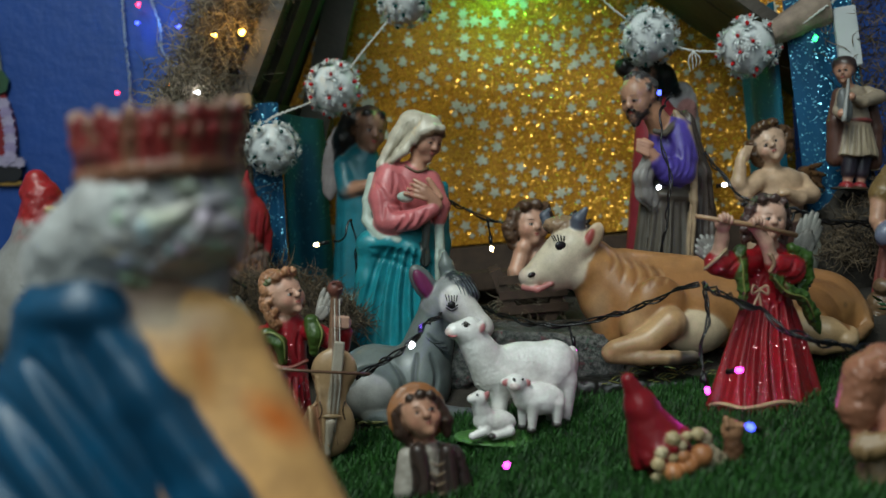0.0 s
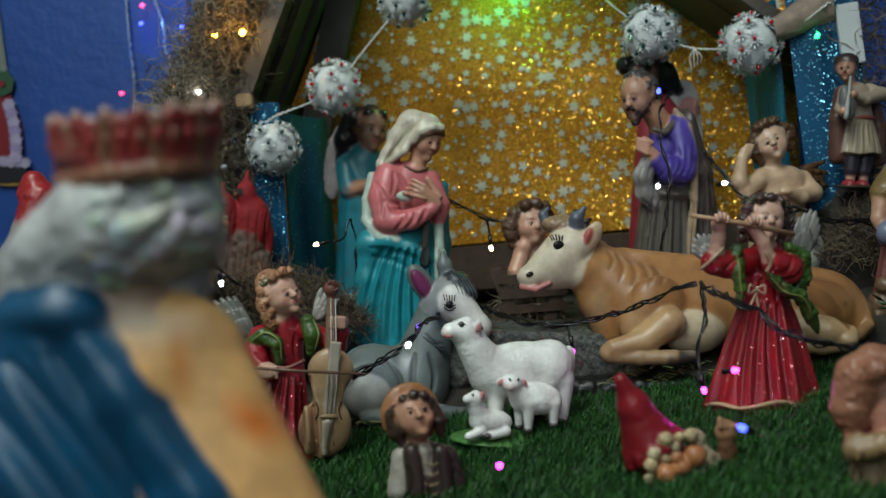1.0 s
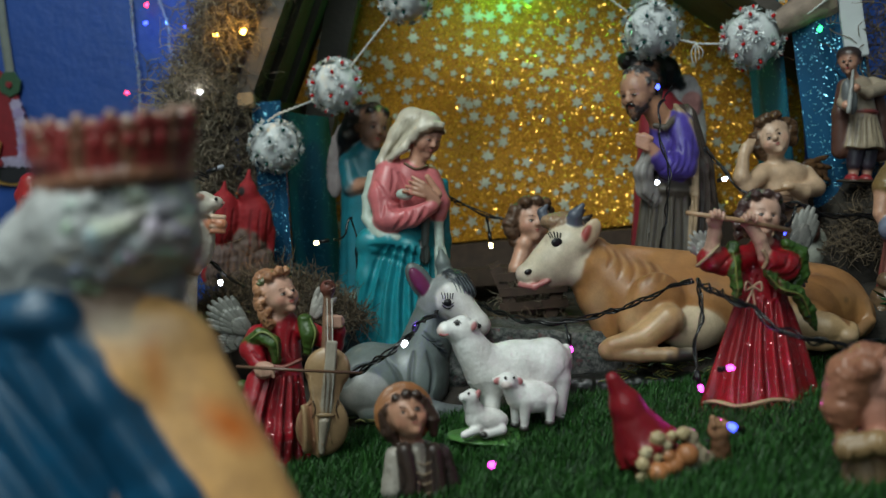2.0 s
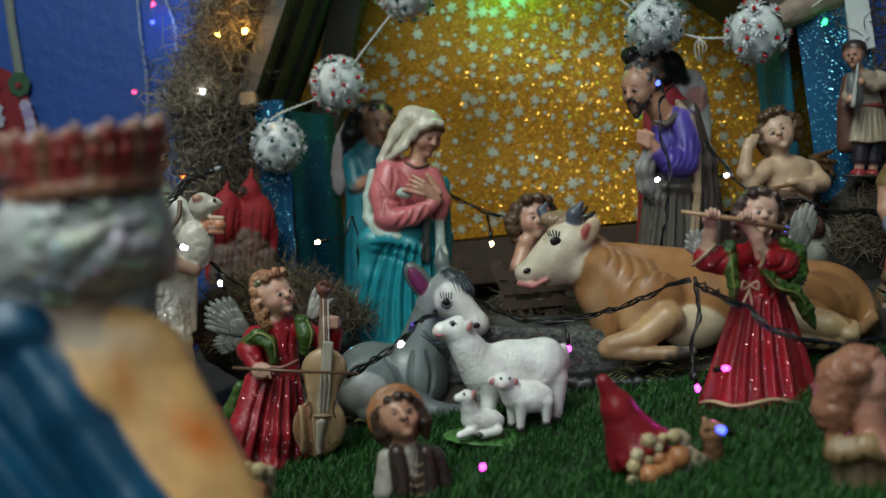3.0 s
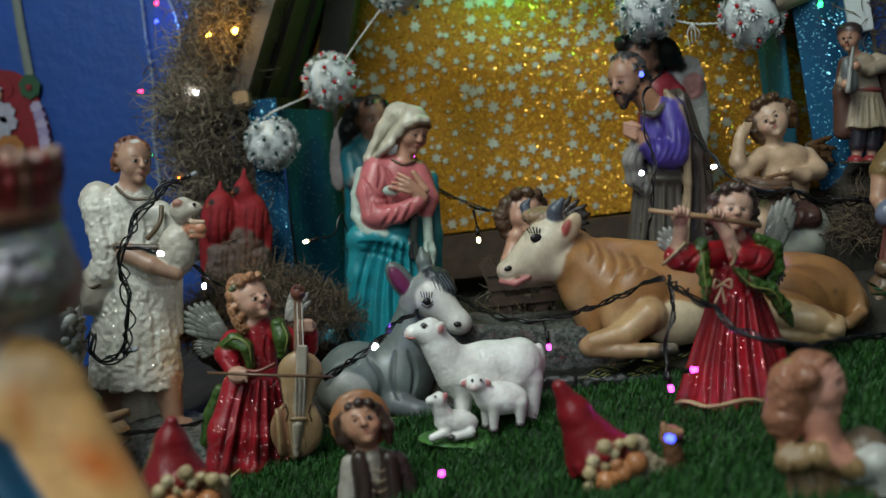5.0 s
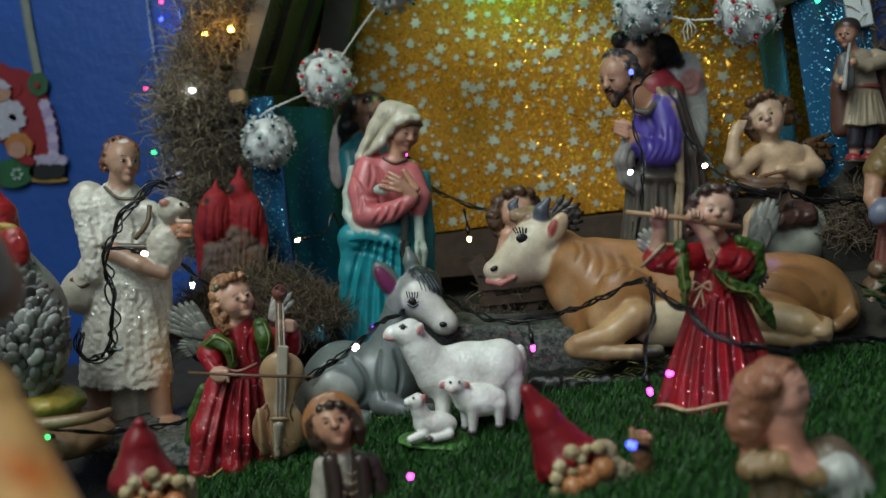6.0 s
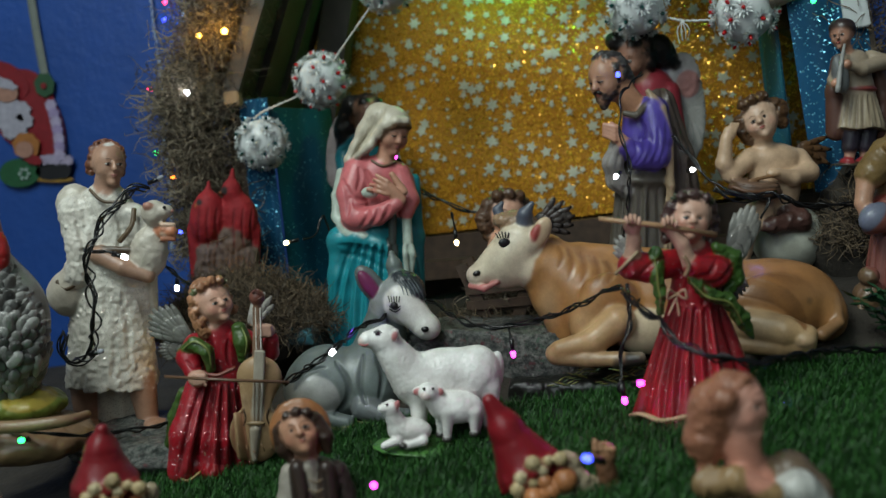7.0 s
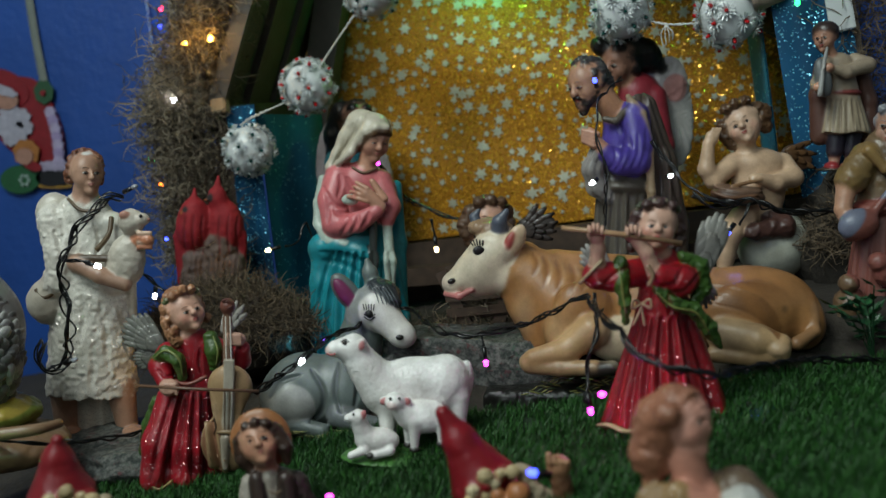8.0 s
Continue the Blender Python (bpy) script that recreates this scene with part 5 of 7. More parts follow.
    # shade under the head, painted as a dark patch on the neck
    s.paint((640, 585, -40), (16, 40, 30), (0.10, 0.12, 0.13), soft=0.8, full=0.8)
    # pale coat patches on haunch and back, doubling as painted highlights
    s.paint((500, 716, -60), (44, 60, 44), (0.50, 0.51, 0.46), soft=0.8)
    s.paint((590, 660, -60), (30, 60, 40), (0.28, 0.31, 0.29), soft=0.9)
    s.bead((708, 594, -58), (7, 4, 5), (0.015, 0.015, 0.015), stick=True)
    s.groove([(716, 606, -62), (730, 604, -60)], 2.0, 3)
    s.bead((655, 551, -45), (7, 4, 6), (0.02, 0.02, 0.02), stick=True)
    for i in range(5):
        s.tube([(647 + 4 * i, 545, -44), (644 + 5 * i, 535, -46)], 1.0, (0.015, 0.01, 0.01), 4, smooth=False, stick=True)
    for i in range(2):
        s.tube([(646, 552 + 5 * i, -43), (656, 558 + 5 * i, -46), (666, 551 + 5 * i, -44)], 1.0, (0.02, 0.02, 0.02), 4, stick=True)
    # ears: one turned to show its purple inside, one upright
    s.ball((616, 516, -10), (20, 12, 40), (0.13, 0.155, 0.15), 5, (0, -36, 0))
    s.ball((613, 518, -20), (12, 6, 31), (0.20, 0.03, 0.10), 2, (0, -36, 0))
    s.chain([(662, 500, 0), (656, 480, 0), (652, 460, 0)], [15, 13, 5], coat, 5)
    # legs folded under, with furrows; dark shade is painted into these and neck creases
    s.chain([(600, 735, -50), (640, 750, -66), (690, 752, -66)], [22, 16, 13], (0.17, 0.19, 0.19), 8)
    s.chain([(690, 752, -66), (660, 760, -74)], [13, 12], mane, 4)
    s.chain([(520, 752, -50), (570, 762, -60)], [16, 13], coat, 6)
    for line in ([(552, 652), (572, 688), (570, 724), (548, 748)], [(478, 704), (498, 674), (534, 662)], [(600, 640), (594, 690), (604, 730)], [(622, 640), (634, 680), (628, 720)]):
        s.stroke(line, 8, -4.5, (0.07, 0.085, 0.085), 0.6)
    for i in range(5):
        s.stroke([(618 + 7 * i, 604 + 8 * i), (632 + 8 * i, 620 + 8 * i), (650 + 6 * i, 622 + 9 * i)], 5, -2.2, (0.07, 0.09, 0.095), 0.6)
    for i in range(4):
        s.tube([(612 + 9 * i, 612 + 6 * i, -48), (628 + 9 * i, 624 + 7 * i, -56), (648 + 6 * i, 622 + 9 * i, -52)], [0.5, 1.8, 0.5], (0.09, 0.11, 0.115), 5, stick=True)
    s.box((590, 778, 6), (135, 80, 14), (0.030, 0.032, 0.022), 4, rough=(2.2, 18), round=8)
    for i in range(60):
        s.bead((470 + (i * 53) % 250, 764 + (i * 5) % 14, -74), (7, 2, 1.3), (0.30, 0.29, 0.10) if i % 3 else (0.10, 0.14, 0.05), (0, (i * 31) % 60 - 30, 0), n=6, stick=True)
    return s.build("donkey_figurine", (-0.044, 1.070, -0.021), 0.000678, YAW, LEAN8, "lying grey donkey with pale muzzle on a dark plinth", "figurine")


def sheep_family():
    s = Sculpt(720, 800, 1.9)
    wool, pink, dark = (0.93, 0.92, 0.88), (0.62, 0.22, 0.22), (0.05, 0.045, 0.04)
    fur = (0.75, 6.0)
    # the ewe
    s.ball((742, 678, 14), (82, 44, 50), wool, 4, rough=fur)
    s.ball((790, 672, 14), (42, 44, 48), wool, 14, rough=fur)
    s.ball((690, 690, 10), (44, 40, 46), wool, 14, rough=fur)
    s.limb((676, 684, 6), (628, 620, 0), 40, 26, wool, 12, rough=fur)
    s.limb((626, 612, -2), (596, 614, -12), 25, 15, wool, 8)
    s.ball((588, 617, -15), (10, 11, 9), (0.72, 0.60, 0.55), 4)
    s.tube([(581, 622, -22), (588, 625, -27), (596, 623, -26)], 1.6, (0.55, 0.15, 0.15), 5, stick=True)
    s.bead((612, 604, -25), (4.5, 2.5, 4), dark, stick=True)
    s.tube([(605, 603, -25), (612, 599, -27), (619, 603, -25)], 1.0, dark, 4, stick=True)
    s.ball((642, 606, -20), (8, 6, 12), wool, 3, (0, 12, 0))
    s.ball((642, 608, -25), (5, 3, 8), pink, 1, (0, 12, 0))
    s.ball((826, 668, 18), (12, 12, 34), wool, 6, rough=fur)
    for x, v, d in ((686, 770, -8), (812, 752, -4), (800, 760, 34), (690, 770, 34)):
        s.limb((x, 700, d), (x, v + 14, d), 19, 11, wool, 8)
        s.ball((x - 2, v + 22, d - 2), (12, 12, 8), dark, 2)
    # the standing lamb
    s.ball((752, 736, -36), (46, 27, 28), wool, 3, rough=fur)
    s.limb((722, 732, -40), (704, 712, -46), 22, 16, wool, 8, rough=fur)
    s.ball((700, 708, -50), (19, 18, 16), wool, 4)
    s.ball((694, 716, -64), (9, 8, 7), (0.74, 0.62, 0.58), 4)
    for sx in (-1, 1):
        s.ball((700 + 19 * sx, 707, -50), (10, 5, 8), wool, 3, (0, 20 * sx, 0))
        s.ball((700 + 20 * sx, 708, -55), (7, 3, 6), pink, 1, (0, 20 * sx, 0))
        s.bead((699 + 8 * sx, 703, -67), 2.6, dark, stick=True)
    for x, v, d in ((734, 780, -52), (724, 772, -28), (782, 770, -50), (788, 768, -26)):
        s.limb((x, 745, d), (x, v + 6, d), 12, 7.5, wool, 5)
        s.ball((x - 1, v + 14, d - 1), (9, 9, 6), dark, 1)
    # the lying lamb
    s.ball((668, 778, -40), (38, 25, 22), wool, 3, rough=fur)
    s.limb((648, 772, -44), (634, 744, -48), 18, 14, wool, 8, rough=fur)
    s.limb((634, 736, -50), (618, 738, -56), 14, 8, wool, 5)
    s.ball((644, 732, -58), (5, 4, 9), pink, 1, (0, 15, 0))
    s.bead((626, 731, -62), 2.3, dark, stick=True)
    s.chain([(646, 796, -58), (622, 806, -60)], [9, 7], wool, 4)
    s.chain([(690, 796, -58), (660, 806, -62)], [10, 7], wool, 4)
    s.ball((655, 806, -66), (7, 7, 5), dark, 1)
    # painted green base
    s.ball((716, 806, -14), (112, 62, 10), (0.08, 0.22, 0.05), 3, rough=(1.5, 16))
    return s.build("sheep_figurine", (0.061, 0.924, -0.002), 0.000575, YAW, LEAN8, "white plaster ewe with two lambs on a green base", "figurine")


def cello_angel():
    s = Sculpt(345, 850, 2.0)
    s.bottom = 858
    hair, cello, red, green = (0.42, 0.20, 0.10), (0.42, 0.27, 0.14), (0.37, 0.010, 0.02), (0.055, 0.11, 0.02)
    # skirt in long folds over the knees, shade painted into them as darker red
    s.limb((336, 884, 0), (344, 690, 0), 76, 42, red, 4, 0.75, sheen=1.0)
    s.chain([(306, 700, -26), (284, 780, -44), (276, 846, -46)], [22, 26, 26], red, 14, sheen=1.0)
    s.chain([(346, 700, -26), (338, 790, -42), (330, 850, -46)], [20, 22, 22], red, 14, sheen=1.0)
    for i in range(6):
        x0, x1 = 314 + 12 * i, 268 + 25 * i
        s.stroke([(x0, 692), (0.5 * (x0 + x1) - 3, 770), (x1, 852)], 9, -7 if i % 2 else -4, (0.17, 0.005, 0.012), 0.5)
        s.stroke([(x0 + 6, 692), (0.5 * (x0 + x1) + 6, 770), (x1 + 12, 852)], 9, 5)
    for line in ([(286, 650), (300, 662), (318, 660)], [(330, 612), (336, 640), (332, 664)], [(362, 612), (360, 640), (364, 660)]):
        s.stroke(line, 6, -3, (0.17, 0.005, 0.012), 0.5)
    s.limb((346, 700, 0), (346, 605, 0), 40, 34, red, 8, 0.75, sheen=0.7)
    s.tube([(310, 668, -40), (338, 676, -52), (372, 662, -46)], 3.4, (0.24, 0.07, 0.05), 5)
    # shoes
    s.ball((280, 838, -46), (27, 26, 24), (0.26, 0.012, 0.016), 4)
    s.ball((332, 848, -56), (17, 24, 15), (0.26, 0.012, 0.016), 4)
    s.tube([(258, 846, -62), (280, 866, -72), (306, 850, -66)], 2.6, GOLDEN, 5)
    # sleeves and green drape; a paler green on its turned edge paints the gloss
    s.chain([(306, 622, -14), (292, 644, -28), (298, 668, -44)], [21, 20, 15], red, 6, sheen=0.5)
    s.chain([(284, 634, -30), (302, 620, -42), (322, 634, -48), (330, 664, -44)], [10, 12, 12, 8], green, 4, rough=(1.5, 11))
    s.tube([(280, 630, -48), (302, 616, -56), (324, 632, -60), (330, 662, -54)], [1, 2.4, 2.4, 1], (0.22, 0.26, 0.08), 5)
    s.chain([(380, 594, -28), (386, 618, -36), (384, 646, -34)], [13, 14, 8], green, 5, rough=(1.5, 11))
    s.tube([(384, 590, -44), (392, 616, -52), (388, 644, -46)], [1, 2.2, 1], (0.22, 0.26, 0.08), 5)
    s.chain([(282, 706, -6), (270, 750, 0), (260, 796, 4)], [10, 14, 12], green, 5, rough=(1.8, 13))
    s.ball((306, 682, -58), (17, 12, 15), PALE, 4)
    for i in range(4):
        s.limb((298 + 6 * i, 676, -68), (299 + 6 * i, 692, -68), 3.8, 3.4, PALE, 1)
    s.chain([(384, 608, -14), (432, 634, -24), (436, 612, -40)], [18, 16, 12], red, 6, sheen=0.5)
    s.ball((424, 596, -54), (17, 10, 12), PALE, 4)
    for i in range(4):
        s.limb((432, 589 + 5 * i, -62), (408, 589 + 5 * i, -66), 3.6, 3, PALE, 1)
    # cello
    s.ball((404, 780, -68), (44, 16, 52), cello, 3, (4, 5, 0))
    s.ball((412, 680, -62), (38, 16, 38), cello, 3, (4, 5, 0))
    s.limb((410, 700, -64), (407, 750, -66), 27, 29, cello, 6, 0.55)
    s.ball((370, 726, -64), (13, 30, 14), (0.2, 0.1, 0.05), 2, cut=True)
    s.ball((446, 728, -64), (13, 30, 14), (0.2, 0.1, 0.05), 2, cut=True)
    s.limb((410, 668, -62), (411, 552, -52), 10, 7, (0.24, 0.13, 0.08), 2)
    s.ball((411, 538, -52), (13, 12, 14), (0.20, 0.07, 0.05), 3)
    s.tube([(402, 530, -62), (411, 526, -66), (419, 536, -66), (411, 542, -66)], 2, (0.12, 0.04, 0.03), 5)
    s.box((409, 700, -82), (9, 3, 66), (0.46, 0.41, 0.33), 1, (2, 3, 0), round=2)
    for i in range(4):
        s.tube([(403 + 4 * i, 556, -64), (402 + 4.4 * i, 706, -88), (400 + 3 * i, 790, -88)], 0.9, (0.66, 0.63, 0.56) if i % 2 else (0.20, 0.12, 0.07), 4, smooth=False)
    s.limb((404, 772, -84), (402, 826, -80), 8, 3, (0.40, 0.34, 0.26), 2)
    s.bead((404, 762, -88), (16, 3, 4), (0.30, 0.2, 0.1))
    for sx in (-1, 1):
        s.tube([(404 + 22 * sx, 736, -84), (404 + 18 * sx, 752, -86), (404 + 23 * sx, 768, -86)], 1.4, (0.06, 0.03, 0.015), 4, stick=True)
    for i in range(5):
        s.tube([(372 + 14 * i, 796 + 6 * (i % 3), -78), (376 + 14 * i, 812, -80)], 0.9, (0.30, 0.18, 0.09), 4, smooth=False, stick=True)
    s.tube([(246, 678, -100), (350, 684, -102), (462, 688, -98)], 2.8, (0.16, 0.085, 0.05), 6, smooth=False)
    # head
    s.limb((344, 608, -6), (340, 588, -8), 15, 15, PALE, 5)
    at = s.head((338, 548, -12), 38, 26, 8, -18, (0.70, 0.40, 0.29), (0.16, 0.08, 0.04), (0.55, 0.12, 0.10), plump=1.1, blush=0.6)
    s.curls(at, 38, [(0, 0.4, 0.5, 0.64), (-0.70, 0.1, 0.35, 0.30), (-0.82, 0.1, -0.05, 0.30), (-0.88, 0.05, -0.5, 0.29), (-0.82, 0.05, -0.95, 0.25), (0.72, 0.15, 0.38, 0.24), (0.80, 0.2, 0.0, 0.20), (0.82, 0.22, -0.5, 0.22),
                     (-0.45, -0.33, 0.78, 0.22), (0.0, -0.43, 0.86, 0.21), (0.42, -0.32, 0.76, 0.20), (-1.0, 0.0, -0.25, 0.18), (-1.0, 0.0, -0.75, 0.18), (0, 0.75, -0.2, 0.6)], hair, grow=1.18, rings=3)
    for i in range(16):
        a = math.pi * (0.02 + 0.9 * i / 15)
        s.bead(at(-0.88 * math.cos(a), -0.34 * math.sin(a), 0.62 + 0.36 * math.sin(a)), (7, 4, 3.6), (0.14, 0.17, 0.07) if i % 3 else (0.5, 0.45, 0.33), (0, 40 * (i % 3) - 40, 0), n=6)
    s.feathers((300, 616), (228, 562), 52, 8, (0.17, 0.17, 0.15), 0, 16, sheen=0.2)
    s.feathers((296, 630), (240, 630), 50, 8, (0.13, 0.125, 0.11), 0, 18, sheen=0.2)
    s.feathers((400, 590), (436, 528), 36, 4, (0.40, 0.38, 0.34), 0, 12)
    return s.build("cello_angel", (-0.191, 0.953, -0.035), 0.000625, YAW, LEAN8, "small angel in red glitter dress and green drape playing a cello", "figurine")


def lamb_shepherd():
    s = Sculpt(165, 770, 2.3)
    s.bottom = 772
    wool, cream = (0.70, 0.67, 0.59), (0.58, 0.53, 0.44)
    s.limb((168, 690, 0), (168, 500, 0), 80, 62, wool, 4, 0.7, rough=(2.8, 11), sheen=0.8, hem=692)
    s.limb((168, 510, 0), (166, 385, 0), 60, 46, wool, 8, 0.7, rough=(2.0, 10), sheen=0.5)
    s.chain([(115, 390, -4), (122, 450, -22)], [30, 27], wool, 8, rough=(2.2, 10), sheen=0.5)
    s.chain([(124, 458, -26), (116, 500, -34)], [26, 22], wool, 8, rough=(2.2, 10))
    s.ball((114, 376, 14), (32, 26, 34), (0.60, 0.56, 0.47), 6, rough=(1.2, 14))
    s.ball((98, 532, -18), (38, 28, 40), (0.58, 0.53, 0.44), 4, rough=(1.0, 20))
    s.tube([(76, 510, -40), (92, 524, -46), (118, 508, -44)], 4, (0.10, 0.065, 0.035), 6)
    s.limb((110, 490, -24), (98, 520, -24), 20, 24, (0.58, 0.53, 0.44), 8)
    s.chain([(150, 464, -44), (190, 486, -56), (232, 502, -56)], [16, 14, 11], (0.42, 0.25, 0.17), 5)
    s.chain([(212, 396, -4), (240, 440, -14)], [22, 20], wool, 8)
    s.limb((254, 424, -44), (274, 424, -52), 11, 10, (0.62, 0.24, 0.12), 3)
    for i in range(4):
        s.limb((258, 412 + 8 * i, -56), (278, 412 + 8 * i, -54), 4.4, 4, (0.66, 0.28, 0.16) if i % 2 else (0.62, 0.42, 0.3), 1)
    # collar band and belt
    s.tube([(138, 352, -26), (160, 372, -42), (194, 372, -40)], 3.0, (0.12, 0.08, 0.045), 5)
    s.tube([(212, 384, -34), (206, 414, -46), (184, 442, -50)], 4.4, (0.13, 0.085, 0.045), 6)
    s.limb((122, 454, -44), (200, 456, -52), 6, 6, (0.10, 0.07, 0.045), 2)
    for x0, v0, x1, v1 in ((128, 540, 118, 640), (156, 520, 150, 600), (186, 530, 196, 650), (214, 520, 232, 620), (170, 610, 164, 684)):
        s.stroke([(x0, v0), (0.5 * (x0 + x1) + 4, 0.5 * (v0 + v1)), (x1, v1)], 9, -3)
    for line in ([(110, 400), (122, 440), (118, 480)], [(140, 380), (150, 420), (146, 450)], [(180, 390), (190, 420), (184, 450)], [(160, 500), (196, 520), (236, 520)]):
        s.stroke(line, 8, -4)
    # lamb in the arms
    s.ball((234, 462, -40), (32, 24, 48), (0.60, 0.55, 0.46), 4, (0, 12, 0), rough=(1.3, 12))
    s.ball((246, 392, -44), (22, 20, 22), (0.60, 0.55, 0.46), 6, rough=(0.8, 10))
    s.ball((264, 388, -50), (13, 12, 11), (0.62, 0.55, 0.46), 5)
    s.bead((262, 382, -62), 3, DARK)
    s.bead((276, 388, -54), (3, 3, 3), (0.4, 0.2, 0.16))
    s.ball((234, 380, -60), (9, 5, 7), (0.5, 0.25, 0.18), 2)
    # legs and drape
    s.limb((118, 680, -6), (120, 756, -10), 26, 20, (0.42, 0.24, 0.16), 4)
    s.limb((216, 680, -10), (226, 752, -16), 26, 18, (0.42, 0.24, 0.16), 4)
    s.ball((238, 764, -34), (24, 24, 10), (0.42, 0.24, 0.16), 4)
    s.ball((122, 766, -26), (20, 26, 10), (0.42, 0.24, 0.16), 4)
    s.limb((170, 770, 6), (170, 680, 6), 44, 40, cream, 4, 0.6, fold=(9, 3), sheen=0.6)
    s.limb((244, 600, 4), (240, 500, 4), 6, 10, cream, 4)
    # head
    s.limb((168, 372, -4), (168, 338, -6), 23, 20, (0.46, 0.27, 0.19), 6)
    at = s.head((172, 310, -10), 37, 18, -2, 2, (0.48, 0.28, 0.19), (0.05, 0.03, 0.02), (0.42, 0.16, 0.13), plump=0.95)
    s.curls(at, 37, [(-0.66, 0.2, 0.35, 0.22), (0.66, 0.2, 0.35, 0.2), (-0.72, 0.25, 0.0, 0.22), (0.7, 0.3, 0.0, 0.2), (0, 0.75, 0.2, 0.5), (-0.45, 0.25, 0.78, 0.2), (0.45, 0.3, 0.76, 0.2), (0, 0.35, 0.9, 0.24),
                     (-0.70, 0.3, -0.3, 0.2), (0.70, 0.3, -0.3, 0.18), (-0.62, 0.25, 0.62, 0.2), (0.62, 0.25, 0.62, 0.2), (-0.3, 0.35, 0.85, 0.2), (0.3, 0.35, 0.85, 0.2)], (0.20, 0.075, 0.04), grow=1.10)
    s.paint(at(-0.05, -0.1, 0.98), (8, 14, 5), (0.8, 0.78, 0.72))
    return s.build("shepherd_figurine", (-0.367, 1.044, -0.006), 0.000700, YAW, LEAN8, "glittering white-clad balding shepherd holding a lamb, bag at side", "figurine")


def cardinals():
    s = Sculpt(375, 480, 2.6)
    red, bark = (0.30, 0.008, 0.014), (0.13, 0.085, 0.065)
    s.bottom = 512
    s.limb((392, 520, 0), (394, 430, 0), 40, 34, bark, 4, rough=(3, 16))
    s.limb((348, 520, -10), (350, 462, -10), 26, 24, (0.13, 0.085, 0.07), 6, rough=(3, 16))
    s.limb((414, 520, -14), (414, 466, -14), 22, 20, (0.13, 0.085, 0.07), 6, rough=(3, 16))
    for x, hx, hv, d, tx in ((402, 388, 338, -8, 424), (346, 346, 360, -14, 324)):
        s.ball((x, 398, d), (31, 26, 46), red, 6, (0, -8 if x > 380 else 6, 0), rough=(0.8, 8))
        s.ball((hx, hv + 12, d - 6), (17, 16, 20), red, 10, rough=(0.6, 7))
        s.limb((hx, hv + 4, d - 4), (hx + 3, hv - 26, d), 9, 2.5, red, 6)
        s.limb((hx - 14, hv + 14, d - 14), (hx - 22, hv + 17, d - 18), 5, 2, (0.45, 0.12, 0.03), 2)
        s.paint((hx - 12, hv + 12, d - 16), (8, 8, 8), (0.02, 0.012, 0.012))
        s.limb((tx, 420, d), (tx, 500, d + 4), 15, 10, red, 8, 0.5, rough=(0.7, 7))
    for i in range(9):
        s.stroke([(340 + 10 * i, 452), (338 + 10 * i, 480), (340 + 10 * i, 508)], 4, -2, (0.06, 0.035, 0.03), 0.6)
    for x in (330, 346, 362, 392, 408, 424):
        s.stroke([(x, 380), (x - 3, 410), (x - 1, 450)], 4, -2, (0.14, 0.004, 0.008), 0.7)
    return s.build("cardinal_birds", (-0.312, 1.313, 0.156), 0.000847, YAW, LEAN8, "pair of dark red flocked cardinal birds on a bark stump", "bird figurine", FLOCK)


def flute_angel():
    s = Sculpt(1180, 770, 2.0)
    s.bottom = 772
    hair, red, green = (0.075, 0.040, 0.036), (0.36, 0.009, 0.016), (0.05, 0.115, 0.018)
    # flaring skirt with deep folds; the sunk ones are painted darker as shade
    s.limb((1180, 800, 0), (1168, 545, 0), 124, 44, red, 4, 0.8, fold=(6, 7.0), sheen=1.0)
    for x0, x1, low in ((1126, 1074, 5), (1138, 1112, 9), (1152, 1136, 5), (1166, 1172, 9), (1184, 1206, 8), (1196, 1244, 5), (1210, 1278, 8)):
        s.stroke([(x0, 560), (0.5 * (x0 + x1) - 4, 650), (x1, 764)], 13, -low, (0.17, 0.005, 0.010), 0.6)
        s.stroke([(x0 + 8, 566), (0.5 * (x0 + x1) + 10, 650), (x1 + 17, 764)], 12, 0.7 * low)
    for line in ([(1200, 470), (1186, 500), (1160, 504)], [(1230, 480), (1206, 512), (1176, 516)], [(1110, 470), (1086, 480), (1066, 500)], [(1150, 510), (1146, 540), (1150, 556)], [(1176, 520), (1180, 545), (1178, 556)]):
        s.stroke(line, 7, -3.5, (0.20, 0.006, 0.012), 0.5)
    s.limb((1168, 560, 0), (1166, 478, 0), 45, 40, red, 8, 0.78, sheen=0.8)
    # gold hem
    for i in range(48):
        a = math.pi * (0.06 + 0.88 * i / 47)
        w = 1 + 0.05 * math.sin(6 * a + 1.2)
        s.bead((1182 - 117 * w * math.cos(a), 758 - 6 * math.sin(5.0 * a), -97 * w * math.sin(a)), (9, 4, 4), (0.50, 0.37, 0.20), n=6)
    # raised arm: wide cuffed sleeve, bare forearm
    s.chain([(1128, 480, -8), (1080, 488, -26), (1050, 486, -34)], [25, 25, 24], red, 8, sheen=0.7)
    s.tube([(1022, 500, -40), (1040, 480, -58), (1060, 460, -54)], 3.4, (0.40, 0.30, 0.18), 5)
    s.chain([(1050, 474, -38), (1052, 440, -46), (1050, 420, -50)], [15, 12, 11], PALE, 5)
    s.ball((1048, 414, -54), (15, 12, 14), PALE, 5)
    for i in range(4):
        s.bead((1037 + 7 * i, 402 + (4, 0, 1, 5)[i], -70), (4.0, 7, 9), PALE, (-24, 6 * i - 10, 0))
    # the other arm, crossing to the flute
    s.chain([(1206, 482, -10), (1196, 496, -42), (1160, 486, -58)], [29, 26, 20], red, 8, sheen=0.7)
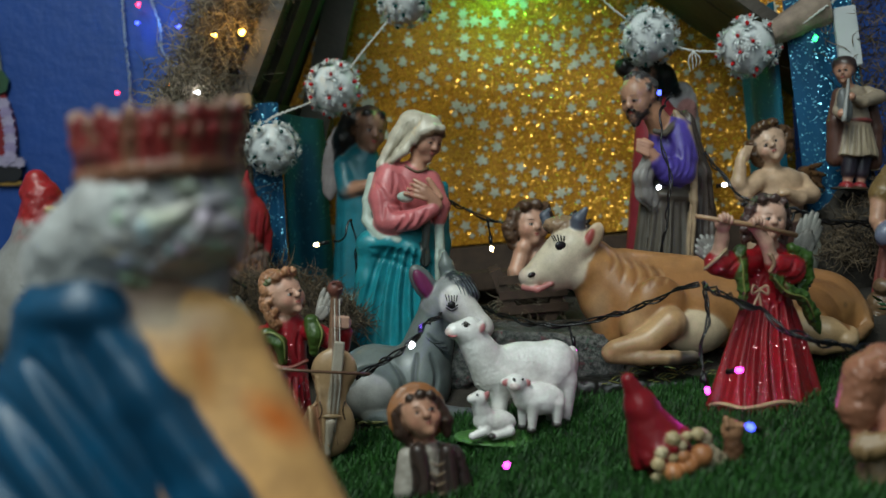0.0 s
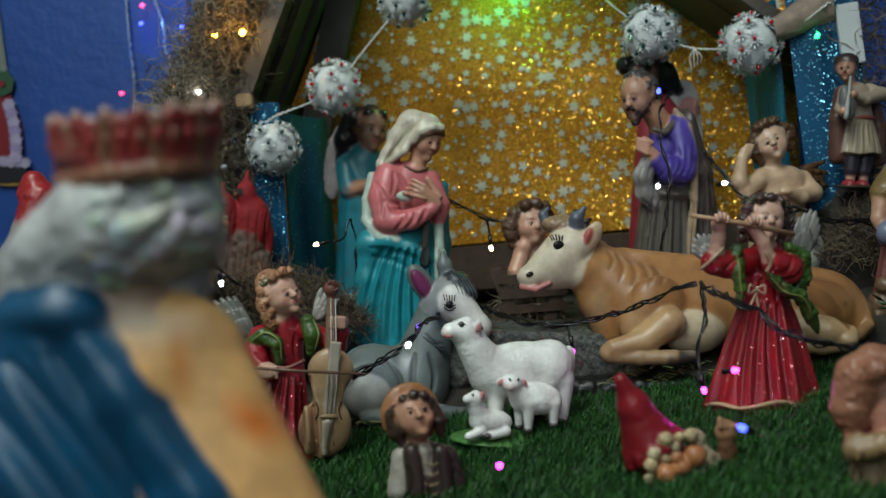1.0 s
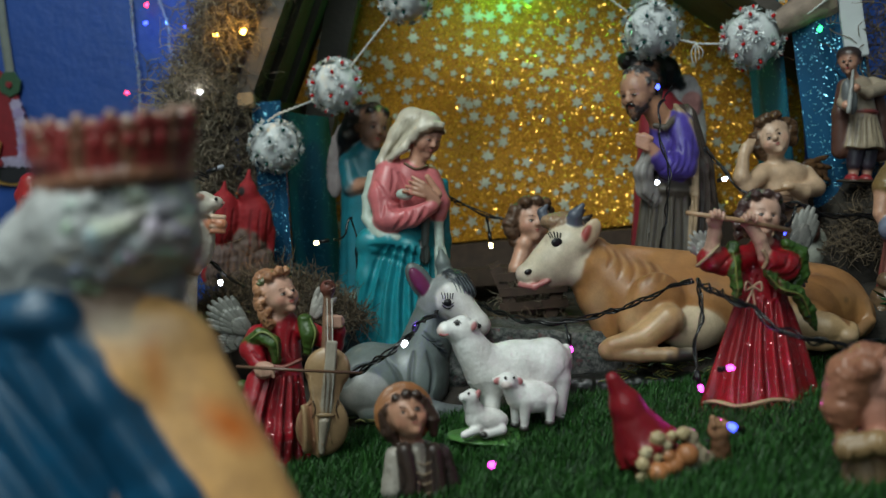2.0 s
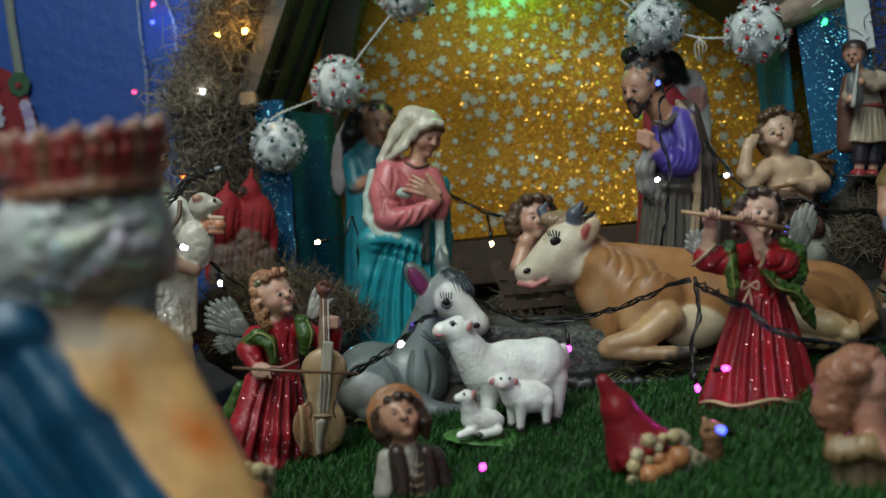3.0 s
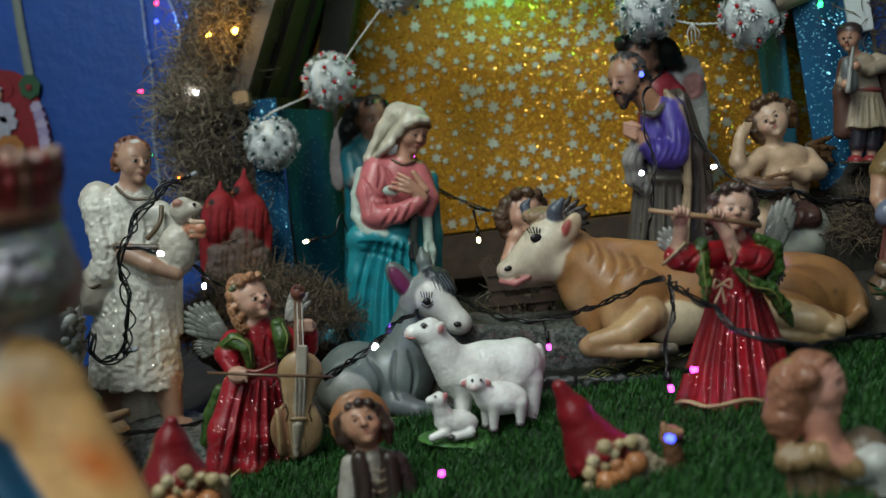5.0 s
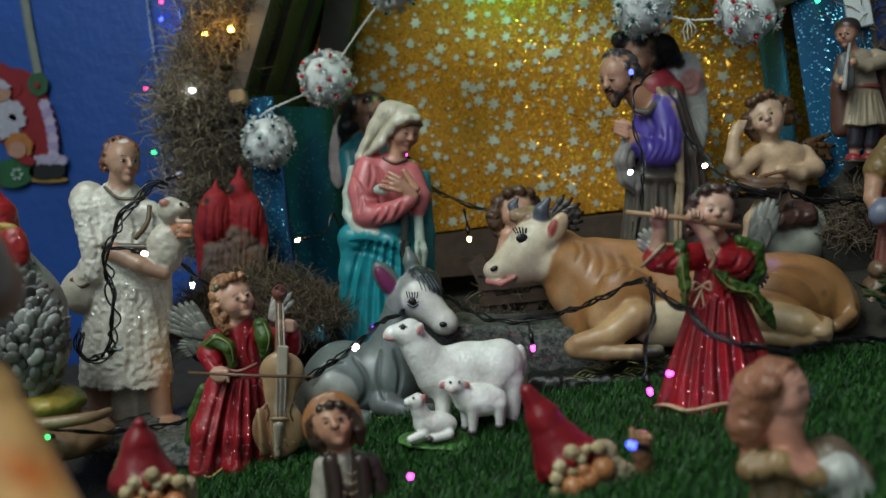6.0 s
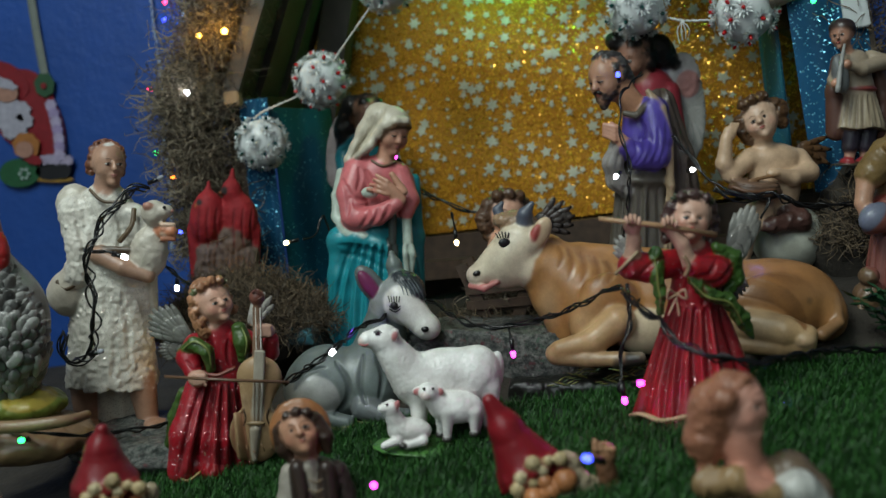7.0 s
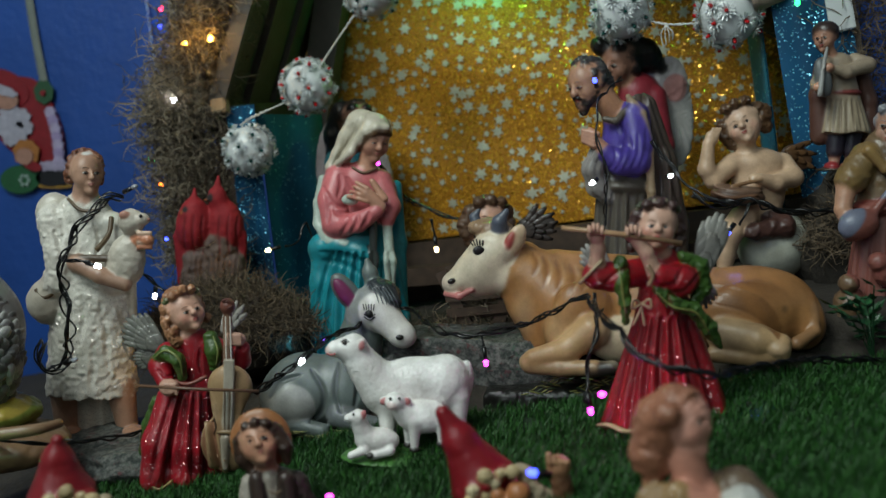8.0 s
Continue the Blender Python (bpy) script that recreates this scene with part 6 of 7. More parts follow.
    s.chain([(1150, 478, -60), (1136, 446, -62), (1118, 424, -60)], [13, 12, 11], PALE, 5)
    s.ball((1112, 414, -60), (16, 11, 13), PALE, 4)
    for i in range(4):
        s.bead((1102 + 7 * i, 405 + (4, 0, 1, 5)[i], -74), (4.0, 7, 9), PALE, (-24, 6 * i - 10, 0))
    s.tube([(1138, 468, -78), (1148, 486, -80), (1142, 504, -76)], 4, (0.36, 0.24, 0.14), 5)
    s.tube([(988, 403, -66), (1090, 414, -72), (1196, 430, -66)], [4, 5, 5], (0.44, 0.26, 0.14), 8, smooth=False)
    # green drape with a pale edge, which paints its gloss in
    s.chain([(1092, 462, -40), (1094, 500, -44), (1102, 536, -46), (1104, 568, -44)], [11, 12, 10, 6], green, 5, rough=(2.6, 11))
    s.chain([(1200, 452, -34), (1228, 470, -30), (1236, 506, -26), (1222, 530, -34)], [10, 15, 15, 9], green, 6, rough=(2.2, 12))
    s.chain([(1156, 510, -62), (1184, 534, -64), (1222, 546, -54), (1248, 578, -44), (1270, 612, -34)], [8, 11, 11, 13, 5], green, 5, rough=(2.8, 12))
    s.tube([(1154, 514, -76), (1186, 542, -80), (1226, 552, -68), (1252, 590, -58)], [1.2, 2.6, 2.6, 1.2], (0.20, 0.24, 0.06), 5, stick=True)
    s.tube([(1090, 470, -56), (1096, 510, -60), (1104, 560, -58)], [1.2, 2.4, 1.2], (0.20, 0.24, 0.06), 5, stick=True)
    for sx in (-1, 1):
        s.tube([(1130, 536, -54), (1130 + 14 * sx, 528, -62), (1130 + 16 * sx, 544, -62), (1130, 538, -58), (1126 + 10 * sx, 574, -62)], 2.6, (0.40, 0.26, 0.16), 5)
    # head
    s.limb((1164, 470, -6), (1162, 446, -8), 17, 17, PALE, 5)
    at = s.head((1153, 401, -14), 42, 6, 2, 4, (0.70, 0.42, 0.31), (0.16, 0.09, 0.05), (0.55, 0.10, 0.10), (0.05, 0.07, 0.09), plump=1.1, blush=0.7)
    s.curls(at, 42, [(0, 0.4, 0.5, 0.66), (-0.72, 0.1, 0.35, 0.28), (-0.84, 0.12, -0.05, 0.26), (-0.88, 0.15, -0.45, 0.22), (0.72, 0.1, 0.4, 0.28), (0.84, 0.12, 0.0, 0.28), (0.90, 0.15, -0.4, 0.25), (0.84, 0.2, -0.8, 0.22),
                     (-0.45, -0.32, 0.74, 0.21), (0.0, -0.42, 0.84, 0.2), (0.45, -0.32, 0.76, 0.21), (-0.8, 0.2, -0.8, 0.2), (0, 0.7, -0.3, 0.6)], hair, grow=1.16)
    for i in range(16):
        a = math.pi * (0.08 + 0.84 * i / 15)
        s.bead(at(-0.86 * math.cos(a), -0.34 * math.sin(a), 0.60 + 0.42 * math.sin(a)), (8, 4, 4), (0.07, 0.085, 0.05) if i % 3 else (0.20, 0.17, 0.12), (0, 50 * (i % 3) - 50, 0), n=6)
    # silver-edged wings
    s.feathers((1226, 500), (1264, 372), 24, 6, (0.24, 0.23, 0.21), 0, 16, edge=(0.34, 0.33, 0.30), sheen=0.3)
    s.feathers((1226, 480), (1244, 545), 50, 7, (0.34, 0.33, 0.30), 0, 12, sheen=0.3)
    s.feathers((1080, 490), (1024, 432), 40, 6, (0.30, 0.29, 0.27), 0, 18)
    return s.build("flute_angel", (0.319, 0.917, 0.008), 0.000539, YAW, LEAN8, "small angel in red glitter dress and green drape playing a flute", "figurine")


def hat_boy():
    s = Sculpt(490, 1000, 2.6)
    s.bottom = 1030
    s.limb((496, 1040, 0), (492, 862, 0), 54, 42, (0.07, 0.045, 0.035), 4, 0.75, rough=(1.6, 22))
    s.limb((484, 880, -22), (480, 840, -20), 12, 14, (0.45, 0.40, 0.33), 3)
    s.chain([(448, 850, -4), (440, 910, -16)], [19, 20], (0.46, 0.42, 0.36), 5, rough=(1.0, 18))
    s.chain([(526, 850, 0), (552, 920, -6)], [22, 20], (0.05, 0.035, 0.03), 6, rough=(1.0, 18))
    s.chain([(458, 842, -22), (468, 910, -32)], [15, 19], (0.05, 0.032, 0.025), 4)
    s.chain([(508, 842, -22), (514, 920, -32)], [15, 20], (0.05, 0.032, 0.025), 4)
    s.limb((482, 845, -4), (472, 812, -6), 19, 18, (0.55, 0.28, 0.18), 5)
    at = s.head((464, 778, -10), 44, -6, 8, -18, (0.58, 0.30, 0.19), (0.08, 0.04, 0.02), (0.5, 0.15, 0.1), plump=1.02, blush=0.4)
    s.ball(at(0.02, 0.50, 0.22), (54, 14, 55), (0.36, 0.15, 0.055), 2, (-8, -18, 6), rough=(0.8, 20))
    s.ball(at(0.0, 0.72, 0.30), (38, 30, 40), (0.26, 0.10, 0.04), 6, (0, -18, 0))
    s.curls(at, 42, [(-0.62, -0.05, 0.45, 0.28), (0.66, -0.05, 0.42, 0.3), (-0.3, -0.38, 0.76, 0.22), (0.12, -0.42, 0.8, 0.24), (0.5, -0.3, 0.66, 0.24), (-0.72, 0.05, 0.05, 0.22), (0.76, 0.05, 0.05, 0.24)], (0.055, 0.03, 0.02))
    s.chain([at(-0.78, 0.1, 0.3), at(-0.86, 0.15, -0.4), at(-0.7, 0.2, -0.9)], [12, 13, 8], (0.055, 0.03, 0.02), 5, rough=(1.2, 9))
    s.chain([at(0.78, 0.1, 0.3), at(0.9, 0.15, -0.4), at(0.8, 0.2, -1.0)], [12, 13, 8], (0.055, 0.03, 0.02), 5, rough=(1.2, 9))
    # vest and sleeve folds: sunk lines with dark shade painted in
    for line in ([(470, 850), (476, 890), (470, 940)], [(502, 850), (506, 900), (512, 950)], [(446, 868), (452, 900), (446, 930)], [(536, 870), (532, 910), (544, 950)]):
        s.stroke(line, 6, -3.5, (0.02, 0.014, 0.012), 0.6)
    for k in range(4):
        s.stroke([(476, 862 + 18 * k), (488, 868 + 18 * k), (500, 862 + 18 * k)], 3.5, 1.5, (0.30, 0.22, 0.14), 0.9)
    return s.build("boy_figurine", (-0.030, 0.780, -0.052), 0.000501, YAW, LEAN8, "small boy figurine in brown vest and round straw hat", "figurine")


def gnome(name, bx, bv, tip, brim, tilt, place, unit, raised, label):
    """A bearded garden gnome with a tall pointed hat; tilt turns the face, in degrees, from upright towards +x."""
    s = Sculpt(bx, bv, 2.5)
    s.bottom = bv + 30
    hat, curl, flesh = (0.25, 0.010, 0.016), (0.52, 0.40, 0.21), (0.48, 0.19, 0.07)
    x, v = brim
    c, n = math.cos(radians(tilt)), math.sin(radians(tilt))

    def on(u, w, d=0):
        return (x + c * u + n * w, v - n * u + c * w, d)

    mid = (x * 0.45 + tip[0] * 0.55, v * 0.45 + tip[1] * 0.55)
    s.chain([on(0, -10, 6), (mid[0] - 3, mid[1], 4), (tip[0], tip[1] + 12, 0)], [57, 29, 12], hat, 12, rough=(1.4, 50))
    for k in range(13):
        a = 2 * math.pi * k / 13
        s.limb(on(52 * math.sin(a), 2, -46 * math.cos(a)), on(57 * math.sin(a), 12, -50 * math.cos(a)), 9, 8, hat, 8)
    s.ball(on(6, 42, 4), (52, 46, 48), flesh, 6)
    rnd = random.Random(int(bx))
    for u, w, r in ((8, -6, 16), (54, 12, 15), (16, 14, 12), (-8, 24, 11), (-40, 22, 15), (-54, 44, 13), (34, 4, 11), (-24, 6, 12)):
        s.ball(on(u, w, -48), (r * 0.86, r * 0.7, r * 0.86), curl if r != 12 else (0.60, 0.50, 0.30), 3, rough=(1.2, 9))
    for u, w, r in ((-22, 52, 21), (42, 50, 21), (11, 54, 18), (10, 34, 13)):
        s.ball(on(u, w, -48), r, flesh, 3)
    for k in range(54):
        u, w = rnd.uniform(-52, 88), rnd.uniform(70, 140)
        s.ball(on(u, w, -40 + 0.3 * abs(u) - 12 * rnd.random()), (8 + 5 * rnd.random(), 9, 13 + 6 * rnd.random()), (0.44, 0.35, 0.23), 4, (0, rnd.uniform(-50, 50), 0), rough=(1.4, 7))
    for k in range(10):
        s.ball(on(62 + 14 * rnd.random(), 16 + 7 * k, -26), 12, (0.44, 0.35, 0.23), 4, rough=(1.6, 7))
    s.limb((x + 30, bv + 40, 10), (x + 26, v + 90, 10), 82, 58, (0.12, 0.055, 0.03), 6, 0.8, rough=(1.2, 30))
    if raised:
        s.chain([(x + 100, v + 150, 0), (x + 148, v + 70, -14), (x + 136, v - 4, -20)], [28, 24, 17], (0.15, 0.07, 0.035), 6, rough=(1.2, 16))
        s.ball((x + 132, v - 26, -22), (21, 18, 22), (0.42, 0.21, 0.11), 4)
        for k in range(4):
            s.limb((x + 116 + 10 * k, v - 34, -34), (x + 114 + 10 * k, v - 48 + 5 * k, -32), 6.5, 5.5, (0.44, 0.23, 0.12), 2)
    return s.build(name, place, unit, YAW, LEAN8, label, "gnome")


def brown_haired_bust():
    s = Sculpt(1230, 1020, 3.0)
    s.bottom = 1050
    hair = (0.36, 0.15, 0.085)
    s.limb((1240, 1060, 0), (1236, 900, 0), 110, 74, (0.22, 0.14, 0.07), 6, 0.7, fold=(8, 3.5))
    s.chain([(1150, 880, -20), (1200, 872, -50), (1260, 900, -60)], [26, 22, 22], (0.32, 0.20, 0.09), 10, fold=(5, 2))
    s.chain([(1300, 860, -10), (1330, 900, -20), (1320, 980, -30)], [40, 44, 50], (0.16, 0.11, 0.07), 10)
    s.chain([(1270, 905, -50), (1310, 890, -46), (1336, 930, -40)], [26, 34, 40], (0.52, 0.52, 0.48), 8, fold=(5, 2))
    s.limb((1226, 880, -6), (1208, 800, -8), 36, 32, (0.60, 0.27, 0.19), 10)
    s.paint((1222, 868, -30), (44, 50, 34), (0.60, 0.27, 0.19))
    at = s.head((1204, 742, -8), 58, 58, -2, -4, (0.72, 0.36, 0.27), (0.10, 0.05, 0.03), (0.45, 0.10, 0.09), ears=False, blush=0.4)
    s.curls(at, 60, [(0, 0.35, 0.5, 0.72), (0.3, 0.6, 0.15, 0.66), (0.66, 0.2, 0.3, 0.42), (0.66, 0.25, -0.1, 0.36), (-0.66, 0.2, 0.3, 0.42), (0.62, 0.35, -0.5, 0.30), (0.5, 0.7, -0.5, 0.42), (0.2, -0.12, 0.80, 0.26), (-0.15, -0.18, 0.82, 0.24),
                     (0.45, 0.8, -0.95, 0.30)], hair, rough=(2.2, 16))
    s.chain([(1160, 740, 10), (1146, 800, 12), (1150, 846, 6)], [46, 36, 16], hair, 14, rough=(2.4, 18))
    # hair lines sunk and painted darker, as shade between the locks
    for k in range(7):
        s.stroke([(1160 + 14 * k, 694 + 2 * (k - 3) ** 2), (1146 + 10 * k, 736), (1142 + 6 * k, 806)], 5, -2.2, (0.20, 0.08, 0.045), 0.5)
    for k in range(5):
        s.stroke([(1150 + 34 * k, 890), (1160 + 36 * k, 930), (1156 + 38 * k, 1000)], 9, -5)
    return s.build("woman_figurine", (0.322, 0.662, -0.007), 0.000384, YAW, LEAN8, "auburn-haired figurine in gold-brown mantle over white dress", "figurine")


def king():
    s = Sculpt(290, 1100, 5.0)
    s.bottom = 1130
    hair, cape, robe = (0.46, 0.47, 0.46), (0.004, 0.065, 0.14), (0.79, 0.43, 0.16)
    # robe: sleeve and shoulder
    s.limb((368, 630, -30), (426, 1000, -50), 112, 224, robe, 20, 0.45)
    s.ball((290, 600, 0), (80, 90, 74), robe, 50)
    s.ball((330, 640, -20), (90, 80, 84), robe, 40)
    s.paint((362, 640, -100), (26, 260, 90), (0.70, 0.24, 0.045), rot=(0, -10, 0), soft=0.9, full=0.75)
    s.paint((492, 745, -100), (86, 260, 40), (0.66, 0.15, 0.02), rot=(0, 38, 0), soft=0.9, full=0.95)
    # pale shoulder highlight painted on; the orange bands are the robe's own colour
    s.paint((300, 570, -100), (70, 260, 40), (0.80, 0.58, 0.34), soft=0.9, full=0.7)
    # cape: gathered at the collar, falling in long slanting folds
    s.limb((128, 610, -60), (120, 1160, -60), 92, 330, cape, 14, 0.6)
    s.chain([(178, 548, -62), (268, 690, -80), (392, 880, -100), (520, 1070, -110)], [52, 50, 56, 60], cape, 30)
    s.ball((165, 545, -66), (76, 66, 46), cape, 24)
    s.ball((110, 545, -40), (60, 70, 40), cape, 24)
    for x, v, lift in ((190, 590, 9), (112, 600, 12), (48, 650, 8), (-40, 690, 10)):
        s.stroke([(x, v), (x + 105, v + 140), (x + 235, v + 320)], 46, lift)
        s.stroke([(x - 46, v + 30), (x + 55, v + 170), (x + 185, v + 350)], 30, -lift)
    # hair swept round the head in curled locks, the beard beyond the cheek
    s.ball((288, 388, 0), (150, 140, 106), hair, 10, rough=(5, 46))
    s.chain([(230, 410, -40), (150, 444, -40), (104, 466, -30)], [84, 64, 44], hair, 30, rough=(5, 42))
    s.ball((384, 350, -10), (60, 80, 62), hair, 24, rough=(5, 42))
    s.chain([(372, 432, 24), (366, 500, 24), (350, 548, 14)], [46, 42, 24], (0.36, 0.38, 0.39), 20, rough=(4, 30))
    rnd = random.Random(8)
    for i in range(84):
        a, h = rnd.uniform(-1.45, 1.35), rnd.uniform(-0.75, 0.8)
        w = math.sqrt(1 - h * h)
        x, v, d = 288 + 146 * math.sin(a) * w, 388 + 98 * h + (22 if a < -0.4 else 0), -136 * math.cos(a) * w
        t = rnd.uniform(-0.5, 0.9)
        lock = [(x - 26 * math.cos(t), v + 20 * math.sin(t) - 6, d + 8), (x, v + rnd.uniform(-10, 10), d - 5), (x + 26 * math.cos(t), v - 20 * math.sin(t) + 6, d + 8)]
        s.chain(lock, [6, 12, 5], tuple(c * rnd.uniform(0.8, 1.2) for c in hair), 9)
    s.limb((265, 470, 0), (290, 560, 0), 70, 80, (0.36, 0.24, 0.17), 20)
    s.ball((424, 415, 50), (20, 60, 56), (0.50, 0.30, 0.22), 16)

    # crown: a flaring fluted band, brown ridges over dark red, with a knobbed rim
    def ring(a, wide, v):
        x = wide * math.cos(a)
        return (295 + 0.95 * x, v + 6 - 0.09 * x, 0.92 * wide * math.sin(a))

    s.ball((292, 282, 0), (128, 118, 40), (0.16, 0.035, 0.03), 10)
    for i in range(30):
        a = 2 * math.pi * i / 30
        tone = (0.25, 0.028, 0.024) if i % 3 else (0.22, 0.09, 0.05)
        s.limb(ring(a, 130, 296), ring(a, 146, 214 - 7 * (i % 2)), 15, 12 + 3 * (i % 2), tone, 10)
        s.bead(ring(a, 150, 204 - 7 * (i % 2)), 11 if i % 2 else 7, (0.40, 0.24, 0.17) if i % 4 else (0.62, 0.55, 0.5), n=8)
        s.bead(ring(a, 152, 240), (8, 8, 14), (0.28, 0.11, 0.07) if i % 2 else (0.33, 0.03, 0.03), n=8)
        s.limb(ring(a, 138, 300), ring(a + 0.21, 138, 300), 13, 13, (0.27, 0.12, 0.065), 5, rough=(2.5, 18))
    return s.build("king_statue", (-0.153, 0.446, 0.047), 0.000287, 0.0, 3.0, "large plaster king, red crown, grey hair and blue cape", "statue")


def crib_child():
    s = Sculpt(930, 560, 2.4)
    skin, hair = (0.62, 0.34, 0.23), (0.11, 0.06, 0.035)
    s.ball((950, 480, 6), (46, 36, 60), skin, 4)
    s.chain([(922, 452, -20), (912, 484, -34), (930, 512, -40)], [15, 14, 11], skin, 5)
    s.ball((926, 440, -24), (14, 12, 14), skin, 4)
    s.limb((945, 440, 0), (940, 424, -4), 14, 14, skin, 5)
    at = s.head((938, 400, -10), 37, 24, 2, 4, (0.64, 0.36, 0.25), (0.10, 0.05, 0.03), plump=1.12, blush=0.5)
    s.curls(at, 37, [(0, 0.4, 0.5, 0.68), (-0.7, 0.1, 0.35, 0.38), (-0.85, 0.1, -0.05, 0.36), (-0.85, 0.1, -0.45, 0.34), (0.72, 0.1, 0.45, 0.34), (0.85, 0.1, 0.0, 0.3), (-0.45, -0.35, 0.76, 0.28), (0.0, -0.42, 0.86, 0.26), (0.45, -0.32, 0.8, 0.26),
                     (-0.7, 0.2, -0.85, 0.26), (0, 0.7, -0.1, 0.6), (-1.05, 0.1, -0.2, 0.22)], hair, grow=1.14)
    s.feathers((985, 420), (1050, 395), 70, 6, (0.06, 0.045, 0.04), 0, 16)
    s.ball((1010, 410, 20), (36, 8, 20), (0.05, 0.04, 0.035), 4, (0, -10, 0))
    s.limb((950, 540, 6), (950, 500, 6), 40, 40, (0.10, 0.06, 0.04), 6)
    return s.build("cherub_figurine", (0.107, 1.265, 0.071), 0.000797, 0.0, 3.0, "painted cherub with brown curls and dark wings leaning over the crib", "figurine")


def rooster():
    s = Sculpt(40, 730, 2.8)
    s.bottom = 800
    grey, red = (0.26, 0.255, 0.24), (0.33, 0.014, 0.014)
    s.ball((20, 560, 0), (104, 84, 112), grey, 8)
    s.limb((16, 580, 0), (14, 440, -6), 84, 42, grey, 30)
    s.limb((14, 450, -6), (16, 380, -8), 42, 30, red, 8, rough=(1.6, 14), sheen=0.3)
    s.ball((40, 440, -34), (26, 16, 40), red, 10, rough=(1.2, 12), sheen=0.3)
    s.chain([(-6, 372, -4), (6, 352, -6), (22, 366, -8)], [15, 17, 13], red, 8, sheen=0.5)
    s.ball((30, 400, -34), (16, 8, 6), (0.45, 0.30, 0.06), 2)
    s.limb((40, 404, -30), (56, 412, -34), 7, 2, (0.45, 0.30, 0.06), 3)
    rnd = random.Random(5)
    for row in range(20):
        v = 462 + row * 12
        half = 44 + 62 * min(1, row / 9) - max(0, row - 14) * 6
        for i in range(15):
            a = -84 + 168 * (i + 0.5 * (row % 2) + rnd.uniform(-0.3, 0.3)) / 14.5
            x = 18 + half * math.sin(radians(a))
            d = -6 - half * 0.82 * math.cos(radians(a)) + rnd.uniform(-3, 3)
            c = rnd.choice((0.35, 0.6, 0.8, 1.1, 1.5))
            s.bead((x, v + rnd.uniform(-6, 6), d), (rnd.uniform(8, 13), 3.2, rnd.uniform(11, 18)), tuple(t * c for t in (0.26, 0.26, 0.245)), (rnd.uniform(4, 30), 22 * math.sin(radians(a)) + rnd.uniform(-30, 30), a), n=7, sheen=0.2)
    s.ball((40, 710, -6), (110, 80, 34), (0.16, 0.20, 0.03), 8, rough=(3, 26))
    s.paint((90, 700, -40), (40, 60, 20), (0.40, 0.30, 0.05))
    s.ball((50, 770, -10), (150, 110, 44), (0.20, 0.115, 0.06), 6, rough=(3, 40))
    s.tube([(-60, 745, -110), (40, 752, -124), (150, 740, -110), (195, 728, -60)], [9, 11, 10, 8], (0.26, 0.16, 0.09), 8)
    return s.build("rooster_figurine", (-0.407, 0.905, 0.056), 0.000606, 7.4, 5.5, "grey-feathered rooster with red comb on a brown base", "figurine")


king()
woman_in_pink()
bearded_man()
ox()
donkey()
sheep_family()
flute_angel()
cello_angel()
lamb_shepherd()
red_angel()
blue_angel()
drummer_cherub()
piper()
old_shepherd()
cardinals()
hat_boy()
gnome("gnome_figurine", 860, 1000, (783, 712), (854, 846), 31, (0.165, 0.738, -0.034), 0.000451, True, "bearded gnome in pointed red hat raising one fist")
gnome("gnome_figurine", 115, 1000, (112, 762), (116, 872), 6, (-0.172, 0.688, -0.006), 0.000459, False, "bearded gnome in upright pointed red hat")
brown_haired_bust()
crib_child()
rooster()


# ---------------------------------------------------------------- manger
manger = tagged(new("manger"), "small dark wooden manger with crossed legs, filled with straw", "manger")


def slat(name, a, b, w, t, parent, material=WOOD_DARK):
    return plank(name, a, b, w, t, material, parent, 0, 0.0012)


for y in (1.185, 1.245):
    slat("leg", (0.062, y, 0.145), (0.092, y, 0.068), 0.010, 0.015, manger)
    slat("leg", (0.158, y, 0.150), (0.128, y, 0.068), 0.010, 0.015, manger)
for k, z in enumerate((0.092, 0.112, 0.132)):
    slat("side_slat", (0.066, 1.179, z), (0.156, 1.179, z + 0.002), 0.004, 0.011, manger)
    slat("side_slat", (0.066, 1.251, z), (0.156, 1.251, z + 0.002), 0.004, 0.011, manger)
slat("bottom_board", (0.072, 1.215, 0.084), (0.150, 1.215, 0.084), 0.060, 0.005, manger)
strands("straw", 420, heap(0.11, 1.215, 0.088, 0.045, 0.028, 0.045), 0.035, 0.0006, HAY, 31, "pale straw lying in the manger", "straw")
strands("straw", 500, heap(0.06, 1.17, 0.066, 0.10, 0.03, 0.015), 0.035, 0.0006, HAY_DARK, 32, "loose brown straw on the stable floor", "straw")


# ---------------------------------------------------------------- spiky ball lanterns
def lantern(place, radius, gem, seed, label):
    """A white plastic ball set with rosettes of clear petals, each with a gem-like bulb in its middle."""
    rnd = random.Random(seed)
    top = tagged(new("lantern_ball"), label, "lantern ball", "ball lanterns on the cord")
    bm = bmesh.new()
    bmesh.ops.create_icosphere(bm, subdivisions=4, radius=radius * 0.86)
    for v in bm.verts:
        v.co *= 1 + 0.012 * noise.noise(v.co * 160 + Vector((seed, 0, 0)))
    part("shell", bm, SHELL, top, "frosted white plastic shell", True)
    n, spots = 30, []
    for i in range(n):
        z = 1 - 2 * (i + 0.5) / n
        a = i * 2.39996 + seed
        w = math.sqrt(1 - z * z)
        spots.append((Vector((w * math.cos(a), w * math.sin(a), z)) + 0.10 * Vector((rnd.gauss(0, 1), rnd.gauss(0, 1), rnd.gauss(0, 1)))).normalized())
    gem_mesh = None
    for q in spots:
        turn = q.to_track_quat("Z", "Y").to_matrix().to_4x4()
